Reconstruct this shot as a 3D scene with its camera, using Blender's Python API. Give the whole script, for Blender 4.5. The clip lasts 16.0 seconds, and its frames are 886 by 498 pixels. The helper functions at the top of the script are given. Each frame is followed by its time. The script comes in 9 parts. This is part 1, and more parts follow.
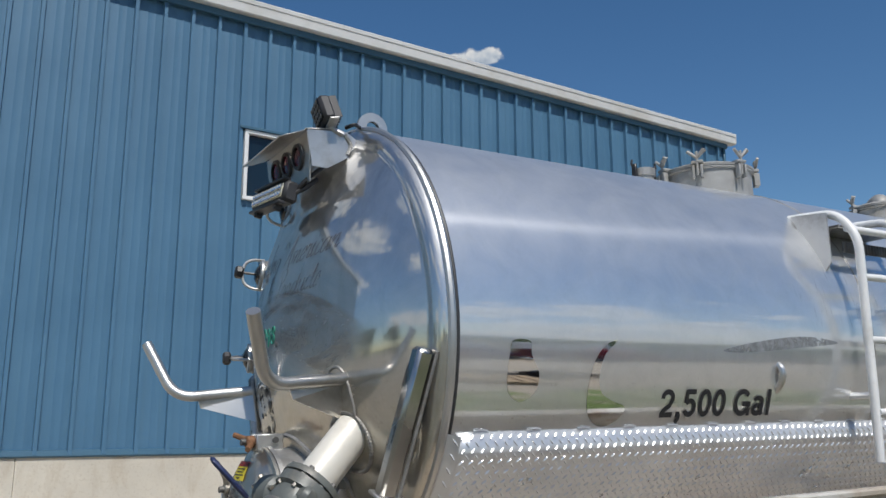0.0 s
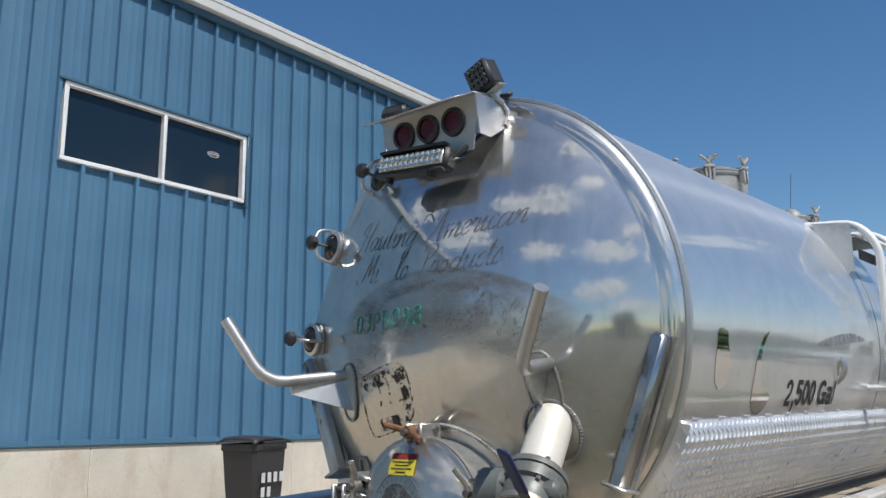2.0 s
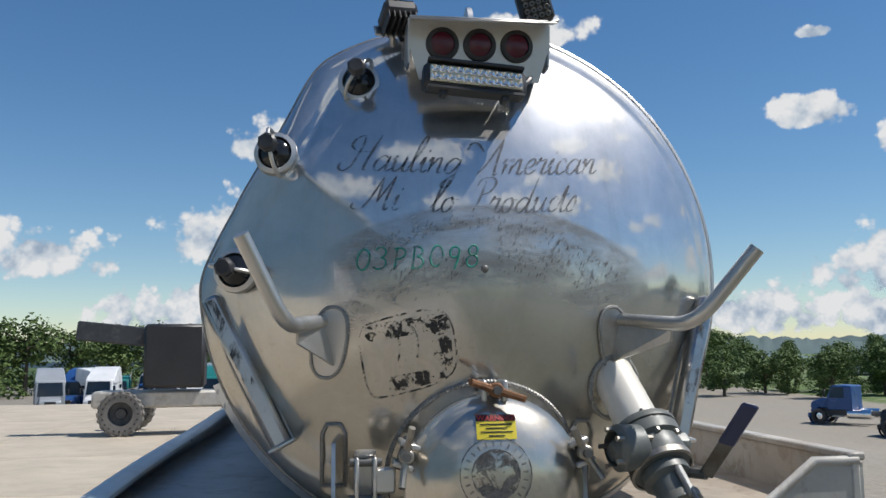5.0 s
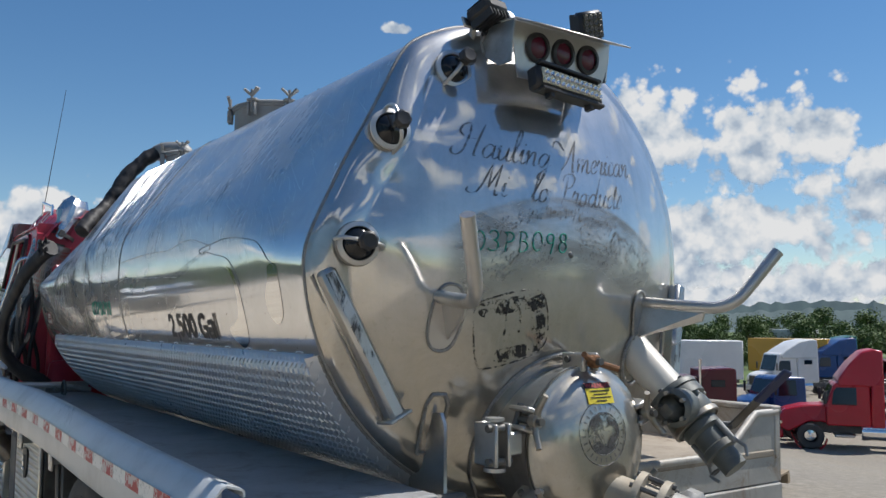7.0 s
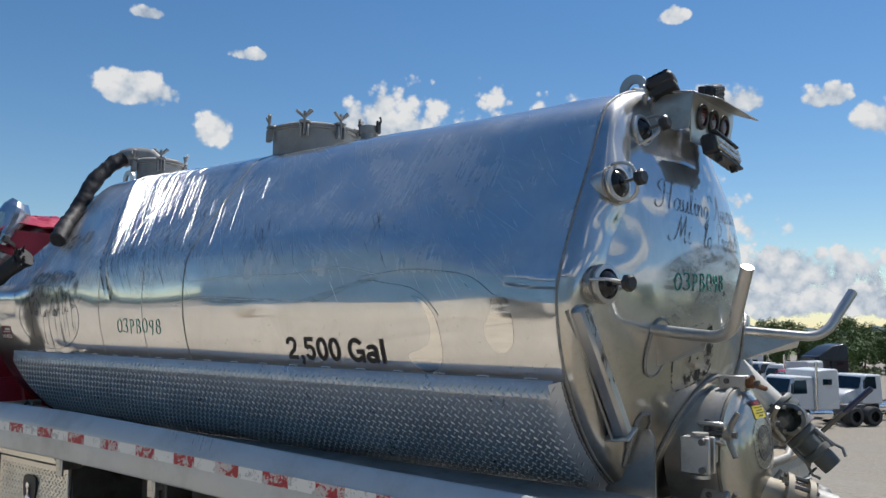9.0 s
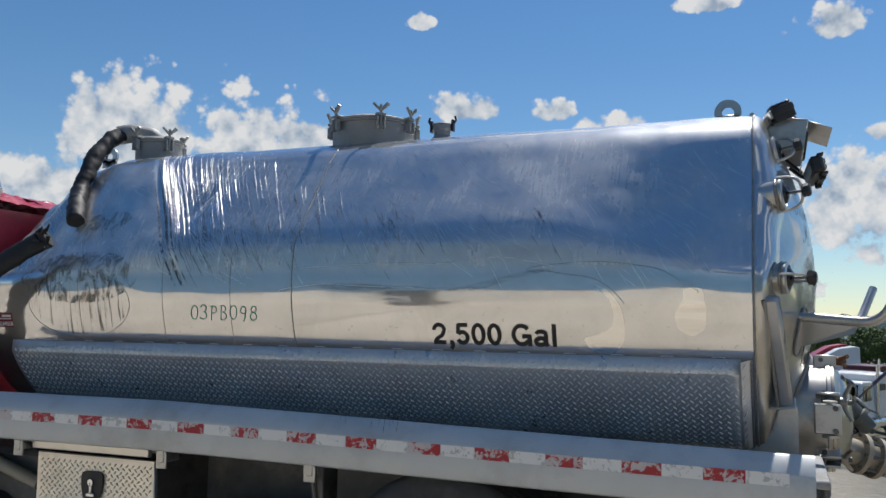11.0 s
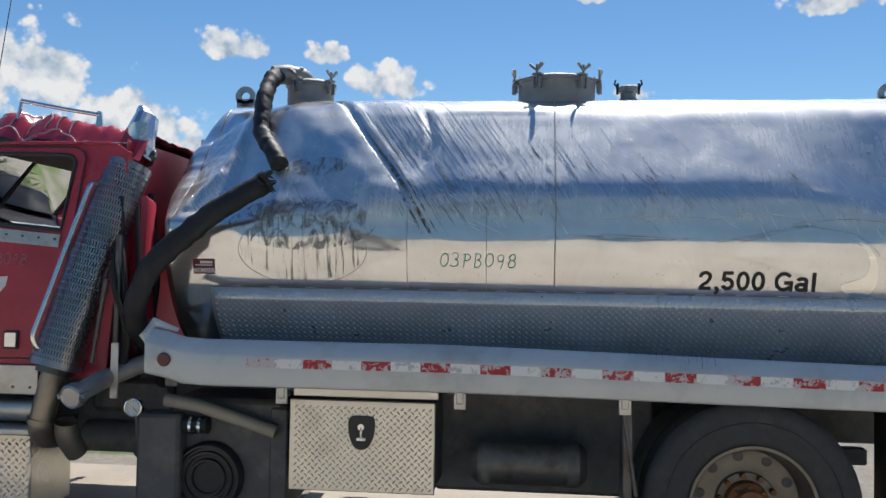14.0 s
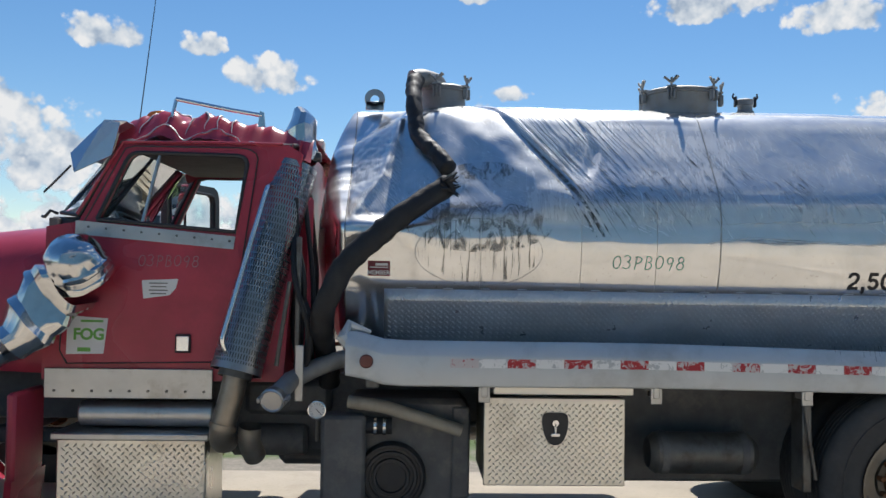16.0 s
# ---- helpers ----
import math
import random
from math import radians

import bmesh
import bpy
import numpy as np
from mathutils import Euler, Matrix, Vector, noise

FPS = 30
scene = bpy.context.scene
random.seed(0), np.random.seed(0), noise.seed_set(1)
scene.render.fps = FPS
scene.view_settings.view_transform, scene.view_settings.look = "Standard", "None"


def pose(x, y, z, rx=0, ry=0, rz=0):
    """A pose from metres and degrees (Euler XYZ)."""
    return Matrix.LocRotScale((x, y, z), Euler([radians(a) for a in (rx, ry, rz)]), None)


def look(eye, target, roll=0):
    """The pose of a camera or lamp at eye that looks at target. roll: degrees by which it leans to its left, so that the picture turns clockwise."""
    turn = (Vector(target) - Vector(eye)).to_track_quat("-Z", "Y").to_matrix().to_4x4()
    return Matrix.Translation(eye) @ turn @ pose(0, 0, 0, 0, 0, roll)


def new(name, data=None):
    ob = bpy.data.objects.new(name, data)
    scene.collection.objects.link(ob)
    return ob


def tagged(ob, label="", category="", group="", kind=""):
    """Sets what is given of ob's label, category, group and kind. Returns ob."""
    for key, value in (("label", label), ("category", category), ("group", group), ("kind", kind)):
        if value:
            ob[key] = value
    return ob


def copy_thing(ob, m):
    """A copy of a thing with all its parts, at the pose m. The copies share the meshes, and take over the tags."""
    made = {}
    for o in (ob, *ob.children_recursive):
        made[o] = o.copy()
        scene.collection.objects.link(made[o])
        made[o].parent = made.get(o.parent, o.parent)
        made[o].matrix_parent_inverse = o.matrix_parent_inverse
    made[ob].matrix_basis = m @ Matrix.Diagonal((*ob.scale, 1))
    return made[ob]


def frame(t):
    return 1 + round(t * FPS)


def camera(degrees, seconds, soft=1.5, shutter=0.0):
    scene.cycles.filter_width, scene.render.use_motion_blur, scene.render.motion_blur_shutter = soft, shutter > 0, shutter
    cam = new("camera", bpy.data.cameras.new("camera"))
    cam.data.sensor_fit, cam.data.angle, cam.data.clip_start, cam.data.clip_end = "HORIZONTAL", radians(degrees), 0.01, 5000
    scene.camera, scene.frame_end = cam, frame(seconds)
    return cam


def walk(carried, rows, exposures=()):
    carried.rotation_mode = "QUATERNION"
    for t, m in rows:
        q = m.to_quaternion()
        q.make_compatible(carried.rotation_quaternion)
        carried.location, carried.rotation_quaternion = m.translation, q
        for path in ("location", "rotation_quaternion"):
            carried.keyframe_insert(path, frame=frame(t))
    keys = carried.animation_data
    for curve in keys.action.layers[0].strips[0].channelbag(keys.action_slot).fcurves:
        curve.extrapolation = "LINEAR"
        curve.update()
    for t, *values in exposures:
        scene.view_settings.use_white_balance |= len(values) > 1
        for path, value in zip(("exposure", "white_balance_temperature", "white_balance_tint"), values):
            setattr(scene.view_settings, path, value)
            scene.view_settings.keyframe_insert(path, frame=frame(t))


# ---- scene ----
cam = camera(54.9, 16.0)
PATH = [
    (0, (-1.282, -3.121, 1.552), (-0.276, -1.438, 1.949), -1.3),
    (0.5, (-1.644, -2.8, 1.544), (-0.521, -1.191, 1.932), -1.2),
    (1, (-1.891, -2.535, 1.636), (-0.659, -1.007, 2.017), -1.1),
    (1.5, (-2.175, -2.344, 1.657), (-0.82, -0.921, 2.029), -1.2),
    (2, (-2.352, -1.98, 1.579), (-0.855, -0.703, 1.94), -1.2),
    (2.5, (-2.505, -1.614, 1.569), (-0.859, -0.531, 1.912), -1.2),
    (3, (-2.651, -1.283, 1.568), (-0.867, -0.433, 1.878), -1.3),
    (3.5, (-2.667, -0.849, 1.512), (-0.774, -0.27, 1.791), -1.2),
    (3.7, (-2.683, -0.689, 1.544), (-0.757, -0.221, 1.809), -1.2),
    (5.8, (-2.679, 1.035, 1.603), (-0.804, 0.371, 1.814), -0.1),
    (6, (-2.625, 1.18, 1.584), (-0.786, 0.417, 1.776), 0.0),
    (6.5, (-2.414, 1.562, 1.614), (-0.677, 0.585, 1.783), 0.3),
    (7, (-2.297, 1.963, 1.619), (-0.662, 0.824, 1.791), 0.4),
    (7.5, (-2.163, 2.344, 1.642), (-0.616, 1.09, 1.819), 0.4),
    (8, (-1.904, 2.716, 1.664), (-0.446, 1.359, 1.851), 0.6),
    (8.2, (-1.809, 2.851, 1.692), (-0.386, 1.458, 1.874), 0.6),
    (10.3, (-0.587, 4.213, 1.704), (0.279, 2.42, 1.89), 0.8),
    (10.5, (-0.406, 4.344, 1.646), (0.408, 2.526, 1.825), 0.8),
    (11, (-0.001, 4.516, 1.636), (0.725, 2.661, 1.815), 0.9),
    (11.5, (0.356, 4.792, 1.626), (0.988, 2.902, 1.79), 0.9),
    (12, (0.676, 4.96, 1.564), (1.218, 3.04, 1.704), 0.9),
    (12.5, (1.122, 5.11, 1.588), (1.584, 3.167, 1.697), 0.9),
    (13, (1.544, 5.344, 1.618), (1.918, 3.381, 1.699), 0.9),
    (13.5, (1.905, 5.367, 1.577), (2.198, 3.39, 1.646), 0.9),
    (14, (2.385, 5.38, 1.604), (2.589, 3.391, 1.665), 1.0),
    (14.5, (2.762, 5.492, 1.62), (2.883, 3.497, 1.681), 1.0),
    (15, (3.173, 5.482, 1.587), (3.214, 3.483, 1.649), 1.0),
    (15.5, (3.638, 5.515, 1.595), (3.614, 3.516, 1.657), 1.0),
    (16, (4.005, 5.595, 1.603), (3.933, 3.598, 1.662), 0.9),
]
walk(cam, [(t, look(eye, target, roll)) for t, eye, target, roll in PATH], [(0, -0.05), (2, 0.15), (3.5, 0.2), (6, 0.12), (8, 0.15), (11, 0.05), (13, 0.18), (16, 0.27)])

# ---- light: afternoon sun behind the tank, blue sky ----
SUN_AZ, SUN_EL = -101.0, 58.0


def bearing(az, el, far=1.0):
    a, e = radians(az), radians(el)
    return Vector((math.cos(a) * math.cos(e), math.sin(a) * math.cos(e), math.sin(e))) * far


world = bpy.data.worlds.new("sky")
scene.world = world
world.use_nodes = True
wn = world.node_tree.nodes
sky = wn.new("ShaderNodeTexSky")
sky.sky_type = 'NISHITA'
sky.sun_disc = False
sky.sun_elevation = radians(SUN_EL)
sky.sun_rotation = radians(90.0 - SUN_AZ)
sky.air_density, sky.dust_density, sky.ozone_density = 1.0, 0.06, 2.8
vivid = wn.new("ShaderNodeHueSaturation")
vivid.inputs["Saturation"].default_value = 1.22
vivid.inputs["Hue"].default_value = 0.5
world.node_tree.links.new(sky.outputs[0], vivid.inputs["Color"])
world.node_tree.links.new(vivid.outputs[0], wn["Background"].inputs[0])
wn["Background"].inputs[1].default_value = 0.092
sun_data = bpy.data.lights.new("sun", 'SUN')
sun_data.energy, sun_data.angle, sun_data.color = 4.3, radians(0.55), (1.0, 0.965, 0.92)
sun = new("sun", sun_data)
sun.matrix_world = look(bearing(SUN_AZ, SUN_EL, 60), (0, 0, 0))


# ---- materials ----
class Mat:
    """A small node builder round one principled surface."""

    def __init__(self, name, colour=(0.5, 0.5, 0.5), rough=0.5, metal=0.0, coord="Object", spec=0.5):
        self.m = bpy.data.materials.new(name)
        self.m.use_nodes = True
        self.t = self.m.node_tree
        self.p = self.t.nodes["Principled BSDF"]
        self.p.inputs["Base Color"].default_value = (*colour, 1)
        self.p.inputs["Roughness"].default_value = rough
        self.p.inputs["Metallic"].default_value = metal
        self.p.inputs["Specular IOR Level"].default_value = spec
        self.co = self.t.nodes.new("ShaderNodeTexCoord").outputs[coord]
        self.last_bump = None

    def node(self, kind, **inputs):
        n = self.t.nodes.new(kind)
        for k, v in inputs.items():
            self.put(n.inputs[k.replace("_", " ")], v)
        return n

    def put(self, socket, v):
        if isinstance(v, bpy.types.NodeSocket):
            self.t.links.new(v, socket)
        else:
            socket.default_value = v

    def mapped(self, scale=(1, 1, 1), rot=(0, 0, 0)):
        n = self.t.nodes.new("ShaderNodeMapping")
        n.inputs["Scale"].default_value = scale
        n.inputs["Rotation"].default_value = [radians(a) for a in rot]
        self.t.links.new(self.co, n.inputs["Vector"])
        return n.outputs[0]

    def noise(self, scale, detail=4.0, rough=0.55, stretch=None, rot=(0, 0, 0), warp=0.0):
        n = self.t.nodes.new("ShaderNodeTexNoise")
        self.t.links.new(self.mapped(stretch, rot) if stretch else self.co, n.inputs["Vector"])
        n.inputs["Scale"].default_value, n.inputs["Detail"].default_value = scale, detail
        n.inputs["Roughness"].default_value, n.inputs["Distortion"].default_value = rough, warp
        return n.outputs[0]

    def ramp(self, fac, *stops):
        n = self.t.nodes.new("ShaderNodeValToRGB")
        e = n.color_ramp.elements
        while len(e) < len(stops):
            e.new(0.5)
        for el, (pos, col) in zip(e, stops):
            el.position = pos
            el.color = (*col, 1) if isinstance(col, tuple) else (col, col, col, 1)
        self.t.links.new(fac, n.inputs[0])
        return n.outputs[0]

    def mix(self, fac, a, b, mode='MIX'):
        n = self.t.nodes.new("ShaderNodeMix")
        n.data_type, n.blend_type = 'RGBA', mode
        for sock, v in ((n.inputs[0], fac), (n.inputs[6], a), (n.inputs[7], b)):
            if isinstance(v, tuple):
                v = (*v, 1) if len(v) == 3 else v
            self.put(sock, v)
        return n.outputs[2]

    def maths(self, op, a, b=0.0):
        n = self.t.nodes.new("ShaderNodeMath")
        n.operation = op
        self.put(n.inputs[0], a)
        self.put(n.inputs[1], b)
        return n.outputs[0]

    def axis(self, which):
        n = self.t.nodes.new("ShaderNodeSeparateXYZ")
        self.t.links.new(self.co, n.inputs[0])
        return n.outputs[which]

    def span(self, value, lo, hi):
        n = self.t.nodes.new("ShaderNodeMapRange")
        n.interpolation_type = 'SMOOTHSTEP'
        self.put(n.inputs[0], value)
        n.inputs[1].default_value, n.inputs[2].default_value = lo, hi
        return n.outputs[0]

    def colour(self, v):
        self.put(self.p.inputs["Base Color"], v)
        return self

    def rough(self, v):
        self.put(self.p.inputs["Roughness"], v)
        return self

    def metal(self, v):
        self.put(self.p.inputs["Metallic"], v)
        return self

    def bump(self, h, strength=0.2, dist=0.01):
        n = self.t.nodes.new("ShaderNodeBump")
        n.inputs["Strength"].default_value, n.inputs["Distance"].default_value = strength, dist
        self.put(n.inputs["Height"], h)
        if self.last_bump:
            self.t.links.new(self.last_bump, n.inputs["Normal"])
        self.last_bump = n.outputs[0]
        self.t.links.new(n.outputs[0], self.p.inputs["Normal"])
        return self

    def hazy(self, share=0.4, extra=0.3, brushed=0.0):
        """Adds a wide lobe: brushed and lightly oxidised metal."""
        q = self.t.nodes.new("ShaderNodeBsdfPrincipled")
        for k in ("Base Color", "Metallic", "Normal"):
            if self.p.inputs[k].links:
                self.t.links.new(self.p.inputs[k].links[0].from_socket, q.inputs[k])
            elif k != "Normal":
                q.inputs[k].default_value = self.p.inputs[k].default_value
        r = self.p.inputs["Roughness"]
        self.put(q.inputs["Roughness"], self.maths('ADD', r.links[0].from_socket if r.links else r.default_value, extra))
        if brushed:
            tan = self.t.nodes.new("ShaderNodeTangent")
            tan.direction_type, tan.axis = 'RADIAL', 'X'
            self.t.links.new(tan.outputs[0], q.inputs["Tangent"])
            q.inputs["Anisotropic"].default_value, q.inputs["Anisotropic Rotation"].default_value = brushed, 0.25
        mx = self.t.nodes.new("ShaderNodeMixShader")
        self.put(mx.inputs[0], share)
        self.t.links.new(self.p.outputs[0], mx.inputs[1])
        self.t.links.new(q.outputs[0], mx.inputs[2])
        self.t.links.new(mx.outputs[0], self.t.nodes["Material Output"].inputs[0])
        return self

    def brushed(self, share, rough):
        """Adds a lobe drawn out along x: polishing marks that run round the tank."""
        out = self.t.nodes["Material Output"].inputs[0]
        q = self.t.nodes.new("ShaderNodeBsdfPrincipled")
        q.inputs["Base Color"].default_value, q.inputs["Metallic"].default_value = (0.85, 0.85, 0.85, 1), 1.0
        q.inputs["Roughness"].default_value, q.inputs["Anisotropic"].default_value = rough, 1.0
        q.inputs["Anisotropic Rotation"].default_value = 0.25
        tan = self.t.nodes.new("ShaderNodeTangent")
        tan.direction_type, tan.axis = 'RADIAL', 'X'
        self.t.links.new(tan.outputs[0], q.inputs["Tangent"])
        mx = self.t.nodes.new("ShaderNodeMixShader")
        self.put(mx.inputs[0], share)
        self.t.links.new(out.links[0].from_socket, mx.inputs[1])
        self.t.links.new(q.outputs[0], mx.inputs[2])
        self.t.links.new(mx.outputs[0], out)
        return self

    def lobe(self, share, rough, colour):
        """Adds a broad lobe of one colour: a chalky film of oxide."""
        out = self.t.nodes["Material Output"].inputs[0]
        q = self.t.nodes.new("ShaderNodeBsdfPrincipled")
        q.inputs["Base Color"].default_value, q.inputs["Metallic"].default_value = (*colour, 1), 1.0
        q.inputs["Roughness"].default_value = rough
        mx = self.t.nodes.new("ShaderNodeMixShader")
        self.put(mx.inputs[0], share)
        self.t.links.new(out.links[0].from_socket, mx.inputs[1])
        self.t.links.new(q.outputs[0], mx.inputs[2])
        self.t.links.new(mx.outputs[0], out)
        return self

    def random(self):
        return self.t.nodes.new("ShaderNodeObjectInfo").outputs["Random"]


def simple(name, colour, rough=0.5, metal=0.0, vary=0.25, scale=14.0, bump=0.06, dirt=None):
    """Plain paint, plastic or metal with grain at two scales and a little dirt."""
    m = Mat(name, colour, rough, metal)
    n1, n2 = m.noise(scale, 5), m.noise(scale * 0.17, 3)
    lo = tuple(c * (1 - vary) for c in colour)
    hi = tuple(min(1, c * (1 + vary * 0.6)) for c in colour)
    c = m.ramp(m.maths('MULTIPLY', m.maths('ADD', n1, n2), 0.5), (0.3, lo), (0.7, hi))
    if dirt:
        c = m.mix(m.ramp(m.noise(scale * 0.4, 6, 0.7), (0.52, 0.0), (0.72, 0.85)), c, dirt)
    m.colour(c)
    m.rough(m.ramp(n2, (0.3, max(0.02, rough - 0.1)), (0.7, min(1, rough + 0.12))))
    if bump:
        m.bump(m.noise(scale * 5, 4), bump, 0.004)
    return m.m


# polished aluminium of the tank; the side that lay on the road is scoured
def tank_metal():
    m = Mat("polished_aluminium", (0.8, 0.8, 0.81), 0.14, 1.0)
    n = m.noise(2.2, 5)
    streak = m.noise(46, 5, 0.7, stretch=(1.0, 0.1, 0.1), rot=(0, -26, 0), warp=0.3)
    scratch = m.noise(150, 3, 0.6, stretch=(1.0, 0.05, 0.05), rot=(0, -29, 0), warp=0.15)
    cross = m.noise(130, 3, 0.6, stretch=(1.0, 0.06, 0.06), rot=(0, -58, 0), warp=0.2)
    y, z, x = m.axis(1), m.axis(2), m.axis(0)
    side = m.maths('MULTIPLY', m.maths('MULTIPLY', m.span(y, 0.1, 0.5), m.span(z, 2.65, 2.54)), m.span(z, 1.86, 1.93))
    worn = m.maths('MULTIPLY', side, m.ramp(m.noise(2.6, 4, 0.6), (0.36, 0.35), (0.6, 1.0)))
    scour = m.maths('MULTIPLY', worn, m.ramp(streak, (0.44, 0.0), (0.62, 1.0)))
    hair = m.maths('MAXIMUM', m.ramp(scratch, (0.6, 0.0), (0.68, 1.0)), m.maths('MULTIPLY', m.ramp(cross, (0.62, 0.0), (0.7, 0.8)), m.ramp(m.noise(1.7, 3), (0.45, 0.0), (0.6, 1.0))))
    lines = m.maths('MULTIPLY', worn, hair)
    low = m.maths('MULTIPLY', m.maths('MULTIPLY', m.span(z, 1.88, 1.95), m.span(z, 2.3, 2.05)), m.maths('MULTIPLY', m.span(x, 1.5, 2.1), m.span(x, 3.15, 2.95)))
    dark = m.maths('MULTIPLY', m.ramp(m.noise(24, 6, 0.75, stretch=(1.3, 0.16, 0.16), rot=(0, -25, 0), warp=0.6), (0.57, 0.0), (0.66, 0.8)), low)
    flecks = m.maths('MULTIPLY', side, m.ramp(m.noise(19, 6, 0.8, stretch=(1.3, 0.4, 0.4), rot=(0, -28, 0), warp=0.9), (0.67, 0.0), (0.74, 0.7)))
    dark = m.maths('MAXIMUM', dark, m.maths('MULTIPLY', flecks, m.span(x, 0.7, 1.8)))
    base = m.ramp(n, (0.3, (0.77, 0.775, 0.78)), (0.7, (0.86, 0.86, 0.86)))
    base = m.mix(m.maths('MULTIPLY', worn, 0.6), base, m.ramp(streak, (0.36, (0.6, 0.615, 0.61)), (0.62, (0.76, 0.775, 0.76))))
    base = m.mix(m.maths('MULTIPLY', lines, 0.75), base, (0.95, 0.95, 0.94))
    tan = m.maths('MULTIPLY', m.maths('MULTIPLY', worn, m.span(x, 1.8, 2.6)), m.ramp(m.noise(4.5, 7, 0.75, warp=0.6), (0.55, 0.0), (0.68, 0.5)))
    base = m.mix(tan, base, (0.42, 0.36, 0.28))
    base = m.mix(m.maths('MULTIPLY', dark, 0.7), base, (0.14, 0.135, 0.13))
    spots = m.ramp(m.noise(55, 2, 0.4), (0.69, 0.0), (0.75, 0.6))
    base = m.mix(m.maths('MULTIPLY', spots, m.span(z, 1.9, 1.4)), base, (0.25, 0.2, 0.14))
    cloudy = m.ramp(m.noise(6, 7, 0.72, warp=0.8), (0.46, 0.0), (0.68, 0.35))
    base = m.mix(cloudy, base, (0.62, 0.62, 0.6))
    m.colour(base)
    r = m.ramp(m.noise(5, 6, 0.7), (0.3, 0.03), (0.7, 0.09))
    r = m.maths('ADD', r, m.maths('MULTIPLY', cloudy, 0.12))
    r = m.maths('ADD', r, m.maths('MULTIPLY', worn, 0.2))
    r = m.maths('ADD', r, m.maths('MULTIPLY', scour, 0.06))
    r = m.maths('ADD', r, m.maths('MULTIPLY', dark, 0.3))
    m.rough(r)
    m.bump(m.maths('MULTIPLY', streak, worn), 0.12, 0.005)
    m.bump(m.maths('MULTIPLY', hair, worn), 0.14, 0.002)
    m.bump(m.noise(1.6, 2), 0.03, 0.02)
    right = m.span(y, 0.15, -0.1)
    m.hazy(m.maths('ADD', m.maths('ADD', m.maths('MULTIPLY', right, 0.26), 0.26), m.maths('MULTIPLY', worn, m.maths('ADD', m.maths('MULTIPLY', m.span(x, 2.6, 3.3), 0.3), 0.14))), 0.32)
    m.brushed(m.maths('MULTIPLY', right, 0.2), 0.18)
    m.lobe(m.maths('MULTIPLY', m.maths('ADD', m.maths('MULTIPLY', right, 0.26), m.maths('MULTIPLY', worn, 0.24)), m.ramp(m.noise(7, 7, 0.72, warp=0.7), (0.35, 0.6), (0.7, 1.0))), 0.7, (0.8, 0.8, 0.78))
    return m.m


def head_metal():
    m = Mat("brushed_aluminium_head", (0.75, 0.75, 0.75), 0.2, 1.0)
    y, z = m.axis(1), m.axis(2)
    n, fine = m.noise(3, 6, 0.6), m.noise(40, 5, 0.7, stretch=(1, 0.35, 1.0))
    base = m.ramp(n, (0.3, (0.63, 0.625, 0.61)), (0.7, (0.79, 0.785, 0.77)))
    # bowed band of scrubbed-off lettering
    far = m.maths('SQRT', m.maths('ADD', m.maths('POWER', m.maths('ADD', y, 0.04), 2.0), m.maths('POWER', m.maths('SUBTRACT', z, 1.13), 2.0)))
    band = m.maths('MULTIPLY', m.span(far, 0.62, 0.7), m.span(far, 0.925, 0.905))
    band = m.maths('MULTIPLY', band, m.maths('MULTIPLY', m.span(y, 0.46, 0.36), m.span(y, -0.62, -0.48)))
    smear = m.noise(7, 7, 0.75, stretch=(1, 0.4, 1.4), warp=0.6)
    scrub = m.maths('MULTIPLY', band, m.ramp(smear, (0.36, 0.2), (0.6, 0.95)))
    base = m.mix(scrub, base, (0.17, 0.165, 0.16))
    spots = m.ramp(m.noise(48, 2, 0.4), (0.66, 0.0), (0.72, 0.8))
    base = m.mix(m.maths('MULTIPLY', spots, m.span(z, 1.85, 1.45)), base, (0.18, 0.14, 0.1))
    stain = m.ramp(m.noise(5, 6, 0.7, stretch=(1, 1, 0.35)), (0.46, 0.0), (0.72, 0.6))
    base = m.mix(m.maths('MULTIPLY', stain, m.span(z, 1.85, 1.35)), base, (0.4, 0.36, 0.29))
    # tan tint that deepens towards the bottom of the head
    film = m.maths('MULTIPLY', m.span(z, 2.0, 1.45), m.ramp(m.noise(3.5, 6, 0.7), (0.3, 0.55), (0.65, 0.95)))
    base = m.mix(film, base, (0.52, 0.475, 0.39))
    wash = m.ramp(m.noise(14, 6, 0.7, stretch=(1, 1.6, 0.12)), (0.5, 0.0), (0.7, 0.35))
    base = m.mix(wash, base, (0.42, 0.41, 0.39))
    m.colour(base)
    r = m.ramp(m.noise(6, 5, 0.7), (0.3, 0.035), (0.7, 0.1))
    r = m.maths('ADD', r, m.maths('MULTIPLY', scrub, 0.3))
    r = m.maths('ADD', r, m.maths('MULTIPLY', m.span(z, 1.85, 1.35), 0.1))
    m.rough(r)
    m.bump(fine, 0.03, 0.004)
    m.bump(m.noise(2.4, 2), 0.06, 0.02)
    m.hazy(0.25, 0.34)
    m.lobe(m.ramp(m.noise(5, 7, 0.72, warp=0.7), (0.35, 0.12), (0.7, 0.3)), 0.62, (0.55, 0.535, 0.5))
    return m.m


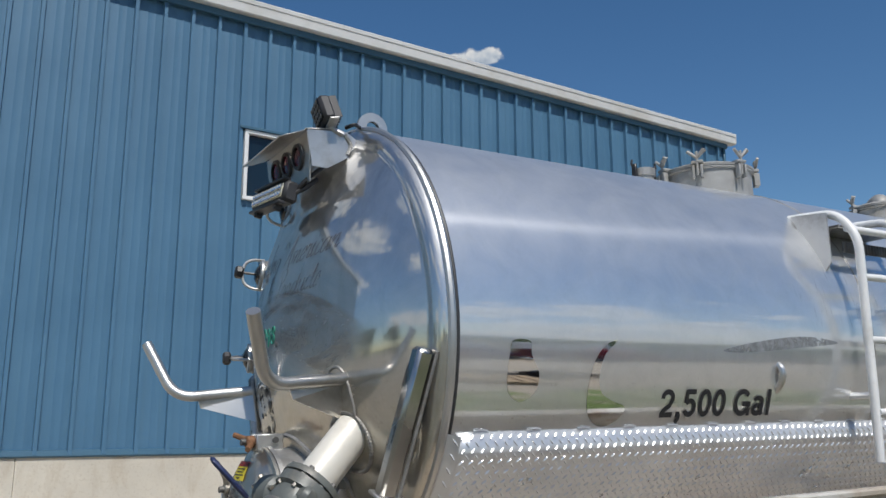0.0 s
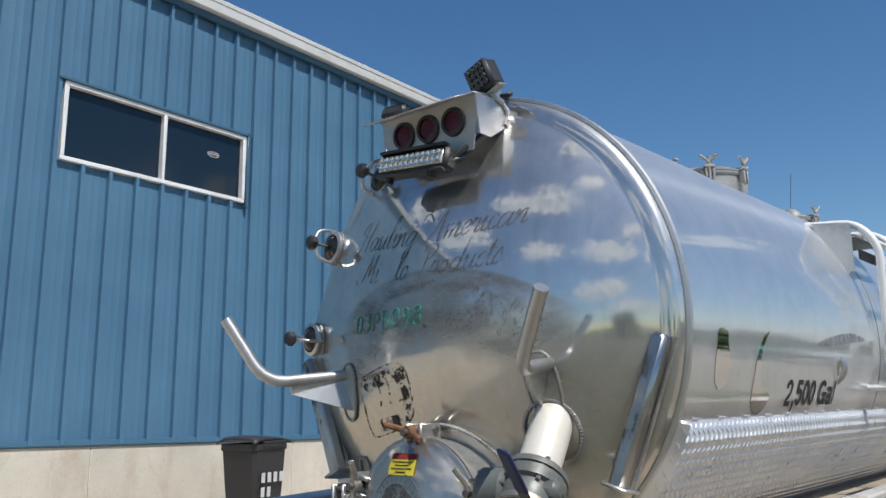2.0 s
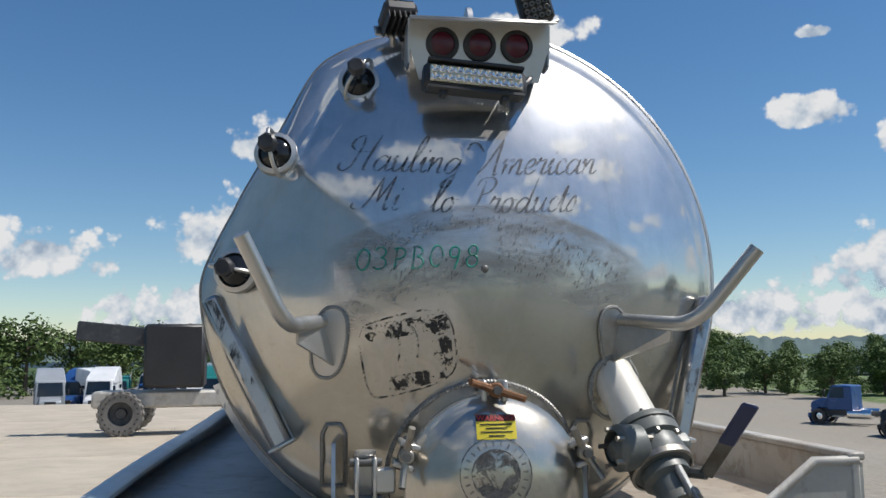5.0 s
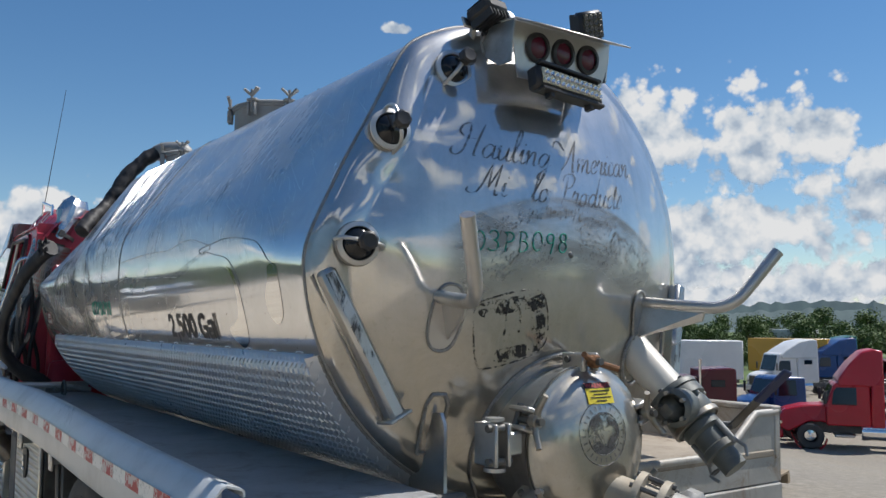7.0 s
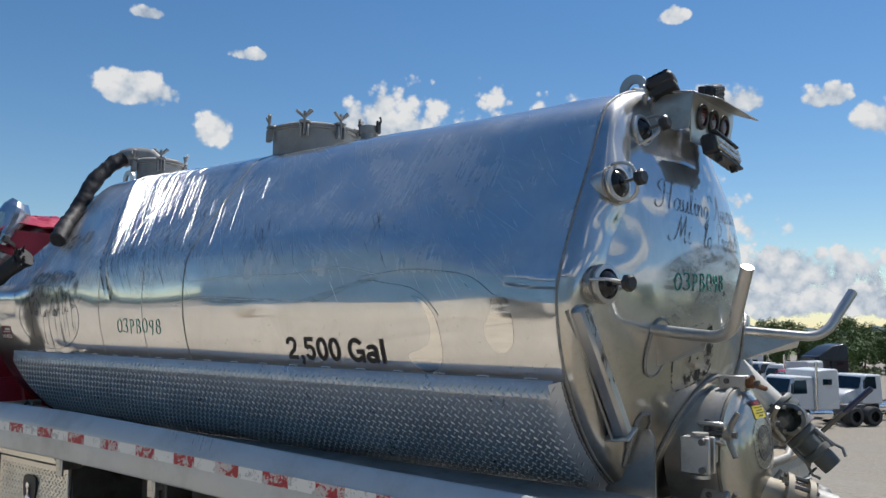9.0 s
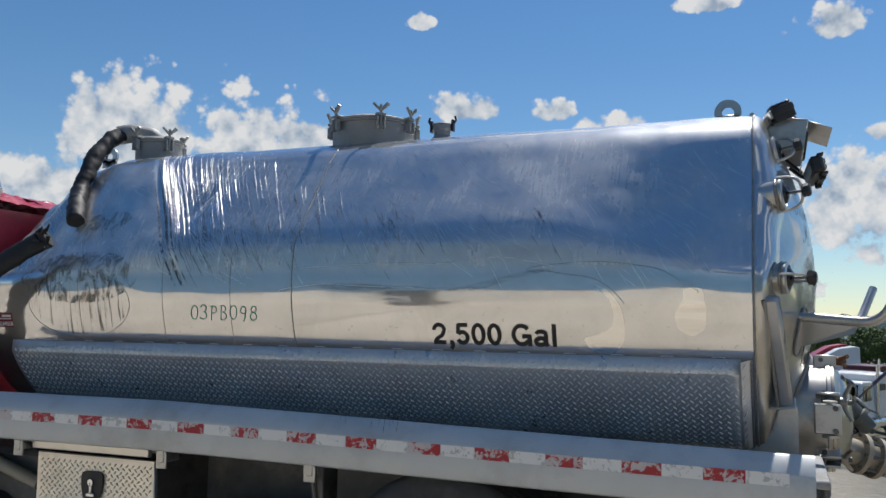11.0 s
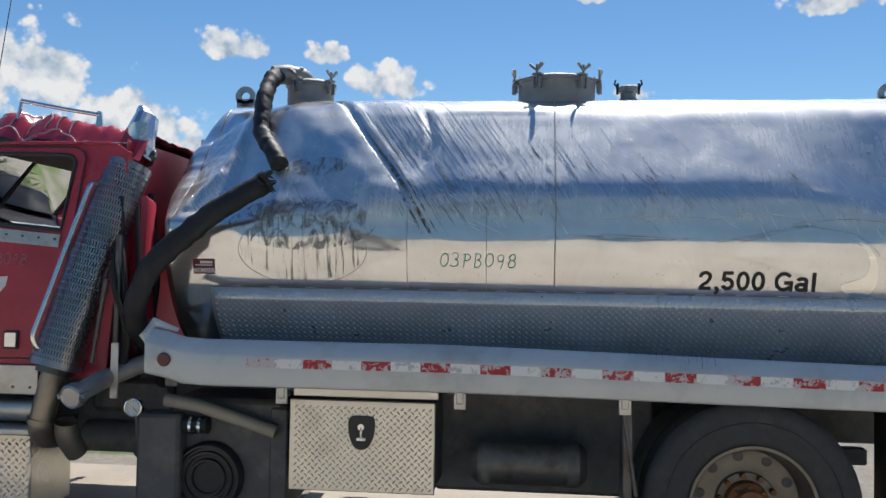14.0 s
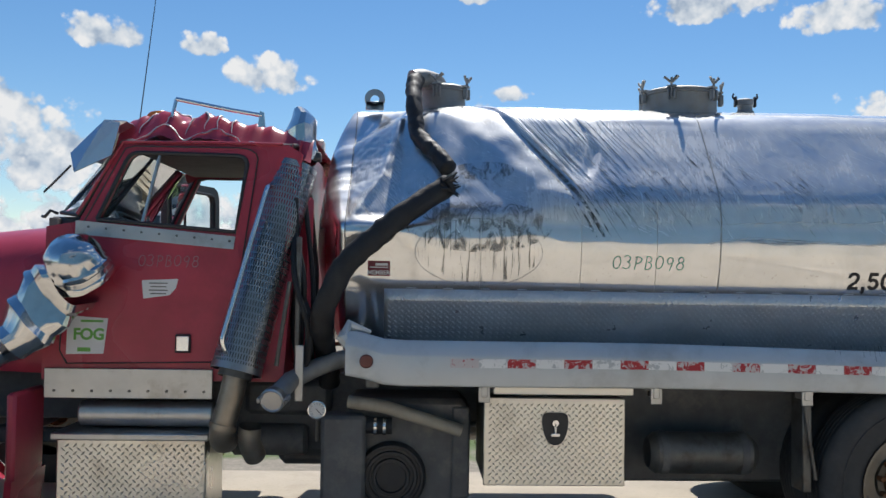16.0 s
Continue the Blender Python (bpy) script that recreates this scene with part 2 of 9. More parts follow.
TANK, HEAD = tank_metal(), head_metal()
ALU = simple("worn_aluminium", (0.58, 0.57, 0.55), 0.38, 0.9, 0.15, 9, 0.08, (0.3, 0.27, 0.22))
ALU_RAIL = simple("painted_aluminium_rail", (0.6, 0.62, 0.62), 0.36, 0.15, 0.1, 5, 0.05, (0.42, 0.43, 0.42))
CAST = simple("cast_grey_metal", (0.33, 0.33, 0.32), 0.6, 0.4, 0.3, 12, 0.2, (0.3, 0.26, 0.2))
CHROME = simple("chrome", (0.85, 0.85, 0.86), 0.06, 1.0, 0.06, 4, 0.03)
CRUSHED = simple("crushed_chrome", (0.68, 0.67, 0.66), 0.14, 1.0, 0.15, 6, 0.06, (0.45, 0.42, 0.38))
POLISHED = simple("dull_polished_aluminium", (0.44, 0.43, 0.41), 0.28, 1.0, 0.25, 9, 0.12, (0.3, 0.27, 0.22))
VALVE = simple("grey_green_valve_paint", (0.13, 0.14, 0.13), 0.5, 0.1, 0.3, 14, 0.15, (0.24, 0.21, 0.17))
RIM = simple("dusty_steel_rim", (0.24, 0.22, 0.19), 0.45, 0.7, 0.3, 10, 0.15, (0.2, 0.16, 0.11))
TARNISH = simple("tarnished_steel", (0.4, 0.37, 0.32), 0.45, 0.8, 0.35, 20, 0.2, (0.2, 0.13, 0.08))
DUSTPIPE = simple("dusty_tan_pipe", (0.42, 0.38, 0.31), 0.6, 0.3, 0.2, 9, 0.12, (0.27, 0.22, 0.16))
WELD = simple("weld_bead", (0.36, 0.35, 0.33), 0.55, 0.8, 0.35, 60, 0.3, (0.2, 0.18, 0.15))
RUSTY = simple("rusty_bolt", (0.24, 0.12, 0.06), 0.7, 0.4, 0.5, 40, 0.3)
RUSTHUB = simple("rusted_hub_steel", (0.3, 0.13, 0.05), 0.75, 0.3, 0.5, 20, 0.3)
BLACK = simple("black_plastic", (0.03, 0.03, 0.032), 0.45, 0.0, 0.3, 20, 0.05)
RUBBER = simple("rubber_hose", (0.016, 0.016, 0.018), 0.6, 0.0, 0.4, 16, 0.5, (0.035, 0.034, 0.033))
TYRE = simple("tyre_rubber", (0.055, 0.055, 0.056), 0.75, 0.0, 0.35, 20, 0.2, (0.085, 0.08, 0.073))
CHASSIS = simple("chassis_black", (0.13, 0.13, 0.132), 0.6, 0.0, 0.4, 12, 0.15, (0.23, 0.21, 0.185))
STEEL = simple("grimy_steel", (0.17, 0.165, 0.155), 0.5, 0.7, 0.35, 14, 0.15, (0.07, 0.055, 0.04))
EXHAUST = simple("heat_stained_pipe", (0.34, 0.3, 0.25), 0.4, 0.85, 0.4, 8, 0.1, (0.2, 0.11, 0.05))
PERF = simple("perforated_steel", (0.37, 0.375, 0.385), 0.32, 0.9, 0.25, 10, 0.05, (0.18, 0.17, 0.16))
RED = simple("truck_red_paint", (0.45, 0.045, 0.075), 0.3, 0.0, 0.25, 6, 0.02, (0.3, 0.03, 0.05))
BARE = simple("scraped_paint_edge", (0.62, 0.58, 0.58), 0.4, 0.5, 0.2, 20, 0.1)
RED_LENS = simple("red_lens", (0.09, 0.002, 0.02), 0.18, 0.0, 0.2, 30, 0.05)
AMBER = simple("amber_lens", (0.75, 0.2, 0.02), 0.2, 0.0, 0.2, 30, 0.03)
DARKRED = simple("dull_marker_lens", (0.16, 0.05, 0.04), 0.35, 0.0, 0.3, 30, 0.05)
LED = simple("led_reflector", (0.82, 0.76, 0.58), 0.25, 0.4, 0.2, 70, 0.1)
WHITE = simple("white_paint", (0.74, 0.74, 0.73), 0.45, 0.0, 0.08, 7, 0.03, (0.5, 0.49, 0.46))
INK = simple("black_lettering", (0.015, 0.015, 0.018), 0.5, 0.0, 0.3, 40, 0.05)
YELLOW = simple("yellow_label", (0.72, 0.58, 0.04), 0.5, 0.0, 0.1, 30, 0.02)
LABELRED = simple("red_label", (0.35, 0.03, 0.03), 0.5, 0.0, 0.15, 30, 0.02)
MAROON = simple("maroon_label", (0.16, 0.012, 0.03), 0.45, 0.0, 0.15, 30, 0.02)
GREENINK = simple("green_paint_marker", (0.015, 0.24, 0.16), 0.5, 0.0, 0.25, 30, 0.03)
PALEINK = simple("pale_paint_marker", (0.42, 0.26, 0.28), 0.6, 0.0, 0.25, 30, 0.03)
LIME = simple("green_sticker", (0.16, 0.42, 0.08), 0.5, 0.0, 0.15, 30, 0.02)
SEAT = simple("dark_cab_lining", (0.15, 0.14, 0.138), 0.8, 0.0, 0.3, 12, 0.1)
WOOD = simple("weathered_board", (0.33, 0.25, 0.16), 0.8, 0.0, 0.35, 9, 0.25, (0.16, 0.12, 0.08))
BLUE_SIGN = simple("blue_sign", (0.02, 0.09, 0.2), 0.5, 0.0, 0.1, 9, 0.0)
PIPEWHITE = simple("cream_pipe_paint", (0.66, 0.63, 0.56), 0.42, 0.1, 0.1, 8, 0.06, (0.42, 0.37, 0.3))
BLUE_GRIP = simple("blue_grip", (0.02, 0.03, 0.09), 0.45, 0.0, 0.2, 20, 0.05)


def deck_plate(name, base, dirt, rough=0.7):
    m = Mat(name, base, rough, 0.1)
    c = m.ramp(m.noise(2.6, 7, 0.65), (0.3, tuple(c * 0.72 for c in base)), (0.72, tuple(min(1, c * 1.15) for c in base)))
    c = m.mix(m.ramp(m.noise(7, 6, 0.75, warp=0.8), (0.5, 0.0), (0.66, 0.8)), c, dirt)
    c = m.mix(m.ramp(m.noise(1.1, 4), (0.52, 0.0), (0.7, 0.6)), c, tuple(d * 1.4 for d in dirt))
    m.colour(c)
    m.bump(m.noise(40, 5), 0.2, 0.004)
    return m.m


DECK_DARK = deck_plate("scuffed_dark_deck", (0.34, 0.345, 0.35), (0.2, 0.18, 0.155), 0.5)
DECK_TAN = deck_plate("dusty_tan_deck", (0.38, 0.325, 0.255), (0.2, 0.15, 0.11))
RIGHT_RAIL = deck_plate("dusty_white_rail", (0.49, 0.47, 0.43), (0.27, 0.21, 0.15), 0.55)


def tread_metal():
    m = Mat("tread_plate_aluminium", (0.5, 0.51, 0.53), 0.32, 0.6)
    m.colour(m.ramp(m.noise(4, 6, 0.65), (0.3, (0.62, 0.63, 0.64)), (0.7, (0.78, 0.79, 0.8))))
    m.rough(m.ramp(m.noise(9, 5), (0.3, 0.26), (0.7, 0.42)))
    m.bump(m.noise(80, 3), 0.06, 0.003)
    return m.m


TREAD = tread_metal()
TREAD_PALE = simple("tread_plate_box", (0.86, 0.81, 0.72), 0.32, 0.8, 0.12, 6, 0.05, (0.5, 0.45, 0.37))


def worn_tape(name, colour, at=0.545):
    m = Mat(name, colour, 0.4)
    peel = m.ramp(m.noise(24, 6, 0.7, warp=0.5), (at, 0.0), (at + 0.03, 1.0))
    keep = (0.62, 0.63, 0.63) if colour[0] > colour[1] * 3 else (0.45, 0.47, 0.48)
    m.colour(m.mix(m.maths('MULTIPLY', peel, 0.85), colour, keep))
    m.bump(peel, 0.3, 0.001)
    return m.m


TAPE_SHRED = worn_tape("shredded_red_tape", (0.42, 0.02, 0.03), 0.4)
TAPE_RED, TAPE_WHITE = worn_tape("worn_red_tape", (0.42, 0.02, 0.03), 0.5), worn_tape("worn_white_tape", (0.82, 0.82, 0.81))


def patchy(name, colour, lo, hi, scale=9.0, rough=0.55, stretch=(1, 1, 1), warp=0.6, most=1.0):
    """Residue or a thin film that is worn through to whatever lies under it."""
    m = Mat(name, colour, rough)
    m.colour(m.ramp(m.noise(scale * 2.5, 5), (0.3, tuple(c * 0.6 for c in colour)), (0.7, tuple(min(1, c * 1.3) for c in colour))))
    cover = m.ramp(m.noise(scale, 7, 0.7, stretch=stretch, warp=warp), (lo, 0.0), (hi, most))
    m.put(m.p.inputs["Alpha"], cover)
    return m.m


GHOST_INK = patchy("faded_script_lettering", (0.13, 0.13, 0.135), 0.36, 0.56, 26, most=0.8)
GREEN_FADE = patchy("rubbed_green_marker", (0.02, 0.3, 0.22), 0.38, 0.52, 16, most=0.9)
PEELED = patchy("peeled_decal_glue", (0.025, 0.023, 0.021), 0.5, 0.54, 32)
PEELED_EDGE = patchy("peeled_decal_edge", (0.04, 0.037, 0.034), 0.5, 0.56, 40)
TICK = patchy("grey_scrub_mark", (0.14, 0.135, 0.13), 0.4, 0.55, 30)
RUB = patchy("rub_mark", (0.07, 0.065, 0.06), 0.5, 0.6, 15, stretch=(1, 1, 0.35))
BADGE = patchy("worn_round_badge", (0.1, 0.095, 0.09), 0.42, 0.55, 26)
SCUFF = patchy("road_scuff", (0.17, 0.165, 0.15), 0.46, 0.58, 12, stretch=(1.2, 1, 0.7), warp=1.2, most=0.55)
RUN = patchy("dark_drip_stain", (0.15, 0.14, 0.125), 0.55, 0.63, 11, stretch=(4.5, 1, 0.1), warp=0.15, most=0.8)
GHOST_SHAPE = simple("clean_mirror_aluminium", (0.9, 0.89, 0.87), 0.03, 1.0, 0.03, 6, 0.0)
BURR = simple("torn_bright_metal", (0.86, 0.84, 0.8), 0.36, 1.0, 0.12, 60, 0.1)
SCRAPE_DARK = patchy("ground_in_dirt", (0.09, 0.085, 0.078), 0.4, 0.58, 24, most=0.8)
GHOST_LINE = patchy("swirl_outline_of_decal", (0.2, 0.21, 0.22), 0.36, 0.5, 12)
GHOST_PALE = patchy("pale_outline_of_decal", (0.8, 0.8, 0.78), 0.34, 0.5, 14, 0.35, most=0.75)
GHOST_FILM = patchy("film_left_by_decal", (0.2, 0.22, 0.21), 0.4, 0.6, 17, 0.4, (0.5, 1, 2.2), most=0.32)


def glass(name, colour, rough=0.02):
    m = Mat(name, colour, rough)
    m.p.inputs["Transmission Weight"].default_value = 1.0
    m.p.inputs["IOR"].default_value = 1.2
    m.rough(m.ramp(m.noise(6, 4), (0.4, rough), (0.8, rough + 0.06)))
    return m.m


CAB_GLASS = glass("cab_glass", (0.82, 0.9, 0.9))
DARK_GLASS = simple("dark_reflective_glass", (0.008, 0.018, 0.03), 0.03, 0.0, 0.2, 2, 0.0)
SIGHT = simple("sight_glass_dark", (0.012, 0.013, 0.015), 0.06, 0.0, 0.3, 14, 0.02)


def siding():
    m = Mat("blue_metal_siding", (0.1, 0.26, 0.36), 0.5)
    c = m.ramp(m.noise(0.9, 5), (0.3, (0.058, 0.148, 0.245)), (0.7, (0.075, 0.178, 0.285)))
    c = m.mix(m.ramp(m.noise(5, 5, 0.6, stretch=(4, 4, 0.12)), (0.48, 0.0), (0.8, 0.3)), c, (0.09, 0.18, 0.24))
    m.colour(c)
    m.bump(m.noise(1.2, 3, stretch=(1, 1, 0.3)), 0.06, 0.03)
    return m.m


SIDING = siding()
TRIM_BLUE = simple("blue_trim", (0.045, 0.12, 0.185), 0.45, 0.0, 0.1, 2, 0.02)
EAVE = simple("white_gutter", (0.6, 0.6, 0.58), 0.45, 0.0, 0.08, 1.5, 0.03, (0.45, 0.43, 0.38))


def concrete(name, base, stain):
    m = Mat(name, base, 0.85)
    c = m.ramp(m.noise(0.8, 7, 0.6), (0.3, tuple(c * 0.8 for c in base)), (0.7, tuple(min(1, c * 1.1) for c in base)))
    c = m.mix(m.ramp(m.noise(2.2, 7, 0.72, stretch=(1, 1, 0.4), warp=0.5), (0.52, 0.0), (0.72, 0.55)), c, stain)
    c = m.mix(m.ramp(m.noise(30, 5), (0.55, 0.0), (0.75, 0.35)), c, tuple(s * 0.8 for s in stain))
    m.colour(c)
    m.bump(m.noise(25, 6), 0.2, 0.01)
    return m.m


CONCRETE = concrete("foundation_concrete", (0.56, 0.52, 0.44), (0.36, 0.28, 0.19))
SLAB = concrete("yard_concrete", (0.46, 0.4, 0.315), (0.31, 0.26, 0.2))


def yard():
    m = Mat("yard_gravel_and_grass", (0.4, 0.36, 0.29), 0.95)
    n = m.noise(0.35, 8, 0.7)
    gravel = m.ramp(m.noise(9, 9, 0.8), (0.3, (0.17, 0.15, 0.118)), (0.52, (0.28, 0.247, 0.197)), (0.72, (0.42, 0.375, 0.305)))
    tracks = m.ramp(m.noise(0.5, 5, 0.6, stretch=(0.2, 1, 1)), (0.4, 0.0), (0.7, 0.55))
    gravel = m.mix(tracks, gravel, (0.24, 0.22, 0.19))
    # dark ground out of view behind the truck, added to darken the head's reflections
    dark_ground = m.maths('MULTIPLY', m.span(m.axis(0), -0.5, -1.7), m.span(m.axis(1), 0.2, -1.4))
    gravel = m.mix(m.maths('MULTIPLY', dark_ground, 0.85), gravel, (0.085, 0.09, 0.06))
    grass = m.ramp(m.noise(16, 8, 0.8), (0.3, (0.05, 0.085, 0.02)), (0.7, (0.14, 0.2, 0.06)))
    x, y = m.axis(0), m.axis(1)
    strip = m.maths('MULTIPLY', m.span(y, -1.5, -1.9), m.span(y, -4.8, -4.0))
    strip = m.maths('MULTIPLY', strip, 0.55)
    strip = m.maths('MULTIPLY', strip, m.maths('MULTIPLY', m.span(x, 0.2, 0.9), m.span(x, 8.5, 6.5)))
    bank = m.maths('MULTIPLY', m.maths('MULTIPLY', m.span(y, -44, -52), m.span(x, 34, 48)), m.span(n, 0.36, 0.46))
    far = m.span(m.maths('ABSOLUTE', x), 120, 210)
    field = m.maths('MAXIMUM', m.maths('MAXIMUM', strip, bank), far)
    ragged = m.span(m.maths('ADD', field, m.maths('MULTIPLY', m.maths('SUBTRACT', m.noise(2.5, 6), 0.5), 1.1)), 0.35, 0.65)
    m.colour(m.mix(ragged, gravel, grass))
    m.bump(m.noise(14, 8, 0.8), 0.5, 0.03)
    return m.m


YARD = yard()


def leaf_mat(name, a, b):
    m = Mat(name, a, 0.6, spec=0.25)
    g = m.t.nodes.new("ShaderNodeNewGeometry").outputs["Random Per Island"]
    m.colour(m.mix(m.random(), m.ramp(g, (0.0, a), (1.0, b)), tuple(c * 0.8 for c in b)))
    m.p.inputs["Subsurface Weight"].default_value = 0.0
    return m.m


LEAF = leaf_mat("tree_leaves", (0.04, 0.08, 0.022), (0.13, 0.19, 0.055))
BARK = simple("bark", (0.1, 0.08, 0.06), 0.9, 0.0, 0.4, 6, 0.4)
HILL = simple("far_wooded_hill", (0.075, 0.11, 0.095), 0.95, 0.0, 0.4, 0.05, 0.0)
HILL.node_tree.nodes["Principled BSDF"].inputs["Emission Color"].default_value = (0.3, 0.42, 0.55, 1)     # faint blue glow painted on for the haze of the far distance
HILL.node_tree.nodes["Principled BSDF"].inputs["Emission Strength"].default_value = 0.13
WEED = leaf_mat("grass_blades", (0.06, 0.11, 0.025), (0.2, 0.25, 0.08))


def cloud_mat():
    m = bpy.data.materials.new("cloud_white")
    m.use_nodes = True
    t = m.node_tree
    t.nodes.clear()
    N, K = t.nodes.new, t.links.new

    def mth(op, a, b=0.0, c=0.0):
        n = N("ShaderNodeMath")
        n.operation = op
        for s, v in zip(n.inputs, (a, b, c)):
            if isinstance(v, bpy.types.NodeSocket):
                K(v, s)
            else:
                s.default_value = v
        return n.outputs[0]

    def smooth(v, lo, hi):
        n = N("ShaderNodeMapRange")
        n.interpolation_type = 'SMOOTHSTEP'
        K(v, n.inputs[0])
        n.inputs[1].default_value, n.inputs[2].default_value = lo, hi
        return n.outputs[0]
    co = N("ShaderNodeTexCoord")
    sep = N("ShaderNodeSeparateXYZ")
    K(co.outputs["UV"], sep.inputs[0])
    u, v = sep.outputs[0], sep.outputs[1]

    def puff(shift, scale, detail):
        """Heaped billows: the rounded cells of a fractal, lifted a little by soft noise."""
        mp = N("ShaderNodeMapping")
        mp.inputs["Location"].default_value = (0, 0, shift)
        K(co.outputs["Object"], mp.inputs["Vector"])
        n = N("ShaderNodeTexNoise")
        K(mp.outputs[0], n.inputs["Vector"])
        n.inputs["Scale"].default_value, n.inputs["Detail"].default_value = scale, detail
        n.inputs["Roughness"].default_value = 0.6
        w = N("ShaderNodeTexVoronoi")
        w.feature = 'SMOOTH_F1'
        K(mp.outputs[0], w.inputs["Vector"])
        w.inputs["Scale"].default_value, w.inputs["Detail"].default_value = scale * 2.4, 3.0
        w.inputs["Roughness"].default_value, w.inputs["Smoothness"].default_value = 0.55, 0.25
        heap = mth('SUBTRACT', 0.85, w.outputs["Distance"])
        return mth('ADD', mth('MULTIPLY', n.outputs[0], 0.6), mth('MULTIPLY', heap, 0.5))
    n0, n1 = puff(0, 0.0038, 7.0), puff(-70, 0.0038, 2.0)
    low = mth('MULTIPLY', mth('MINIMUM', v, 0.0), 1.6)
    vv = mth('ADD', mth('MAXIMUM', v, 0.0), low)
    r2 = mth('ADD', mth('MULTIPLY', u, u), mth('MULTIPLY', vv, vv))
    body = mth('MULTIPLY', mth('SUBTRACT', 1.0, r2), 1.05)
    dens = mth('ADD', body, mth('MULTIPLY', mth('SUBTRACT', n0, 0.35), 1.7))
    cover = mth('MULTIPLY', smooth(dens, 0.26, 0.58), smooth(r2, 1.0, 0.75))
    # bright tops and grey-blue bases are painted into the glow of the patches
    lit = mth('ADD', mth('MULTIPLY', mth('SUBTRACT', n0, n1), 2.0), mth('ADD', mth('MULTIPLY', v, 0.42), 0.58))
    tone = N("ShaderNodeValToRGB")
    e = tone.color_ramp.elements
    e[0].position, e[0].color = 0.05, (0.4, 0.5, 0.64, 1)
    e[1].position, e[1].color = 1.0, (0.95, 0.96, 0.97, 1)
    mid = e.new(0.55)
    mid.color = (0.7, 0.77, 0.85, 1)
    K(lit, tone.inputs[0])
    em, tr, mx, out = N("ShaderNodeEmission"), N("ShaderNodeBsdfTransparent"), N("ShaderNodeMixShader"), N("ShaderNodeOutputMaterial")
    K(tone.outputs[0], em.inputs[0])
    em.inputs[1].default_value = 0.72
    K(cover, mx.inputs[0])
    K(tr.outputs[0], mx.inputs[1])
    K(em.outputs[0], mx.inputs[2])
    K(mx.outputs[0], out.inputs[0])
    return m


CLOUD = cloud_mat()


def car_paint(name, c):
    return simple(name, c, 0.3, 0.0, 0.12, 0.8, 0.0, tuple(v * 0.7 + 0.03 for v in c))


# ---- geometry helpers ----
class Geo:
    """Collects vertices and faces of one part."""

    def __init__(self):
        self.v, self.f = [], []

    def add(self, verts, faces, m=None):
        o = len(self.v)
        self.v += [tuple(m @ Vector(p)) for p in verts] if m is not None else [tuple(p) for p in verts]
        self.f += [tuple(i + o for i in f) for f in faces]
        return self

    def box(self, c, s, m=None, ch=None):
        """A box with chamfered edges: centre, full size, chamfer."""
        h = [a / 2 for a in s]
        ch = min(ch if ch is not None else 0.006, 0.45 * min(s))
        verts = []
        for sx in (-1, 1):
            for sy in (-1, 1):
                for sz in (-1, 1):
                    for k in range(3):
                        q = [sx * h[0], sy * h[1], sz * h[2]]
                        for j in range(3):
                            if j != k:
                                q[j] -= (sx, sy, sz)[j] * ch
                        verts.append([q[j] + c[j] for j in range(3)])

        def idx(sx, sy, sz, k):
            return ((sx > 0) * 4 + (sy > 0) * 2 + (sz > 0)) * 3 + k
        faces = []
        for k in range(3):
            a, b = (k + 1) % 3, (k + 2) % 3
            for s0 in (-1, 1):
                ring = []
                for sa, sb in ((-1, -1), (1, -1), (1, 1), (-1, 1)):
                    sg = [0, 0, 0]
                    sg[k], sg[a], sg[b] = s0, sa, sb
                    ring.append(idx(*sg, k))
                faces.append(ring if s0 > 0 else ring[::-1])
            for sa in (-1, 1):
                for sb in (-1, 1):
                    sg0, sg1 = [0, 0, 0], [0, 0, 0]
                    sg0[k], sg0[a], sg0[b] = -1, sa, sb
                    sg1[k], sg1[a], sg1[b] = 1, sa, sb
                    q = [idx(*sg0, a), idx(*sg1, a), idx(*sg1, b), idx(*sg0, b)]
                    faces.append(q if sa * sb < 0 else q[::-1])
        for sx in (-1, 1):
            for sy in (-1, 1):
                for sz in (-1, 1):
                    t = [idx(sx, sy, sz, k) for k in range(3)]
                    faces.append(t if sx * sy * sz > 0 else t[::-1])
        return self.add(verts, faces, m)

    def cyl(self, p0, p1, r0, r1=None, seg=20, caps=True, ch=0.0):
        """A round bar from p0 to p1, with chamfered ends."""
        p0, p1 = Vector(p0), Vector(p1)
        r1 = r0 if r1 is None else r1
        d = (p1 - p0)
        L = d.length
        m = Matrix.Translation(p0) @ d.to_track_quat("Z", "Y").to_matrix().to_4x4()
        prof = [(r0, 0), (r1, L)]
        if ch:
            prof = [(r0 - ch, 0), (r0, ch), (r1, L - ch), (r1 - ch, L)]
        if caps:
            prof = [(0, 0)] + prof + [(0, L)]
        return self.lathe(prof, m, seg)

    def lathe(self, prof, m=None, seg=32, arc=(0, 360)):
        """Turns a profile of (radius, height) round z."""
        full = arc[1] - arc[0] >= 360
        n = seg if full else seg + 1
        verts, faces, rows = [], [], []
        for r, h in prof:
            if r < 1e-6:
                rows.append([len(verts)] * n)
                verts.append((0, 0, h))
            else:
                row = []
                for i in range(n):
                    a = radians(arc[0] + (arc[1] - arc[0]) * i / seg)
                    row.append(len(verts))
                    verts.append((r * math.cos(a), r * math.sin(a), h))
                rows.append(row)
        for A, B in zip(rows, rows[1:]):
            for i in range(seg):
                j = (i + 1) % n
                q = []
                for k in (A[i], A[j], B[j], B[i]):
                    if k not in q:
                        q.append(k)
                if len(q) > 2:
                    faces.append(q)
        return self.add(verts, faces, m)

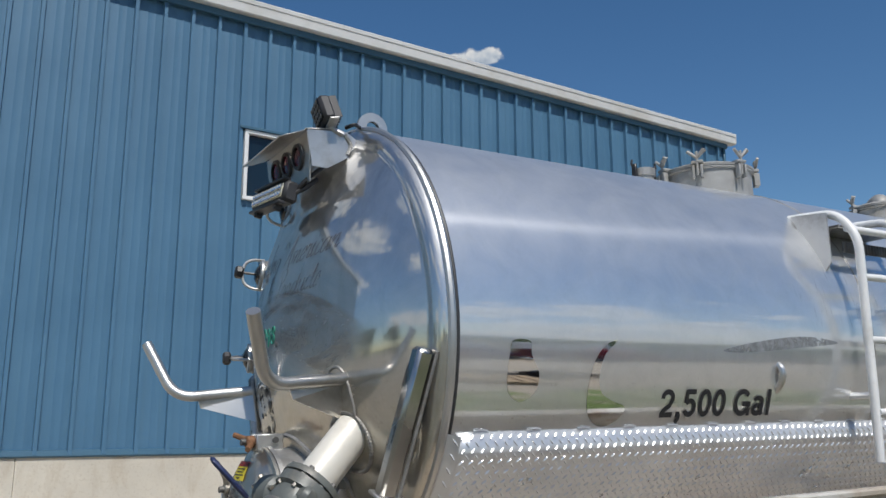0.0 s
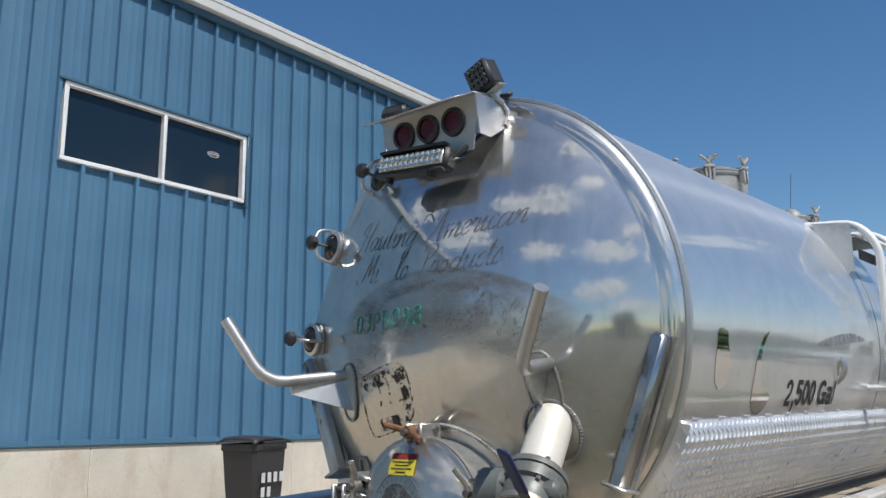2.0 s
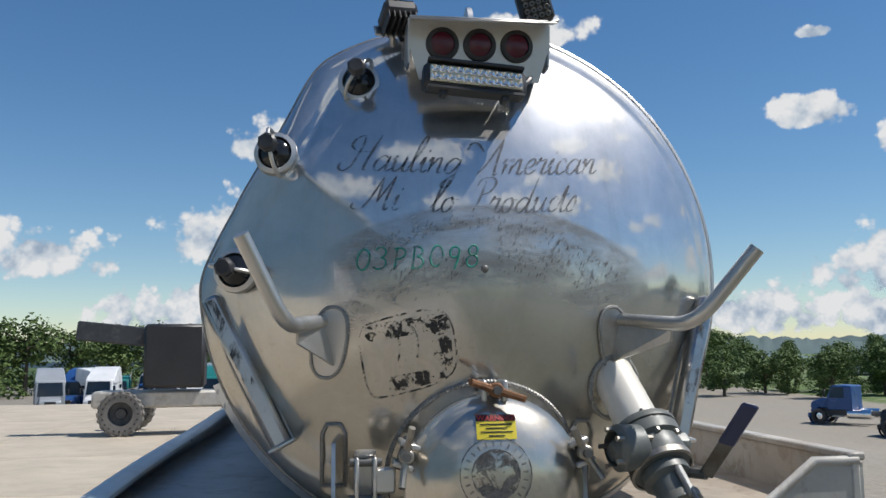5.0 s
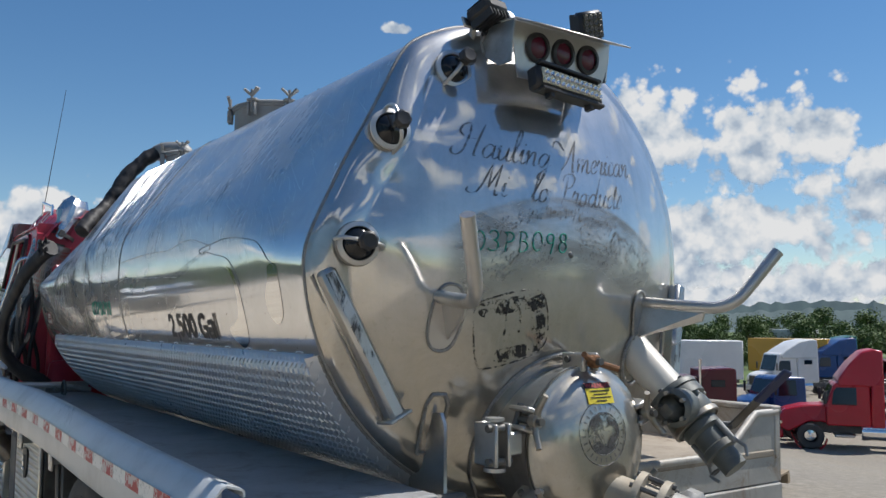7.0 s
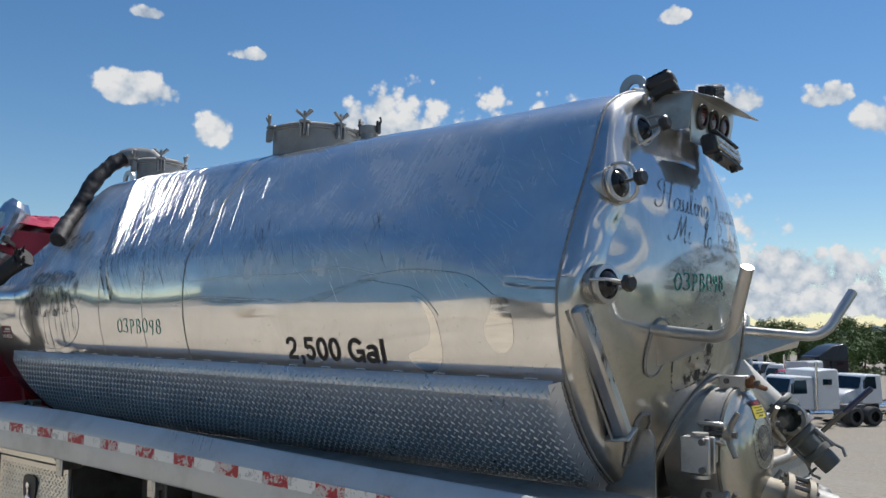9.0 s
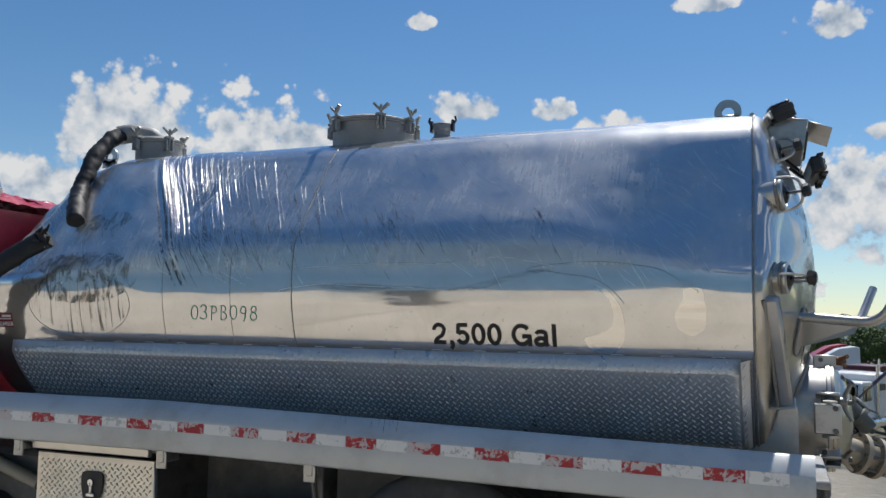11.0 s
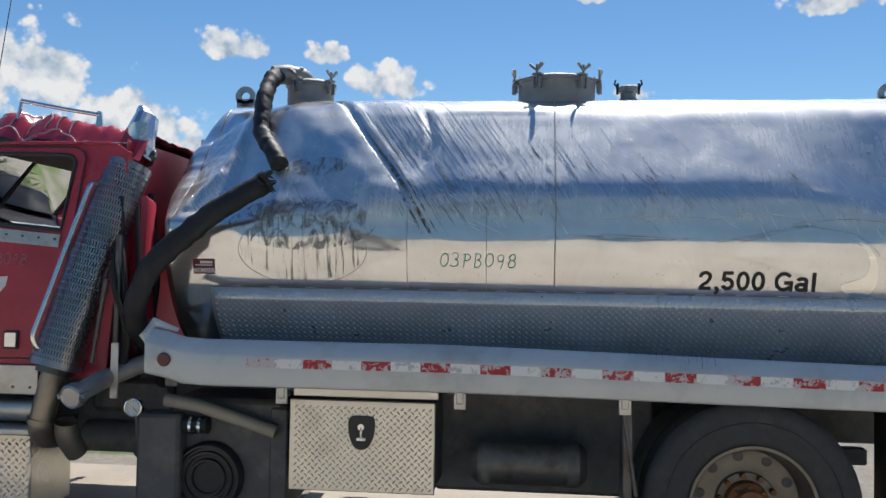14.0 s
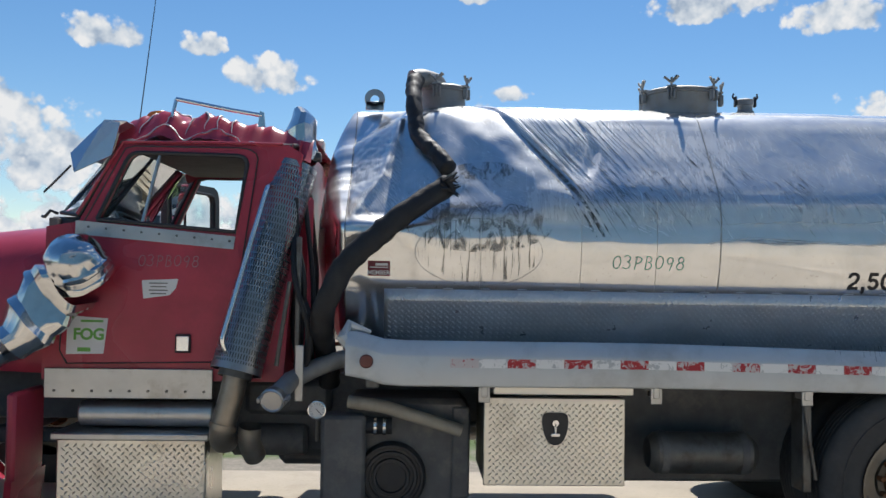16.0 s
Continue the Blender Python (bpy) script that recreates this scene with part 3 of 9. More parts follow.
    def tube(self, pts, r, seg=12, caps=True):
        """A round bar swept along points; r is a number or one for each point."""
        pts = [Vector(p) for p in pts]
        rs = r if isinstance(r, (list, tuple)) else [r] * len(pts)
        verts, faces = [], []
        up = None
        for i, p in enumerate(pts):
            t = (pts[min(i + 1, len(pts) - 1)] - pts[max(i - 1, 0)]).normalized()
            if up is None:
                up = Vector((0, 0, 1)) if abs(t.z) < 0.9 else Vector((1, 0, 0))
            side = t.cross(up).normalized()
            up = side.cross(t).normalized()
            for k in range(seg):
                a = 2 * math.pi * k / seg
                verts.append(p + (side * math.cos(a) + up * math.sin(a)) * rs[i])
        for i in range(len(pts) - 1):
            for k in range(seg):
                j = (k + 1) % seg
                faces.append((i * seg + k, i * seg + j, (i + 1) * seg + j, (i + 1) * seg + k))
        if caps:
            faces.append(tuple(range(seg))[::-1])
            faces.append(tuple((len(pts) - 1) * seg + k for k in range(seg)))
        return self.add(verts, faces)

    def plate(self, outline, thick, m=None):
        """A flat plate: outline in x and y, thickness along z, centred."""
        n = len(outline)
        verts = [(x, y, -thick / 2) for x, y in outline] + [(x, y, thick / 2) for x, y in outline]
        faces = [tuple(range(n))[::-1], tuple(range(n, 2 * n))]
        faces += [(i, (i + 1) % n, n + (i + 1) % n, n + i) for i in range(n)]
        return self.add(verts, faces, m)

    def sheet(self, fn, us, vs, flip=False):
        """A surface fn(u, v) over lists of u and v."""
        verts = [fn(u, v) for u in us for v in vs]
        n = len(vs)
        faces = []
        for i in range(len(us) - 1):
            for j in range(n - 1):
                q = (i * n + j, (i + 1) * n + j, (i + 1) * n + j + 1, i * n + j + 1)
                faces.append(q[::-1] if flip else q)
        return self.add(verts, faces)

    def extrude(self, prof, x0, x1, thick, steps=1, warp=None):
        """A bent strip of metal: profile of (y, z), run along x, with thickness."""
        pr = [Vector((0, y, z)) for y, z in prof]
        nor = []
        for i in range(len(pr)):
            t = (pr[min(i + 1, len(pr) - 1)] - pr[max(i - 1, 0)]).normalized()
            nor.append(Vector((0, -t.z, t.y)))
        outer = pr + [p + n * thick for p, n in zip(pr, nor)][::-1]
        k = len(outer)
        verts, faces = [], []
        for s in range(steps + 1):
            x = x0 + (x1 - x0) * s / steps
            for p in outer:
                q = Vector((x, p.y, p.z))
                verts.append(warp(q) if warp else q)
        for s in range(steps):
            for i in range(k):
                j = (i + 1) % k
                faces.append((s * k + i, (s + 1) * k + i, (s + 1) * k + j, s * k + j))
        faces.append(tuple(range(k)))
        faces.append(tuple(steps * k + i for i in range(k))[::-1])
        return self.add(verts, faces)


def mesh_of(name, geo, material, smooth=38):
    me = bpy.data.meshes.new(name)
    me.from_pydata(geo.v, [], geo.f)
    bm = bmesh.new()
    bm.from_mesh(me)
    bmesh.ops.recalc_face_normals(bm, faces=bm.faces)
    bm.to_mesh(me)
    bm.free()
    me.materials.append(material)
    if smooth:
        me.polygons.foreach_set("use_smooth", [True] * len(me.polygons))
        me.set_sharp_from_angle(angle=radians(smooth))
    return me


def part(name, geo, material, parent=None, label="", smooth=38, kind=""):
    ob = new(name, mesh_of(name, geo, material, smooth))
    ob.parent = parent
    return tagged(ob, label=label, kind=kind)


def thing(name, label, category, at=(0, 0, 0), turn=0, group="", kind=""):
    ob = new(name)
    ob.empty_display_size = 0.1
    ob.matrix_basis = pose(*at, 0, 0, turn)
    return tagged(ob, label, category, group, kind)


def bent(points, radius=0.05, n=6):
    """A line with rounded corners."""
    P = [Vector(p) for p in points]
    out = [P[0]]
    for a, b, c in zip(P, P[1:], P[2:]):
        d0, d1 = (a - b), (c - b)
        k = min(radius, d0.length * 0.49, d1.length * 0.49)
        s, e = b + d0.normalized() * k, b + d1.normalized() * k
        for i in range(n + 1):
            t = i / n
            out.append(s * (1 - t) ** 2 + b * 2 * t * (1 - t) + e * t * t)
    out.append(P[-1])
    return out


def smooth01(a, b, x):
    """Smooth step from 0 at a to 1 at b; a may be the larger."""
    t = min(1.0, max(0.0, (x - a) / (b - a)))
    return t * t * (3 - 2 * t)


def lin(a, b, n):
    return [a + (b - a) * i / (n - 1) for i in range(n)]


def lettering(text, size, shear=0.0, space=1.0, thick=0.0, cuts=12):
    """Flat mesh of a line of writing: vertices in x and y, centred on the middle of its box."""
    cu = bpy.data.curves.new("writing", 'FONT')
    cu.body, cu.size, cu.shear, cu.space_character, cu.offset = text, size, shear, space, thick
    cu.resolution_u = 4
    ob = bpy.data.objects.new("writing", cu)
    scene.collection.objects.link(ob)
    me = bpy.data.meshes.new_from_object(ob.evaluated_get(bpy.context.evaluated_depsgraph_get()))
    bpy.data.objects.remove(ob)
    bm = bmesh.new()
    bm.from_mesh(me)
    bpy.data.meshes.remove(me)
    xs = [v.co.x for v in bm.verts]
    ys = [v.co.y for v in bm.verts]
    for lo, hi, k in ((min(xs), max(xs), 0), (min(ys), max(ys), 1)):
        for i in range(1, cuts if k == 0 else 5):
            co, no = [0, 0, 0], [0, 0, 0]
            co[k], no[k] = lo + (hi - lo) * i / (cuts if k == 0 else 5), 1
            bmesh.ops.bisect_plane(bm, geom=bm.verts[:] + bm.edges[:] + bm.faces[:], plane_co=co, plane_no=no)
    cx, cy = (min(xs) + max(xs)) / 2, (min(ys) + max(ys)) / 2
    bm.verts.index_update()
    g = Geo()
    g.v = [(v.co.x - cx, v.co.y - cy, 0) for v in bm.verts]
    g.f = [tuple(v.index for v in f.verts) for f in bm.faces]
    g.size = (max(xs) - min(xs), max(ys) - min(ys))
    bm.free()
    return g


def laid(geo, fn):
    """Lays a flat mesh onto a surface fn(u, v)."""
    g = Geo()
    g.v, g.f = [tuple(fn(x, y)) for x, y, z in geo.v], geo.f
    return g


def arc2(cx, cy, rx, ry, a0, a1, n=14):
    return [(cx + rx * math.cos(radians(a0 + (a1 - a0) * i / n)), cy + ry * math.sin(radians(a0 + (a1 - a0) * i / n))) for i in range(n + 1)]


STROKES = {
    "0": [arc2(0.3, 0.5, 0.28, 0.48, 60, 425)],
    "3": [arc2(0.22, 0.75, 0.25, 0.24, 150, -80) + arc2(0.22, 0.26, 0.3, 0.26, 85, -150)],
    "P": [[(0.1, 0.0), (0.14, 1.0)], [(0.0, 0.95)] + arc2(0.2, 0.74, 0.32, 0.25, 95, -95)],
    "B": [[(0.08, 0.0), (0.1, 1.0)], [(0.02, 0.97)] + arc2(0.2, 0.76, 0.26, 0.23, 92, -85) + arc2(0.2, 0.26, 0.34, 0.27, 85, -110)],
    "9": [arc2(0.28, 0.72, 0.22, 0.25, 20, 380) + [(0.46, 0.4), (0.34, -0.05)]],
    "8": [arc2(0.3, 0.75, 0.2, 0.22, 40, 270) + arc2(0.3, 0.26, 0.25, 0.27, 90, -270) + arc2(0.3, 0.75, 0.2, 0.22, -90, 40)],
}


def handwriting(text, height, fn, r, pitch=0.72, flat=0.35):
    """A line of marker strokes laid on a surface fn(u, v, lift)."""
    g = Geo()
    wide = pitch * height * len(text)
    for i, ch in enumerate(text):
        for line in STROKES[ch]:
            pts = [Vector(fn(-wide / 2 + (i * pitch + x + 0.12 * y) * height, (y - 0.5 + 0.04 * math.sin(i * 2.1)) * height, 0.0004)) for x, y in line]
            pts = [p for k, p in enumerate(pts) if k == 0 or (p - pts[k - 1]).length > 1e-5]
            fine = []
            for a, b in zip(pts, pts[1:]):
                fine += [a, (a + b) / 2]
            g.tube(fine + [pts[-1]], r, 6)
    return g


BOWL = [(0.34, 0.36), (0.2, 0.42), (0.05, 0.25), (0.06, 0.05), (0.18, 0.0), (0.32, 0.2), (0.37, 0.4)]
SCRIPT = {
    "a": (0.46, BOWL, [(0.37, 0.42), (0.34, 0.15), (0.38, 0.0), (0.5, 0.08)]),
    "u": (0.44, [(0, 0.3), (0.08, 0.42), (0.06, 0.1), (0.14, 0), (0.28, 0.15), (0.34, 0.42)], [(0.34, 0.42), (0.31, 0.1), (0.37, 0), (0.48, 0.08)]),
    "l": (0.26, [(0, 0.1), (0.2, 0.6), (0.26, 0.95), (0.18, 0.98), (0.1, 0.6), (0.08, 0.15), (0.15, 0), (0.28, 0.1)]),
    "i": (0.22, [(0, 0.2), (0.1, 0.42), (0.07, 0.1), (0.13, 0), (0.24, 0.08)], [(0.14, 0.57), (0.17, 0.63)]),
    "n": (0.44, [(0, 0.3), (0.08, 0.42), (0.06, 0)], [(0.06, 0.1), (0.2, 0.38), (0.3, 0.4), (0.3, 0.2), (0.29, 0.06), (0.35, 0), (0.46, 0.1)]),
    "g": (0.46, BOWL, [(0.37, 0.42), (0.34, 0), (0.25, -0.35), (0.1, -0.38), (0.08, -0.25), (0.3, -0.05), (0.48, 0.1)]),
    "m": (0.6, [(0, 0.3), (0.08, 0.42), (0.06, 0)], [(0.06, 0.1), (0.18, 0.38), (0.26, 0.4), (0.26, 0.2), (0.24, 0)], [(0.25, 0.12), (0.38, 0.38), (0.46, 0.4), (0.47, 0.2), (0.46, 0.05), (0.52, 0), (0.62, 0.1)]),
    "e": (0.32, [(0.02, 0.15), (0.2, 0.22), (0.28, 0.34), (0.2, 0.43), (0.07, 0.3), (0.06, 0.08), (0.17, 0), (0.34, 0.12)]),
    "r": (0.34, [(0, 0.25), (0.08, 0.45), (0.1, 0.38), (0.24, 0.4), (0.22, 0.2), (0.2, 0.05), (0.27, 0), (0.36, 0.1)]),
    "c": (0.31, [(0.28, 0.34), (0.2, 0.43), (0.07, 0.3), (0.06, 0.08), (0.17, 0), (0.33, 0.12)]),
    "o": (0.4, [(0.22, 0.42), (0.08, 0.34), (0.04, 0.15), (0.12, 0), (0.25, 0.06), (0.3, 0.25), (0.22, 0.42), (0.3, 0.36), (0.42, 0.36)]),
    "d": (0.5, BOWL, [(0.45, 0.98), (0.36, 0.3), (0.36, 0.05), (0.44, 0), (0.52, 0.1)]),
    "t": (0.27, [(0, 0.15), (0.16, 0.75), (0.1, 0.2), (0.13, 0.02), (0.2, 0), (0.3, 0.1)], [(0, 0.46), (0.28, 0.5)]),
    "s": (0.3, [(0, 0.1), (0.16, 0.45), (0.24, 0.25), (0.2, 0.04), (0.06, 0), (0.02, 0.08)]),
    "H": (0.74, [(0.15, 0.55), (0.02, 0.7), (0.1, 0.9), (0.3, 0.95), (0.28, 0.5), (0.18, 0.1), (0.02, -0.04), (-0.12, 0.04), (-0.1, 0.2)], [(0.7, 1), (0.58, 0.5), (0.52, 0.05), (0.6, 0)], [(0.22, 0.5), (0.6, 0.52)]),
    "A": (0.62, [(-0.42, 0.62), (-0.4, 0.82), (-0.22, 0.86), (0.02, 0.62)], [(0.02, 0), (0.2, 0.3), (0.45, 0.98)], [(0.45, 0.98), (0.44, 0.5), (0.46, 0), (0.54, 0.02)]),
    "M": (0.74, [(-0.3, 0.16), (-0.3, 0.02), (-0.1, -0.02), (0.08, 0.2), (0.3, 0.98)], [(0.3, 0.98), (0.32, 0.2)], [(0.32, 0.2), (0.6, 0.98)], [(0.6, 0.98), (0.55, 0.3), (0.58, 0), (0.68, 0.06)]),
    "P": (0.5, [(0.2, 0.9), (0.18, 0.4), (0.08, 0)], [(0, 0.75), (0.08, 0.95), (0.35, 1), (0.5, 0.85), (0.4, 0.6), (0.2, 0.5)]),
    " ": (0.42,),
}


def brush_script(text, wide, fn, slant=0.36, pen=0.036):
    """Flat brush lettering: ribbons that are broad on down strokes, laid on fn(u, v)."""
    total = sum(SCRIPT[ch][0] for ch in text)
    k = wide / total
    g, at, words = Geo(), -total / 2, []
    for ch in text:
        if ch == " " and g.v:
            words.append(g)
            g = Geo()
        for line in SCRIPT[ch][1:]:
            P = [Vector(p) for p in line]
            P = [2 * P[0] - P[1]] + P + [2 * P[-1] - P[-2]]
            pts = []
            for i in range(1, len(P) - 2):
                p0, p1, p2, p3 = P[i - 1:i + 3]
                for j in range(6):
                    t = j / 6
                    pts.append(0.5 * (2 * p1 + (p2 - p0) * t + (2 * p0 - 5 * p1 + 4 * p2 - p3) * t * t + (3 * p1 - p0 - 3 * p2 + p3) * t ** 3))
            pts.append(P[-2])
            rim = []
            for i, p in enumerate(pts):
                d = pts[min(i + 1, len(pts) - 1)] - pts[max(i - 1, 0)]
                d = d.normalized() if d.length > 1e-6 else Vector((0, 1))
                w = pen * (0.3 + 0.7 * abs(d.y)) * (0.55 + 0.45 * min(1, i / 3, (len(pts) - 1 - i) / 3))
                n = Vector((-d.y, d.x)) * w
                rim.append([(at + q.x + slant * q.y, q.y - 0.3) for q in (p + n, p - n)])
            verts = [tuple(fn(x * k, y * k)) for pair in rim for x, y in pair]
            g.add(verts, [(2 * i, 2 * i + 1, 2 * i + 3, 2 * i + 2) for i in range(len(rim) - 1)])
        at += SCRIPT[ch][0]
    return words + [g]


def tread(fn, u0, u1, v0, v1, pitch=0.034, long=0.03, wide=0.0075, high=0.0042):
    """The raised bars of tread plate on a surface fn(u, v, lift), turned this way and that."""
    g = Geo()
    i = 0
    step = pitch / math.sqrt(2)
    for a in range(int((u1 - u0) / step)):
        for b in range(int((v1 - v0) / step)):
            if (a + b) % 2:
                continue
            cu, cv = u0 + (a + 0.5) * step, v0 + (b + 0.5) * step
            d = radians(45 if a % 2 else -45)
            c, s = math.cos(d), math.sin(d)
            loc = [(-long / 2, 0, 0), (-long / 5, wide / 2, 0), (long / 5, wide / 2, 0), (long / 2, 0, 0), (long / 5, -wide / 2, 0),
                   (-long / 5, -wide / 2, 0), (-long / 4, 0, high), (long / 4, 0, high)]
            g.v += [tuple(fn(cu + x * c - y * s, cv + x * s + y * c, h)) for x, y, h in loc]
            for f in ((0, 6, 1), (1, 6, 7, 2), (2, 7, 3), (3, 7, 4), (4, 7, 6, 5), (5, 6, 0)):
                g.f.append(tuple(k + i for k in f))
            i += 8
    return g


# ---- the yard ----
def ground_z(x, y):
    a, b = smooth01(4.0, 30.0, -y), smooth01(24.0, 75.0, x)
    z = -3.3 * (1 - (1 - a) * (1 - b))
    return z + 1.2 * smooth01(60, 160, math.hypot(x, y)) * (1 if y < 20 else 0)


def spread(limit, fine, step):
    """Grid lines close together near the middle and far apart towards the horizon."""
    out, v, d = [0.0], 0.0, step
    while v < limit:
        v += d
        if v > fine:
            d *= 1.3
        out.append(v)
    return [-q for q in out[:0:-1]] + out


g = Geo()
lines = spread(4600, 60, 2.0)
g.sheet(lambda x, y: (x, y, ground_z(x, y) - (0.02 if -1.5 < y < 30 and (-20 if y > 2.5 else 0.0) < x < 30 else 0)), lines, lines)
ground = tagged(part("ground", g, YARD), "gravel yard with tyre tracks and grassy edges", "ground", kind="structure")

pavement = tagged(new("pavement"), "pale stained concrete apron beside the building", "pavement", kind="structure")
slab_mesh = mesh_of("slab", Geo().box((0, 0, -0.06), (3.96, 3.96, 0.12), ch=0.012), SLAB)
for i in range(11):
    for j in range(4):
        if j == 0 and i < 4:
            continue
        ob = new("slab", slab_mesh)
        ob.parent = pavement
        ob.matrix_basis = pose(-14 + i * 4.0, 0.6 + j * 4.0, 0.0)

# ---- the blue metal building; the yard falls away from it a little, so it stands 1.3 degrees out of true with the truck ----
BX, BY, BZ = 0.0, 7.7, 1.28
building = tagged(new("warehouse"), "blue ribbed metal warehouse on a pale concrete foundation", "building")
building.matrix_basis = pose(BX, BY, BZ, 0, 1.25, 2.4)
LEFT, RIGHT, TOP = -16.0, 12.05, 6.0
WX0, WX1, WZ0, WZ1 = 2.02, 4.75, 3.30, 4.29


def rib_profile(x0, x1, pitch=0.366):
    xs = []
    n = int(math.ceil((x1 - x0) / pitch))
    for i in range(n):
        a = x0 + i * pitch
        for dx, dy in ((0.0, 0.0), (0.006, -0.062), (0.05, -0.062), (0.058, 0.0), (0.16, 0.0), (0.172, -0.0025), (0.182, -0.0025), (0.19, 0.0),
                       (0.26, 0.0), (0.272, -0.0025), (0.282, -0.0025), (0.29, 0.0)):
            if a + dx < x1 - 1e-4:
                xs.append((a + dx, dy))
    return xs + [(x1, 0.0)]


def ribbed(x0, x1, z0, z1):
    return Geo().sheet(lambda p, z: (p[0], p[1], z), rib_profile(x0, x1), [z0, z1], flip=False)


g = Geo()
base = rib_profile(LEFT, RIGHT)


def wall_piece(g, xa, xb, za, zb):
    prof = [p for p in base if xa <= p[0] <= xb]
    edge = lambda x: (x, 0.0)
    prof = [edge(xa)] + [p for p in prof if xa + 1e-3 < p[0] < xb - 1e-3] + [edge(xb)]
    g.sheet(lambda p, z: (p[0], p[1], z), prof, [za, zb])


wall_piece(g, LEFT, WX0, 0, TOP)
wall_piece(g, WX1, RIGHT, 0, TOP)
wall_piece(g, WX0, WX1, 0, WZ0)
wall_piece(g, WX0, WX1, WZ1, TOP)
part("wall", g, SIDING, building)
g = Geo()
g.box(((LEFT + WX0) / 2, 0.14, TOP / 2), (WX0 - LEFT, 0.2, TOP)).box(((RIGHT + WX1) / 2, 0.14, TOP / 2), (RIGHT - WX1 - 0.02, 0.2, TOP))
g.box(((WX0 + WX1) / 2, 0.14, WZ0 / 2), (WX1 - WX0, 0.2, WZ0)).box(((WX0 + WX1) / 2, 0.14, (WZ1 + TOP) / 2), (WX1 - WX0, 0.2, TOP - WZ1))
g.box((RIGHT - 0.12, 8.0, TOP / 2 - 0.02), (0.2, 15.5, TOP - 0.05)).box((LEFT + 0.12, 8.0, TOP / 2 - 0.02), (0.2, 15.5, TOP - 0.05)).box(((LEFT + RIGHT) / 2, 15.8, TOP / 2 - 0.02), (RIGHT - LEFT, 0.2, TOP - 0.05))
part("wall_lining", g, TRIM_BLUE, building)
g = Geo()
g.box(((LEFT + RIGHT) / 2, 8, TOP + 0.1), (RIGHT - LEFT + 0.3, 16, 0.14))
part("roof", g, EAVE, building)
g = Geo()
prof = [(-0.04, 0.0), (-0.155, 0.0), (-0.162, 0.006), (-0.168, 0.135), (-0.178, 0.14), (-0.182, 0.19), (-0.17, 0.2), (0.3, 0.24)]
g.extrude([(y, z + TOP - 0.06) for y, z in prof], LEFT - 0.3, RIGHT + 0.22, 0.012, 30)
g.box((RIGHT + 0.215, -0.07, TOP + 0.04), (0.012, 0.24, 0.19))
part("gutter", g, EAVE, building)
part("soffit_trim", Geo().box(((LEFT + RIGHT) / 2, -0.06, TOP - 0.115), (RIGHT - LEFT + 0.1, 0.06, 0.1)), TRIM_BLUE, building)
g = Geo().box((RIGHT + 0.012, 0.06, TOP / 2), (0.06, 0.2, TOP))
part("corner_trim", g, TRIM_BLUE, building)
g = Geo().extrude([(0.02, 0.06), (-0.045, 0.05), (-0.06, -0.01), (-0.045, -0.03)], LEFT, RIGHT + 0.04, 0.008)
part("base_flashing", g, TRIM_BLUE, building)
xs = [LEFT + i * (RIGHT - LEFT) / 9 for i in range(10)]
footing = part("foundation", Geo().box((RIGHT - 0.14, 8.0, -0.95), (0.26, 15.6, 1.86), ch=0.008), CONCRETE, building, "pale stained poured concrete")
for a, b in zip(xs, xs[1:]):
    part("panel", Geo().box(((a + b) / 2, 0.1, -0.95), (b - a - 0.006, 0.26, 1.86), ch=0.008), CONCRETE, footing)
g = Geo()
rng = random.Random(5)
for x, dy in base:
    if abs(dy + 0.045) < 1e-6:
        for z in (0.12, 1.5, 3.0, 4.4, 5.6):
            if not (WX0 - 0.1 < x < WX1 + 0.1 and WZ0 - 0.1 < z < WZ1 + 0.1):
                g.cyl((x + 0.016, -0.043, z), (x + 0.016, -0.051, z), 0.011, seg=6)
tagged(part("screws", g, SIDING, building), kind="stuff")

# window
win = new("window")
win.parent = building
fw = 0.055
g = Geo()
cx, cz = (WX0 + WX1) / 2, (WZ0 + WZ1) / 2
for z in (WZ0 + fw / 2, WZ1 - fw / 2):
    g.box((cx, -0.01, z), (WX1 - WX0, 0.1, fw))
for x in (WX0 + fw / 2, WX1 - fw / 2, cx + 0.03):
    g.box((x, -0.012, cz), (fw if x != cx + 0.03 else 0.05, 0.1, WZ1 - WZ0 - 2 * fw))
part("window_frame", g, WHITE, win, "white window frame")
for a, b in ((WX0 + fw, cx + 0.005), (cx + 0.055, WX1 - fw)):
    part("pane", Geo().box(((a + b) / 2, 0.02, cz), (b - a, 0.012, WZ1 - WZ0 - 2 * fw), ch=0.002), DARK_GLASS, win, "dark reflecting pane")
sticker = Geo().tube([(4.24 + 0.095 * math.cos(a), 0.012, 3.91 + 0.036 * math.sin(a)) for a in lin(0, 2 * math.pi, 28)], 0.004, 5, caps=False)
for k in range(5):
    sticker.box((4.18 + 0.03 * k, 0.012, 3.91 + 0.006 * (k % 2)), (0.016, 0.003, 0.022))
part("window_sticker", sticker, WHITE, win, "small pale oval sticker")
g = Geo().box((cx, -0.05, WZ1 + 0.02), (WX1 - WX0 + 0.16, 0.07, 0.04)).box((WX1 + 0.03, -0.05, cz), (0.05, 0.07, WZ1 - WZ0 + 0.12))
part("window_trim", g, TRIM_BLUE, win)

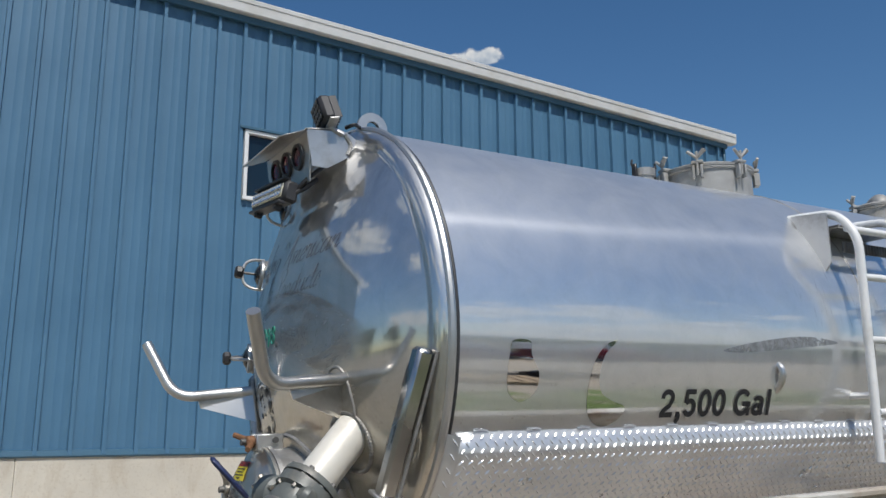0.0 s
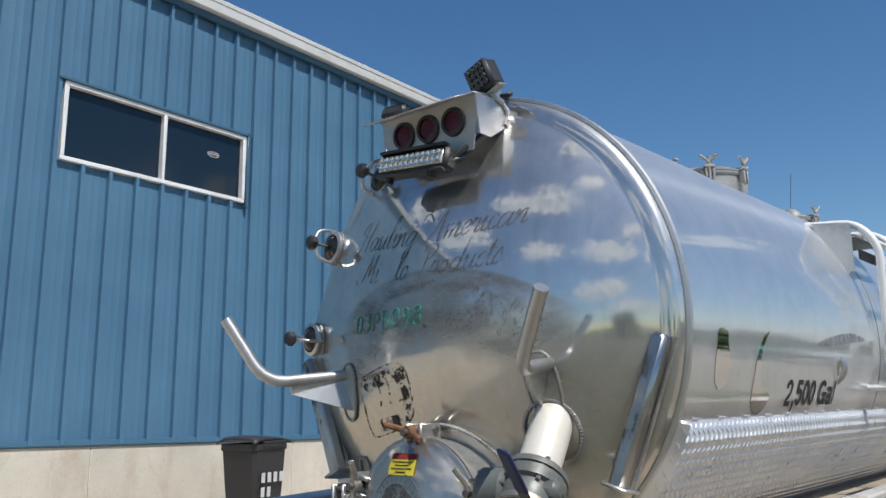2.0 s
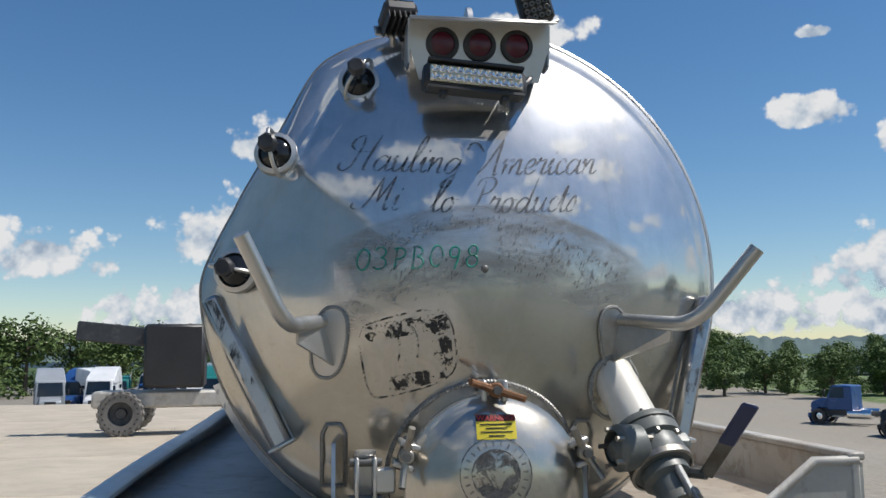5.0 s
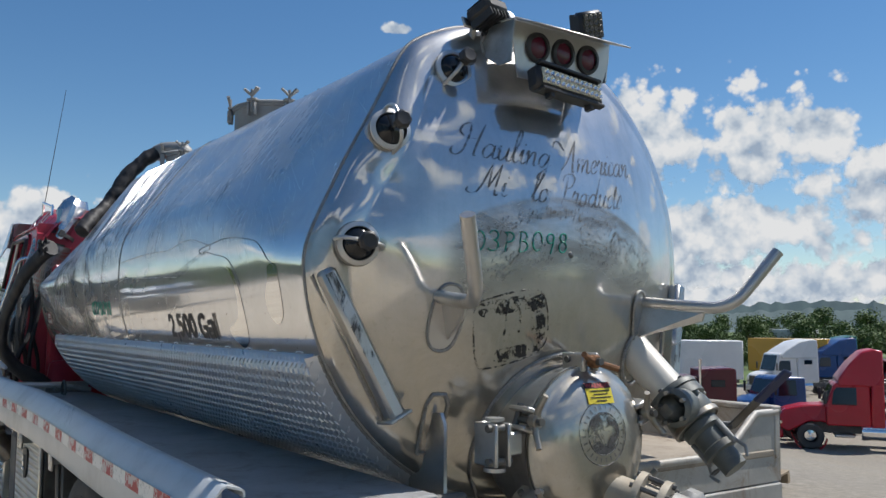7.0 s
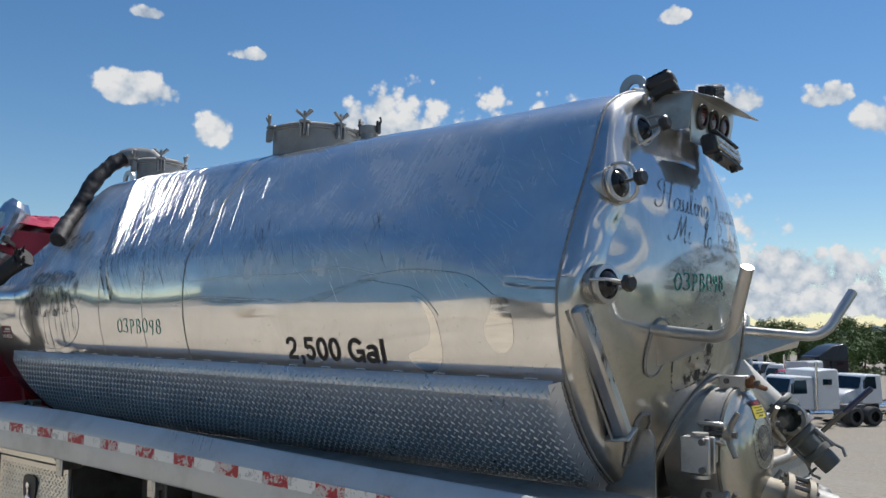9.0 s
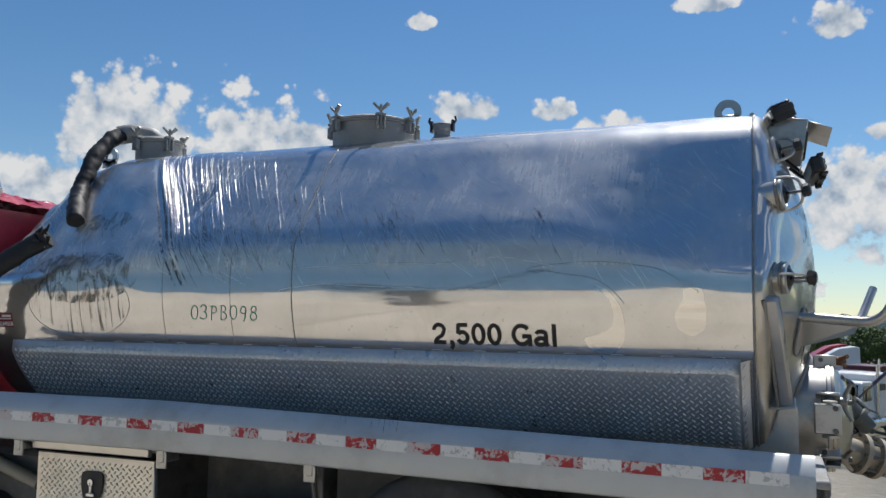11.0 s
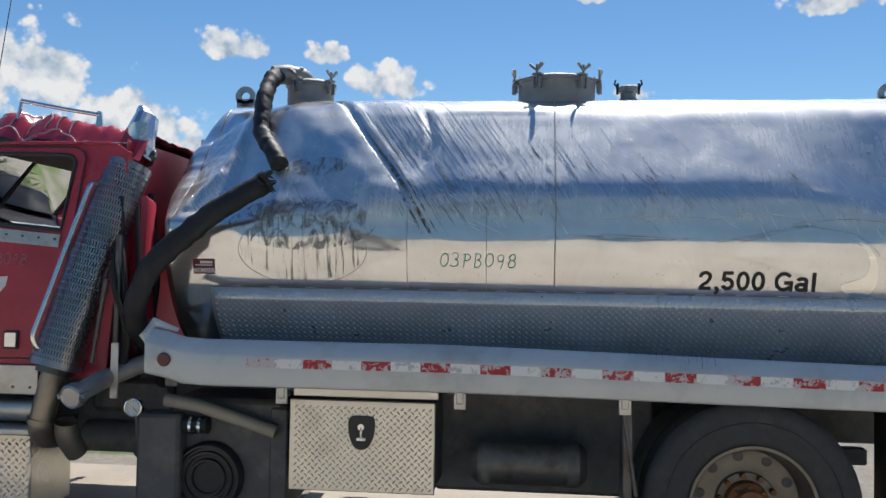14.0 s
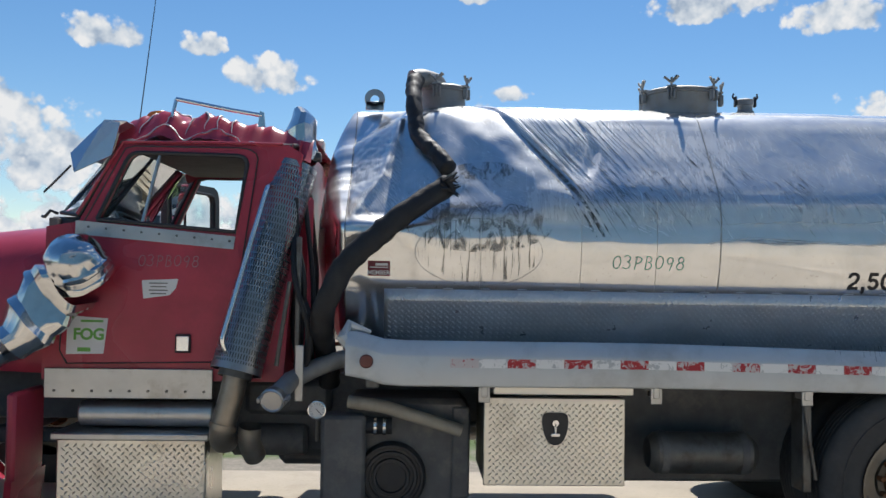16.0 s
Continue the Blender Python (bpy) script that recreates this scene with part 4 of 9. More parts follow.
# louvred vent box
vent = new("wall_vent")
vent.parent = building
tagged(vent, "blue sheet-metal vent box with louvres")
VX0, VX1, VZ0, VZ1 = 10.35, 10.98, 4.3, 4.98
g = Geo()
g.box((VX0, -0.16, (VZ0 + VZ1) / 2), (0.04, 0.32, VZ1 - VZ0)).box((VX1, -0.16, (VZ0 + VZ1) / 2), (0.04, 0.32, VZ1 - VZ0))
g.box(((VX0 + VX1) / 2, -0.16, VZ1), (VX1 - VX0 + 0.06, 0.34, 0.04)).box(((VX0 + VX1) / 2, -0.16, VZ0), (VX1 - VX0 + 0.04, 0.32, 0.04))
part("hood", g, TRIM_BLUE, vent)
for i in range(8):
    z = VZ0 + 0.06 + i * 0.08
    part("louvre", Geo().box((0, 0, 0), (VX1 - VX0 - 0.05, 0.1, 0.008), Matrix.Translation(((VX0 + VX1) / 2, -0.27, z)) @ pose(0, 0, 0, 35)), BLACK, vent)

# wheeled bin by the wall
bin_ = thing("wheeled_bin", "dark grey plastic wheeled bin standing by the foundation", "bin", (4.36, 6.9, 0), 8)
bin_.matrix_basis = bin_.matrix_basis @ Matrix.Diagonal((0.6, 0.62, 1.06, 1))
g = Geo()
ring8 = ((-0.5, -0.42), (-0.42, -0.5), (0.42, -0.5), (0.5, -0.42), (0.5, 0.42), (0.42, 0.5), (-0.42, 0.5), (-0.5, 0.42))
rows = ((0.72, 0.1), (0.86, 0.6), (0.95, 1.02), (1.0, 1.03), (1.0, 1.1))
for k, z in rows:
    g.v += [(x * k, y * k, z) for x, y in ring8]
g.f = [tuple(range(8))[::-1]] + [(8 * r + i, 8 * r + (i + 1) % 8, 8 * r + 8 + (i + 1) % 8, 8 * r + 8 + i) for r in range(len(rows) - 1) for i in range(8)]
part("body", g, BLACK, bin_)
g = Geo().sheet(lambda u, v: (u, v, 1.11 + 0.05 * (1 - (u / 0.53) ** 4) + 0.05 * (0.5 - u) * (1 - (v / 0.53) ** 4)), lin(-0.53, 0.53, 14), lin(-0.53, 0.53, 14))
lid = part("lid", g, BLACK, bin_)
lid.modifiers.new("thickness", 'SOLIDIFY').thickness = 0.02
part("lid_handle", Geo().tube(bent([(-0.3, -0.53, 1.12), (-0.3, -0.58, 1.12), (0.3, -0.58, 1.12), (0.3, -0.53, 1.12)], 0.03), 0.014, 8), BLACK, bin_)
rngb = random.Random(3)
for i in range(4):
    for j in range(3):
        if rngb.random() < 0.75:
            part("label_square", Geo().box((-0.26 + i * 0.17, -0.44, 0.45 + j * 0.16), (0.1, 0.01, 0.11), pose(0, 0, 0, 5.5), 0.002), ALU_RAIL, bin_)
for s in (-1, 1):
    part("wheel", Geo().cyl((s * 0.35, 0.36, 0.1), (s * 0.43, 0.36, 0.1), 0.1, seg=18, ch=0.01), RUBBER, bin_)

# boards leaning by the corner
for k, (x, lean, w) in enumerate(((9.75, -10, 0.26), (10.15, -16, 0.2))):
    ob = part("board", Geo().box((0, 0, 0.4), (w, 0.045, 0.82 - 0.06 * k), ch=0.006), WOOD)
    ob.matrix_basis = pose(x, 6.9 + 0.25 * k, -0.02, lean, 4 if k else -7, 10)
    tagged(ob, "weathered wooden board leaning near the foundation", "board", "boards by the wall")


# ---- parked trucks ----
WHEEL_CACHE = {}


def wheel_meshes(r, w, pale):
    key = (r, w, pale)
    if key not in WHEEL_CACHE:
        t = Geo().lathe([(r * 0.56, -w / 2), (r * 0.9, -w / 2), (r, -w / 2 + 0.04), (r, w / 2 - 0.04), (r * 0.9, w / 2), (r * 0.56, w / 2)], pose(0, 0, 0, 90), 28)
        d = Geo().lathe([(0, -w * 0.2), (r * 0.16, -w * 0.34), (r * 0.22, -w * 0.1), (r * 0.44, -w * 0.15), (r * 0.56, -w / 2 + 0.01), (r * 0.58, -w / 2)], pose(0, 0, 0, 90), 28)
        WHEEL_CACHE[key] = (mesh_of("tyre", t, TYRE), mesh_of("rim", d, CHROME if pale else WHITE))
    return WHEEL_CACHE[key]


def put_wheel(parent, x, y, z, r=0.5, w=0.3, pale=True):
    t, d = wheel_meshes(r, w, pale)
    ob = new("wheel", t)
    ob.parent = parent
    ob.matrix_basis = pose(x, y, z, 0, 0, 0 if y < 0 else 180)
    rim = new("rim", d)
    rim.parent = ob


def side_shape(outline, y0, y1, inset=0.0, top=None):
    """A cab-like solid: side outline in x and z, drawn in a little towards the top."""
    n = len(outline)
    zt = max(z for _, z in outline)
    zb = min(z for _, z in outline)
    verts = []
    for s, y in ((-1, y0), (1, y1)):
        for x, z in outline:
            k = inset * max(0.0, (z - zb) / max(1e-6, zt - zb)) ** 2
            verts.append((x, y - s * k, z))
    faces = [tuple(range(n)), tuple(range(n, 2 * n))[::-1]] + [(i, i + n, (i + 1) % n + n, (i + 1) % n) for i in range(n)]
    return Geo().add(verts, faces)


PAINT = {
    "red": car_paint("parked_red", (0.42, 0.015, 0.03)), "white": car_paint("parked_white", (0.75, 0.75, 0.74)),
    "maroon": car_paint("parked_maroon", (0.1, 0.012, 0.022)), "blue": car_paint("parked_blue", (0.02, 0.07, 0.22)),
    "black": car_paint("parked_black", (0.015, 0.018, 0.024)), "green": car_paint("parked_green", (0.01, 0.13, 0.095)),
    "teal": car_paint("parked_teal", (0.02, 0.19, 0.17)), "grey": car_paint("parked_grey", (0.3, 0.32, 0.34)),
    "yellow": car_paint("parked_yellow", (0.55, 0.3, 0.03)),
}


def road_tractor(colour, at, turn, style="sleeper", label=None, group="trucks parked in the yard"):
    """A parked road tractor that faces +x: hood, cab, sleeper or day cab, chassis and wheels."""
    words = {"sleeper": "road tractor with a tall sleeper cab", "flat": "road tractor with a flat-roofed sleeper",
             "mid": "road tractor with a mid-height sleeper cab", "day": "day-cab road tractor", "fairing": "day-cab road tractor with a tall roof fairing", "open": "stripped day-cab truck with its hood removed", "long": "long-nosed road tractor with chrome fittings"}[style]
    t = thing("parked_truck", label or f"{colour} {words} parked on gravel", "truck", at, turn, group)
    p = PAINT[colour]
    nose = {"long": 1.3, "fairing": 1.45}.get(style, 0.9)
    soft = []
    if style == "open":
        part("engine", Geo().box((0.75, 0, 1.1), (0.9, 0.55, 0.7), ch=0.06).box((0.7, 0.1, 1.5), (0.7, 0.4, 0.25), ch=0.05).cyl((0.5, 0.45, 1.35), (1.0, 0.45, 1.35), 0.13, seg=12), STEEL, t)
        part("radiator", Geo().box((1.32, 0, 1.15), (0.14, 0.8, 0.9), ch=0.02), CHASSIS, t)
    else:
        soft.append(part("hood", side_shape([(0.1, 1.0), (0.1, 1.75), (nose * 0.7, 1.68), (nose + 0.25, 1.5), (nose + 0.4, 1.3), (nose + 0.4, 0.75), (nose + 0.1, 0.62), (0.75, 1.05), (0.35, 1.05)], -0.85, 0.85, 0.12), p, t))
    roof = {"sleeper": 3.0, "mid": 2.8, "flat": 2.75, "day": 2.62, "fairing": 2.7, "long": 2.7, "open": 2.62}[style]
    if style == "open":
        part("back_wall", Geo().box((-1.4, 0, 1.72), (0.08, 2.1, 1.5), ch=0.02), p, t)
        part("cowl", Geo().box((0.08, 0, 1.38), (0.1, 2.1, 0.7), ch=0.03), p, t)
        for s in (-1, 1):
            part("rear_pillar", Geo().box((-1.25, s * 1.06, 1.75), (0.32, 0.06, 1.5), ch=0.02), p, t)
            part("sill", Geo().box((-0.6, s * 1.06, 1.02), (1.5, 0.07, 0.18), ch=0.02), p, t)
            part("front_pillar", Geo().tube([(0.08, s * 1.06, 1.1), (0.1, s * 1.05, 1.72), (-0.16, s * 1.0, 2.54)], 0.055, 8), p, t)
        cab = part("cab_roof", side_shape([(-1.42, 2.46), (-1.36, 2.6), (-0.35, 2.62), (-0.12, 2.5)], -1.06, 1.06, 0.1), p, t)
        part("seat", Geo().box((-0.85, 0.5, 1.45), (0.5, 0.5, 0.14), ch=0.04).box((-1.08, 0.5, 1.8), (0.12, 0.5, 0.7), ch=0.04).box((-0.6, 0, 1.0), (1.5, 2.0, 0.06)), SEAT, t)
    else:
        cab = part("cab", side_shape([(-1.45, 0.95), (-1.45, 2.55), (-1.35, roof - 0.06), (-0.35, roof - 0.03), (-0.15, roof - 0.12), (0.15, 1.75), (0.15, 0.95)], -1.12, 1.12, 0.1), p, t)
    if style == "sleeper":
        soft.append(part("roof_fairing", side_shape([(-3.05, 2.6), (-3.05, 3.85), (-2.7, 3.95), (-1.7, 3.75), (-0.75, 3.2), (-0.3, 2.85), (-0.3, 2.6)], -1.13, 1.13, 0.16), p, t))
    if style == "fairing":
        soft.append(part("roof_fairing", side_shape([(-1.95, 2.5), (-1.95, 3.9), (-1.65, 3.98), (-1.2, 3.86), (-0.75, 3.4), (-0.3, 2.78), (-0.3, 2.5)], -1.1, 1.1, 0.16), p, t))
        soft.append(part("cab_extension", side_shape([(-1.95, 0.95), (-1.95, 2.6), (-1.5, 2.6), (-1.44, 0.95)], -1.13, 1.13, 0.04), p, t))
    if style == "mid":
        soft.append(part("roof_fairing", side_shape([(-3.05, 2.5), (-3.05, 3.4), (-2.7, 3.48), (-1.7, 3.3), (-0.75, 2.95), (-0.3, 2.7), (-0.3, 2.5)], -1.13, 1.13, 0.16), p, t))
    if style not in ("day", "open", "fairing"):
        h = 2.7 if style in ("sleeper", "mid") else 2.95
        soft.append(part("sleeper", side_shape([(-3.05, 0.95), (-3.05, h), (-2.9, h + 0.08), (-1.5, h), (-1.44, 0.95)], -1.15, 1.15, 0.05), p, t))
    for s in (-1, 1):
        y = s * 1.125
        if style != "open":
            part("side_window", Geo().add([(-0.95, y, 1.8), (-0.05, y, 1.8), (-0.12, y - s * 0.05, 2.3), (-0.25, y - s * 0.07, 2.45), (-0.95, y - s * 0.07, 2.45)], [(0, 1, 2, 3, 4)]).box((-0.5, y - s * 0.04, 1.78), (0.9, 0.03, 0.03)), DARK_GLASS, t)
        if style not in ("day", "open", "fairing"):
            part("sleeper_window", Geo().box((-2.25, s * 1.15, 2.35), (0.6, 0.03, 0.3), ch=0.01), DARK_GLASS, t)
        part("mirror", Geo().box((0.2, s * 1.32, 2.05), (0.12, 0.06, 0.5), ch=0.03).tube([(0.1, s * 1.1, 2.3), (0.2, s * 1.32, 2.25)], 0.015, 6), BLACK, t)
        part("fuel_tank", Geo().cyl((-2.6, s * 0.85, 0.72), (-1.1, s * 0.85, 0.72), 0.32, seg=22, ch=0.03), CHROME, t)
        if style != "open":
            part("headlight", Geo().box((nose + 0.36, s * 0.68, 0.98), (0.1, 0.28, 0.16), ch=0.03), LED, t)
            part("fender", Geo().lathe([(0.6, -0.16), (0.64, -0.16), (0.64, 0.16), (0.6, 0.16)], Matrix.Translation((0.75, s * 0.86, 0.5)) @ pose(0, 0, 0, 90), 14, (190, 350) if s else (0, 1)), p, t)
        put_wheel(t, 0.75, s * 0.92, 0.5)
        for x in (-4.2, -5.5):
            put_wheel(t, x, s * 0.82, 0.5, 0.5, 0.55)
    part("windshield", Geo().add([(0.16, -0.92, 1.8), (0.16, 0.92, 1.8), (-0.1, 0.86, roof - 0.2), (-0.1, -0.86, roof - 0.2)], [(0, 1, 2, 3)]).box((0.16, 0, 1.78), (0.03, 1.8, 0.03)), DARK_GLASS, t)
    if style != "open":
        part("grille", Geo().box((nose + 0.4, 0, 1.08), (0.05, 0.8, 0.62), ch=0.02), BLACK if style != "long" else CHROME, t)
    part("bumper", Geo().box((nose + 0.42, 0, 0.55), (0.2, 2.2, 0.34), ch=0.06), CHROME if style == "long" else p, t)
    part("chassis", Geo().box((-2.6, 0.42, 0.75), (7.0, 0.08, 0.26)).box((-2.6, -0.42, 0.75), (7.0, 0.08, 0.26)).box((-4.9, 0, 1.0), (1.2, 0.9, 0.12)).box((-0.3, 0, 0.85), (2.2, 0.9, 0.5)), CHASSIS, t)
    if style in ("long", "flat"):
        part("exhaust", Geo().cyl((-1.48, 1.2, 0.9), (-1.48, 1.2, 3.4), 0.07, seg=12), CHROME, t)
    part("step", Geo().box((-0.5, 0, 0.55), (0.7, 2.15, 0.1), ch=0.02), ALU, t)
    for ob in soft + [cab]:
        md = ob.modifiers.new("rounding", 'BEVEL')
        md.width, md.segments, md.limit_method, md.angle_limit = 0.07, 2, 'ANGLE', radians(25)
    return t


def on_ground(x, y, turn):
    """A pose on the sloping yard."""
    return (x, y, min(ground_z(x, y), ground_z(x - 3 * math.cos(radians(turn)), y - 3 * math.sin(radians(turn)))) + 0.02)


ROW = (("maroon", 23.8, -28.2, 50, "long"), ("red", 28.9, -30.2, 45, "mid"), ("white", 33.0, -31.0, 45, "open"), ("teal", 40.8, -37.3, 45, "sleeper"),
       ("white", 37.6, -31.7, 48, "day"), ("black", 42.7, -31.7, 45, "flat"), ("white", 47.5, -38.7, 45, "sleeper"), ("blue", 52.0, -33.0, 40, "day"),
       ("blue", 21.6, -32.6, 65, "day"), ("red", 17.6, -31.1, 36, "fairing"), ("white", 33.9, -51.1, 64, "sleeper"), ("blue", 35.6, -59.0, 57, "sleeper"),
       ("green", 39.9, -66.7, 56, "sleeper"), ("red", 25.3, -51.1, 47, "open"), ("white", 23.1, -56.6, 55, "open"), ("red", 27.0, -60.0, 50, "open"),
       ("white", 15.6, -37.9, 52, "open"), ("white", 17.6, -43.8, 50, "day"), ("red", 20.7, -48.0, 49, "open"), ("white", 17.8, -57.5, 350, "flat"),
       ("white", 21.1, -63.1, 48, "day"), ("white", 13.0, -43.0, 58, "long"), ("maroon", 29.0, -55.6, 51, "open"), ("white", 25.5, -68.9, 32, "sleeper"),
       ("green", -0.3, -44.0, 160, "flat"), ("white", -2.2, -61.6, 3, "sleeper"), ("grey", -7.7, -56.6, 47, "flat"), ("white", -2.6, -39.4, 64, "long"),
       ("maroon", -3.6, -50.6, 50, "flat"), ("white", 22.4, -53.0, 46, "open"), ("red", 15.0, -50.5, 44, "open"), ("blue", 30.0, -64.0, 60, "day"), ("white", 11.2, -50.0, 60, "day"), ("black", 19.0, -70.0, 50, "sleeper"), ("red", -2.0, -69.6, 9, "sleeper"), ("white", 6.0, -58.0, 40, "sleeper"), ("red", 8.5, -64.0, 50, "day"))
for c, x, y, turn, style in ROW:
    z = on_ground(x, y, turn)
    road_tractor(c, z, turn, style)
masters = {}
rng = random.Random(11)
for k in range(84):
    c = rng.choice(("white", "white", "white", "red", "red", "blue", "black", "grey", "teal", "maroon"))
    st = rng.choice(("sleeper", "day", "flat", "sleeper"))
    row = k % 6
    x = (82, 96, 120, 168, 66, 74)[row] + rng.uniform(-4, 4)
    y = -30 + (k // 6) * (3.9, 4.0, 4.4, 6.0, 3.6, 3.7)[row] + rng.uniform(-0.7, 0.7)
    y -= (0, 2, 6, 20, -6, -4)[row]
    turn = rng.choice((170, 185, 250, 200, 150)) + rng.uniform(-8, 8)
    at = on_ground(x, y, turn)
    if (c, st) in masters:
        ob = copy_thing(masters[(c, st)], pose(*at, 0, 0, turn))
    else:
        masters[(c, st)] = road_tractor(c, at, turn, st)


def box_trailer(at, turn, colour, length=9.0):
    t = thing("box_trailer", f"{colour} box trailer parked in the yard", "trailer", at, turn, "trailers parked in the yard")
    part("body", Geo().box((0, 0, 2.5), (length, 2.5, 2.6), ch=0.04), PAINT[colour], t)
    part("underframe", Geo().box((0, 0, 1.05), (length - 0.4, 1.0, 0.25)), CHASSIS, t)
    for x in (-length * 0.36, -length * 0.23):
        for s in (-1, 1):
            put_wheel(t, x, s * 0.9, 0.5, 0.5, 0.5, False)


for x, y, turn, colour, length in ((76, -23, 100, "white", 9), (104, -27, 80, "white", 9), (38, -46, 42, "white", 9), (60, -92, 20, "white", 8),
                                   (38, -60, 20, "yellow", 6), (84, -71, 30, "white", 8), (92, -72, 30, "yellow", 6), (99, -66, 40, "white", 5)):
    box_trailer(on_ground(x, y, turn), turn, colour, length)

# telehandler beyond the cab
tele = thing("telehandler", "dark grey telescopic handler with worn block tyres", "telehandler", (15.6, 2.29, 0.0), -86)
MACHINE = simple("dark_machine_paint", (0.05, 0.056, 0.062), 0.45, 0.0, 0.3, 9, 0.1, (0.14, 0.13, 0.12))
part("chassis", Geo().box((-0.9, 0.5, 0.72), (4.2, 0.9, 0.34), ch=0.05).box((0.85, 0.02, 0.69), (0.84, 0.12, 0.36), ch=0.03), simple("pale_machine_paint", (0.56, 0.53, 0.48), 0.55, 0.0, 0.25, 8, 0.1, (0.3, 0.26, 0.2)), tele)
boom = part("boom", Geo().box((0, 0, 0), (6.4, 0.42, 0.4), Matrix.Translation((-0.2, 0.5, 1.8)) @ pose(0, 0, 0, 0, 6), 0.03).box((2.9, 0, 0), (2.6, 0.32, 0.3), Matrix.Translation((-0.2, 0.5, 1.8)) @ pose(0, 0, 0, 0, 6), 0.02), MACHINE, tele)
part("name_bar", Geo().box((0.95, -0.213, 0.0), (0.42, 0.008, 0.1), Matrix.Translation((-0.2, 0.5, 1.8)) @ pose(0, 0, 0, 0, 6), 0.002).box((0.6, -0.213, 0.0), (0.12, 0.008, 0.14), Matrix.Translation((-0.2, 0.5, 1.8)) @ pose(0, 0, 0, 0, 6), 0.002), ALU_RAIL, boom)
part("engine_cover", Geo().box((0.65, 0.35, 1.15), (1.3, 0.6, 0.5), ch=0.08).box((0.2, 0.2, 1.2), (0.5, 0.3, 0.3), ch=0.05), MACHINE, tele)
part("cab", Geo().box((-1.4, 0.3, 1.6), (1.2, 0.8, 1.3), ch=0.06), BLACK, tele)
part("strut", Geo().tube([(0.06, 0.2, 1.82), (0.98, 0.1, 0.88)], 0.05, 10).cyl((0.9, 0.06, 0.86), (1.06, 0.06, 0.86), 0.12, seg=14), CAST, tele)
part("ram", Geo().cyl((-0.42, 0.16, 1.7), (-0.05, 0.12, 1.1), 0.07, seg=12).cyl((-0.05, 0.12, 1.1), (0.12, 0.1, 0.8), 0.035, seg=10), ALU_RAIL, tele)
part("hydraulic_line", Geo().tube(bent([(0.1, 0.1, 1.3), (0.4, 0.05, 1.36), (0.7, 0.05, 1.3), (1.1, 0.1, 1.1)], 0.1), 0.02, 8).tube(bent([(0.1, 0.1, 1.2), (0.5, 0.03, 1.22), (0.8, 0.05, 1.1)], 0.1), 0.02, 8), RUBBER, tele)
WORNTYRE = simple("dusty_block_tyre", (0.2, 0.19, 0.175), 0.9, 0.0, 0.3, 15, 0.3, (0.1, 0.095, 0.09))
for x, y in ((0, 0), (0, 1.5), (-2.4, 0), (-2.4, 1.5)):
    tw = part("wheel", Geo().lathe([(0.24, -0.14), (0.4, -0.15), (0.44, -0.12), (0.44, 0.12), (0.4, 0.15), (0.24, 0.14)], pose(0, 0, 0, 90), 36), WORNTYRE, tele)
    tw.matrix_basis = pose(x, y, 0.45)
    for k in range(20):
        a = 2 * math.pi * k / 20
        part("tread_block", Geo().box((0.435, 0, 0), (0.04, 0.3, 0.075), pose(0, 0, 0, 0, math.degrees(a)), 0.01), WORNTYRE, tw)
        part("sidewall_hole", Geo().cyl((0.345 * math.cos(a), -0.143, 0.345 * math.sin(a)), (0.345 * math.cos(a), -0.156, 0.345 * math.sin(a)), 0.02, seg=8), BLACK, tw)
    part("rim", Geo().lathe([(0, 0.04), (0.1, 0.06), (0.12, 0.0), (0.22, 0.02), (0.25, 0.14)], pose(0, 0, 0, 90), 28), MACHINE, tw)

# small things at the edge of the gravel
sign = thing("marker_sign", "small blue sign on a thin post in the gravel", "sign", (2.44, -4.97, ground_z(2.44, -4.97)), 35)
part("post", Geo().cyl((0, 0, -0.03), (0, 0, 0.26), 0.009, seg=8), STEEL, sign)
part("panel", Geo().box((0, 0, 0.31), (0.125, 0.008, 0.11), ch=0.002), BLUE_SIGN, sign)

heap = thing("scrap_heap", "low heap of black scrap plastic and torn rubber", "scrap", (4.5, -6.0, ground_z(4.5, -6.0)), 30)
heap.matrix_basis = heap.matrix_basis @ Matrix.Diagonal((0.6, 0.6, 0.55, 1))
rng = random.Random(9)
part("bent_sheet", Geo().lathe([(0.34, -0.4), (0.36, -0.4), (0.36, 0.4), (0.34, 0.4)], Matrix.Translation((0, 0, 0.34)) @ pose(0, 0, 0, 90, 0, 20), 16, (-20, 230)), BLACK, heap)
for k in range(14):
    s = rng.uniform(0.12, 0.4)
    part("scrap_piece", Geo().plate([(-s, -s * 0.5), (s * 0.8, -s * 0.7), (s, s * 0.3), (0.1 * s, s * 0.8), (-s * 0.7, s * 0.4)], 0.03,
         Matrix.Translation((rng.uniform(-1.1, 1.3), rng.uniform(-0.7, 0.7), rng.uniform(0.06, 0.3))) @ pose(0, 0, 0, rng.uniform(-60, 60), rng.uniform(-60, 60), rng.uniform(0, 360))), BLACK if k % 3 else STEEL, heap)
pallet = thing("pallet", "worn wooden pallet lying on gravel", "pallet", (3.42, -5.5, ground_z(3.42, -5.5) + 0.01), 20)
for k in range(8):
    part("slat", Geo().box((-0.52 + k * 0.15, 0, 0.12), (0.1, 1.1, 0.022), ch=0.003), WOOD, pallet)
for y in (-0.5, 0, 0.5):
    part("runner", Geo().box((0, y, 0.055), (1.15, 0.09, 0.1), ch=0.004), WOOD, pallet)


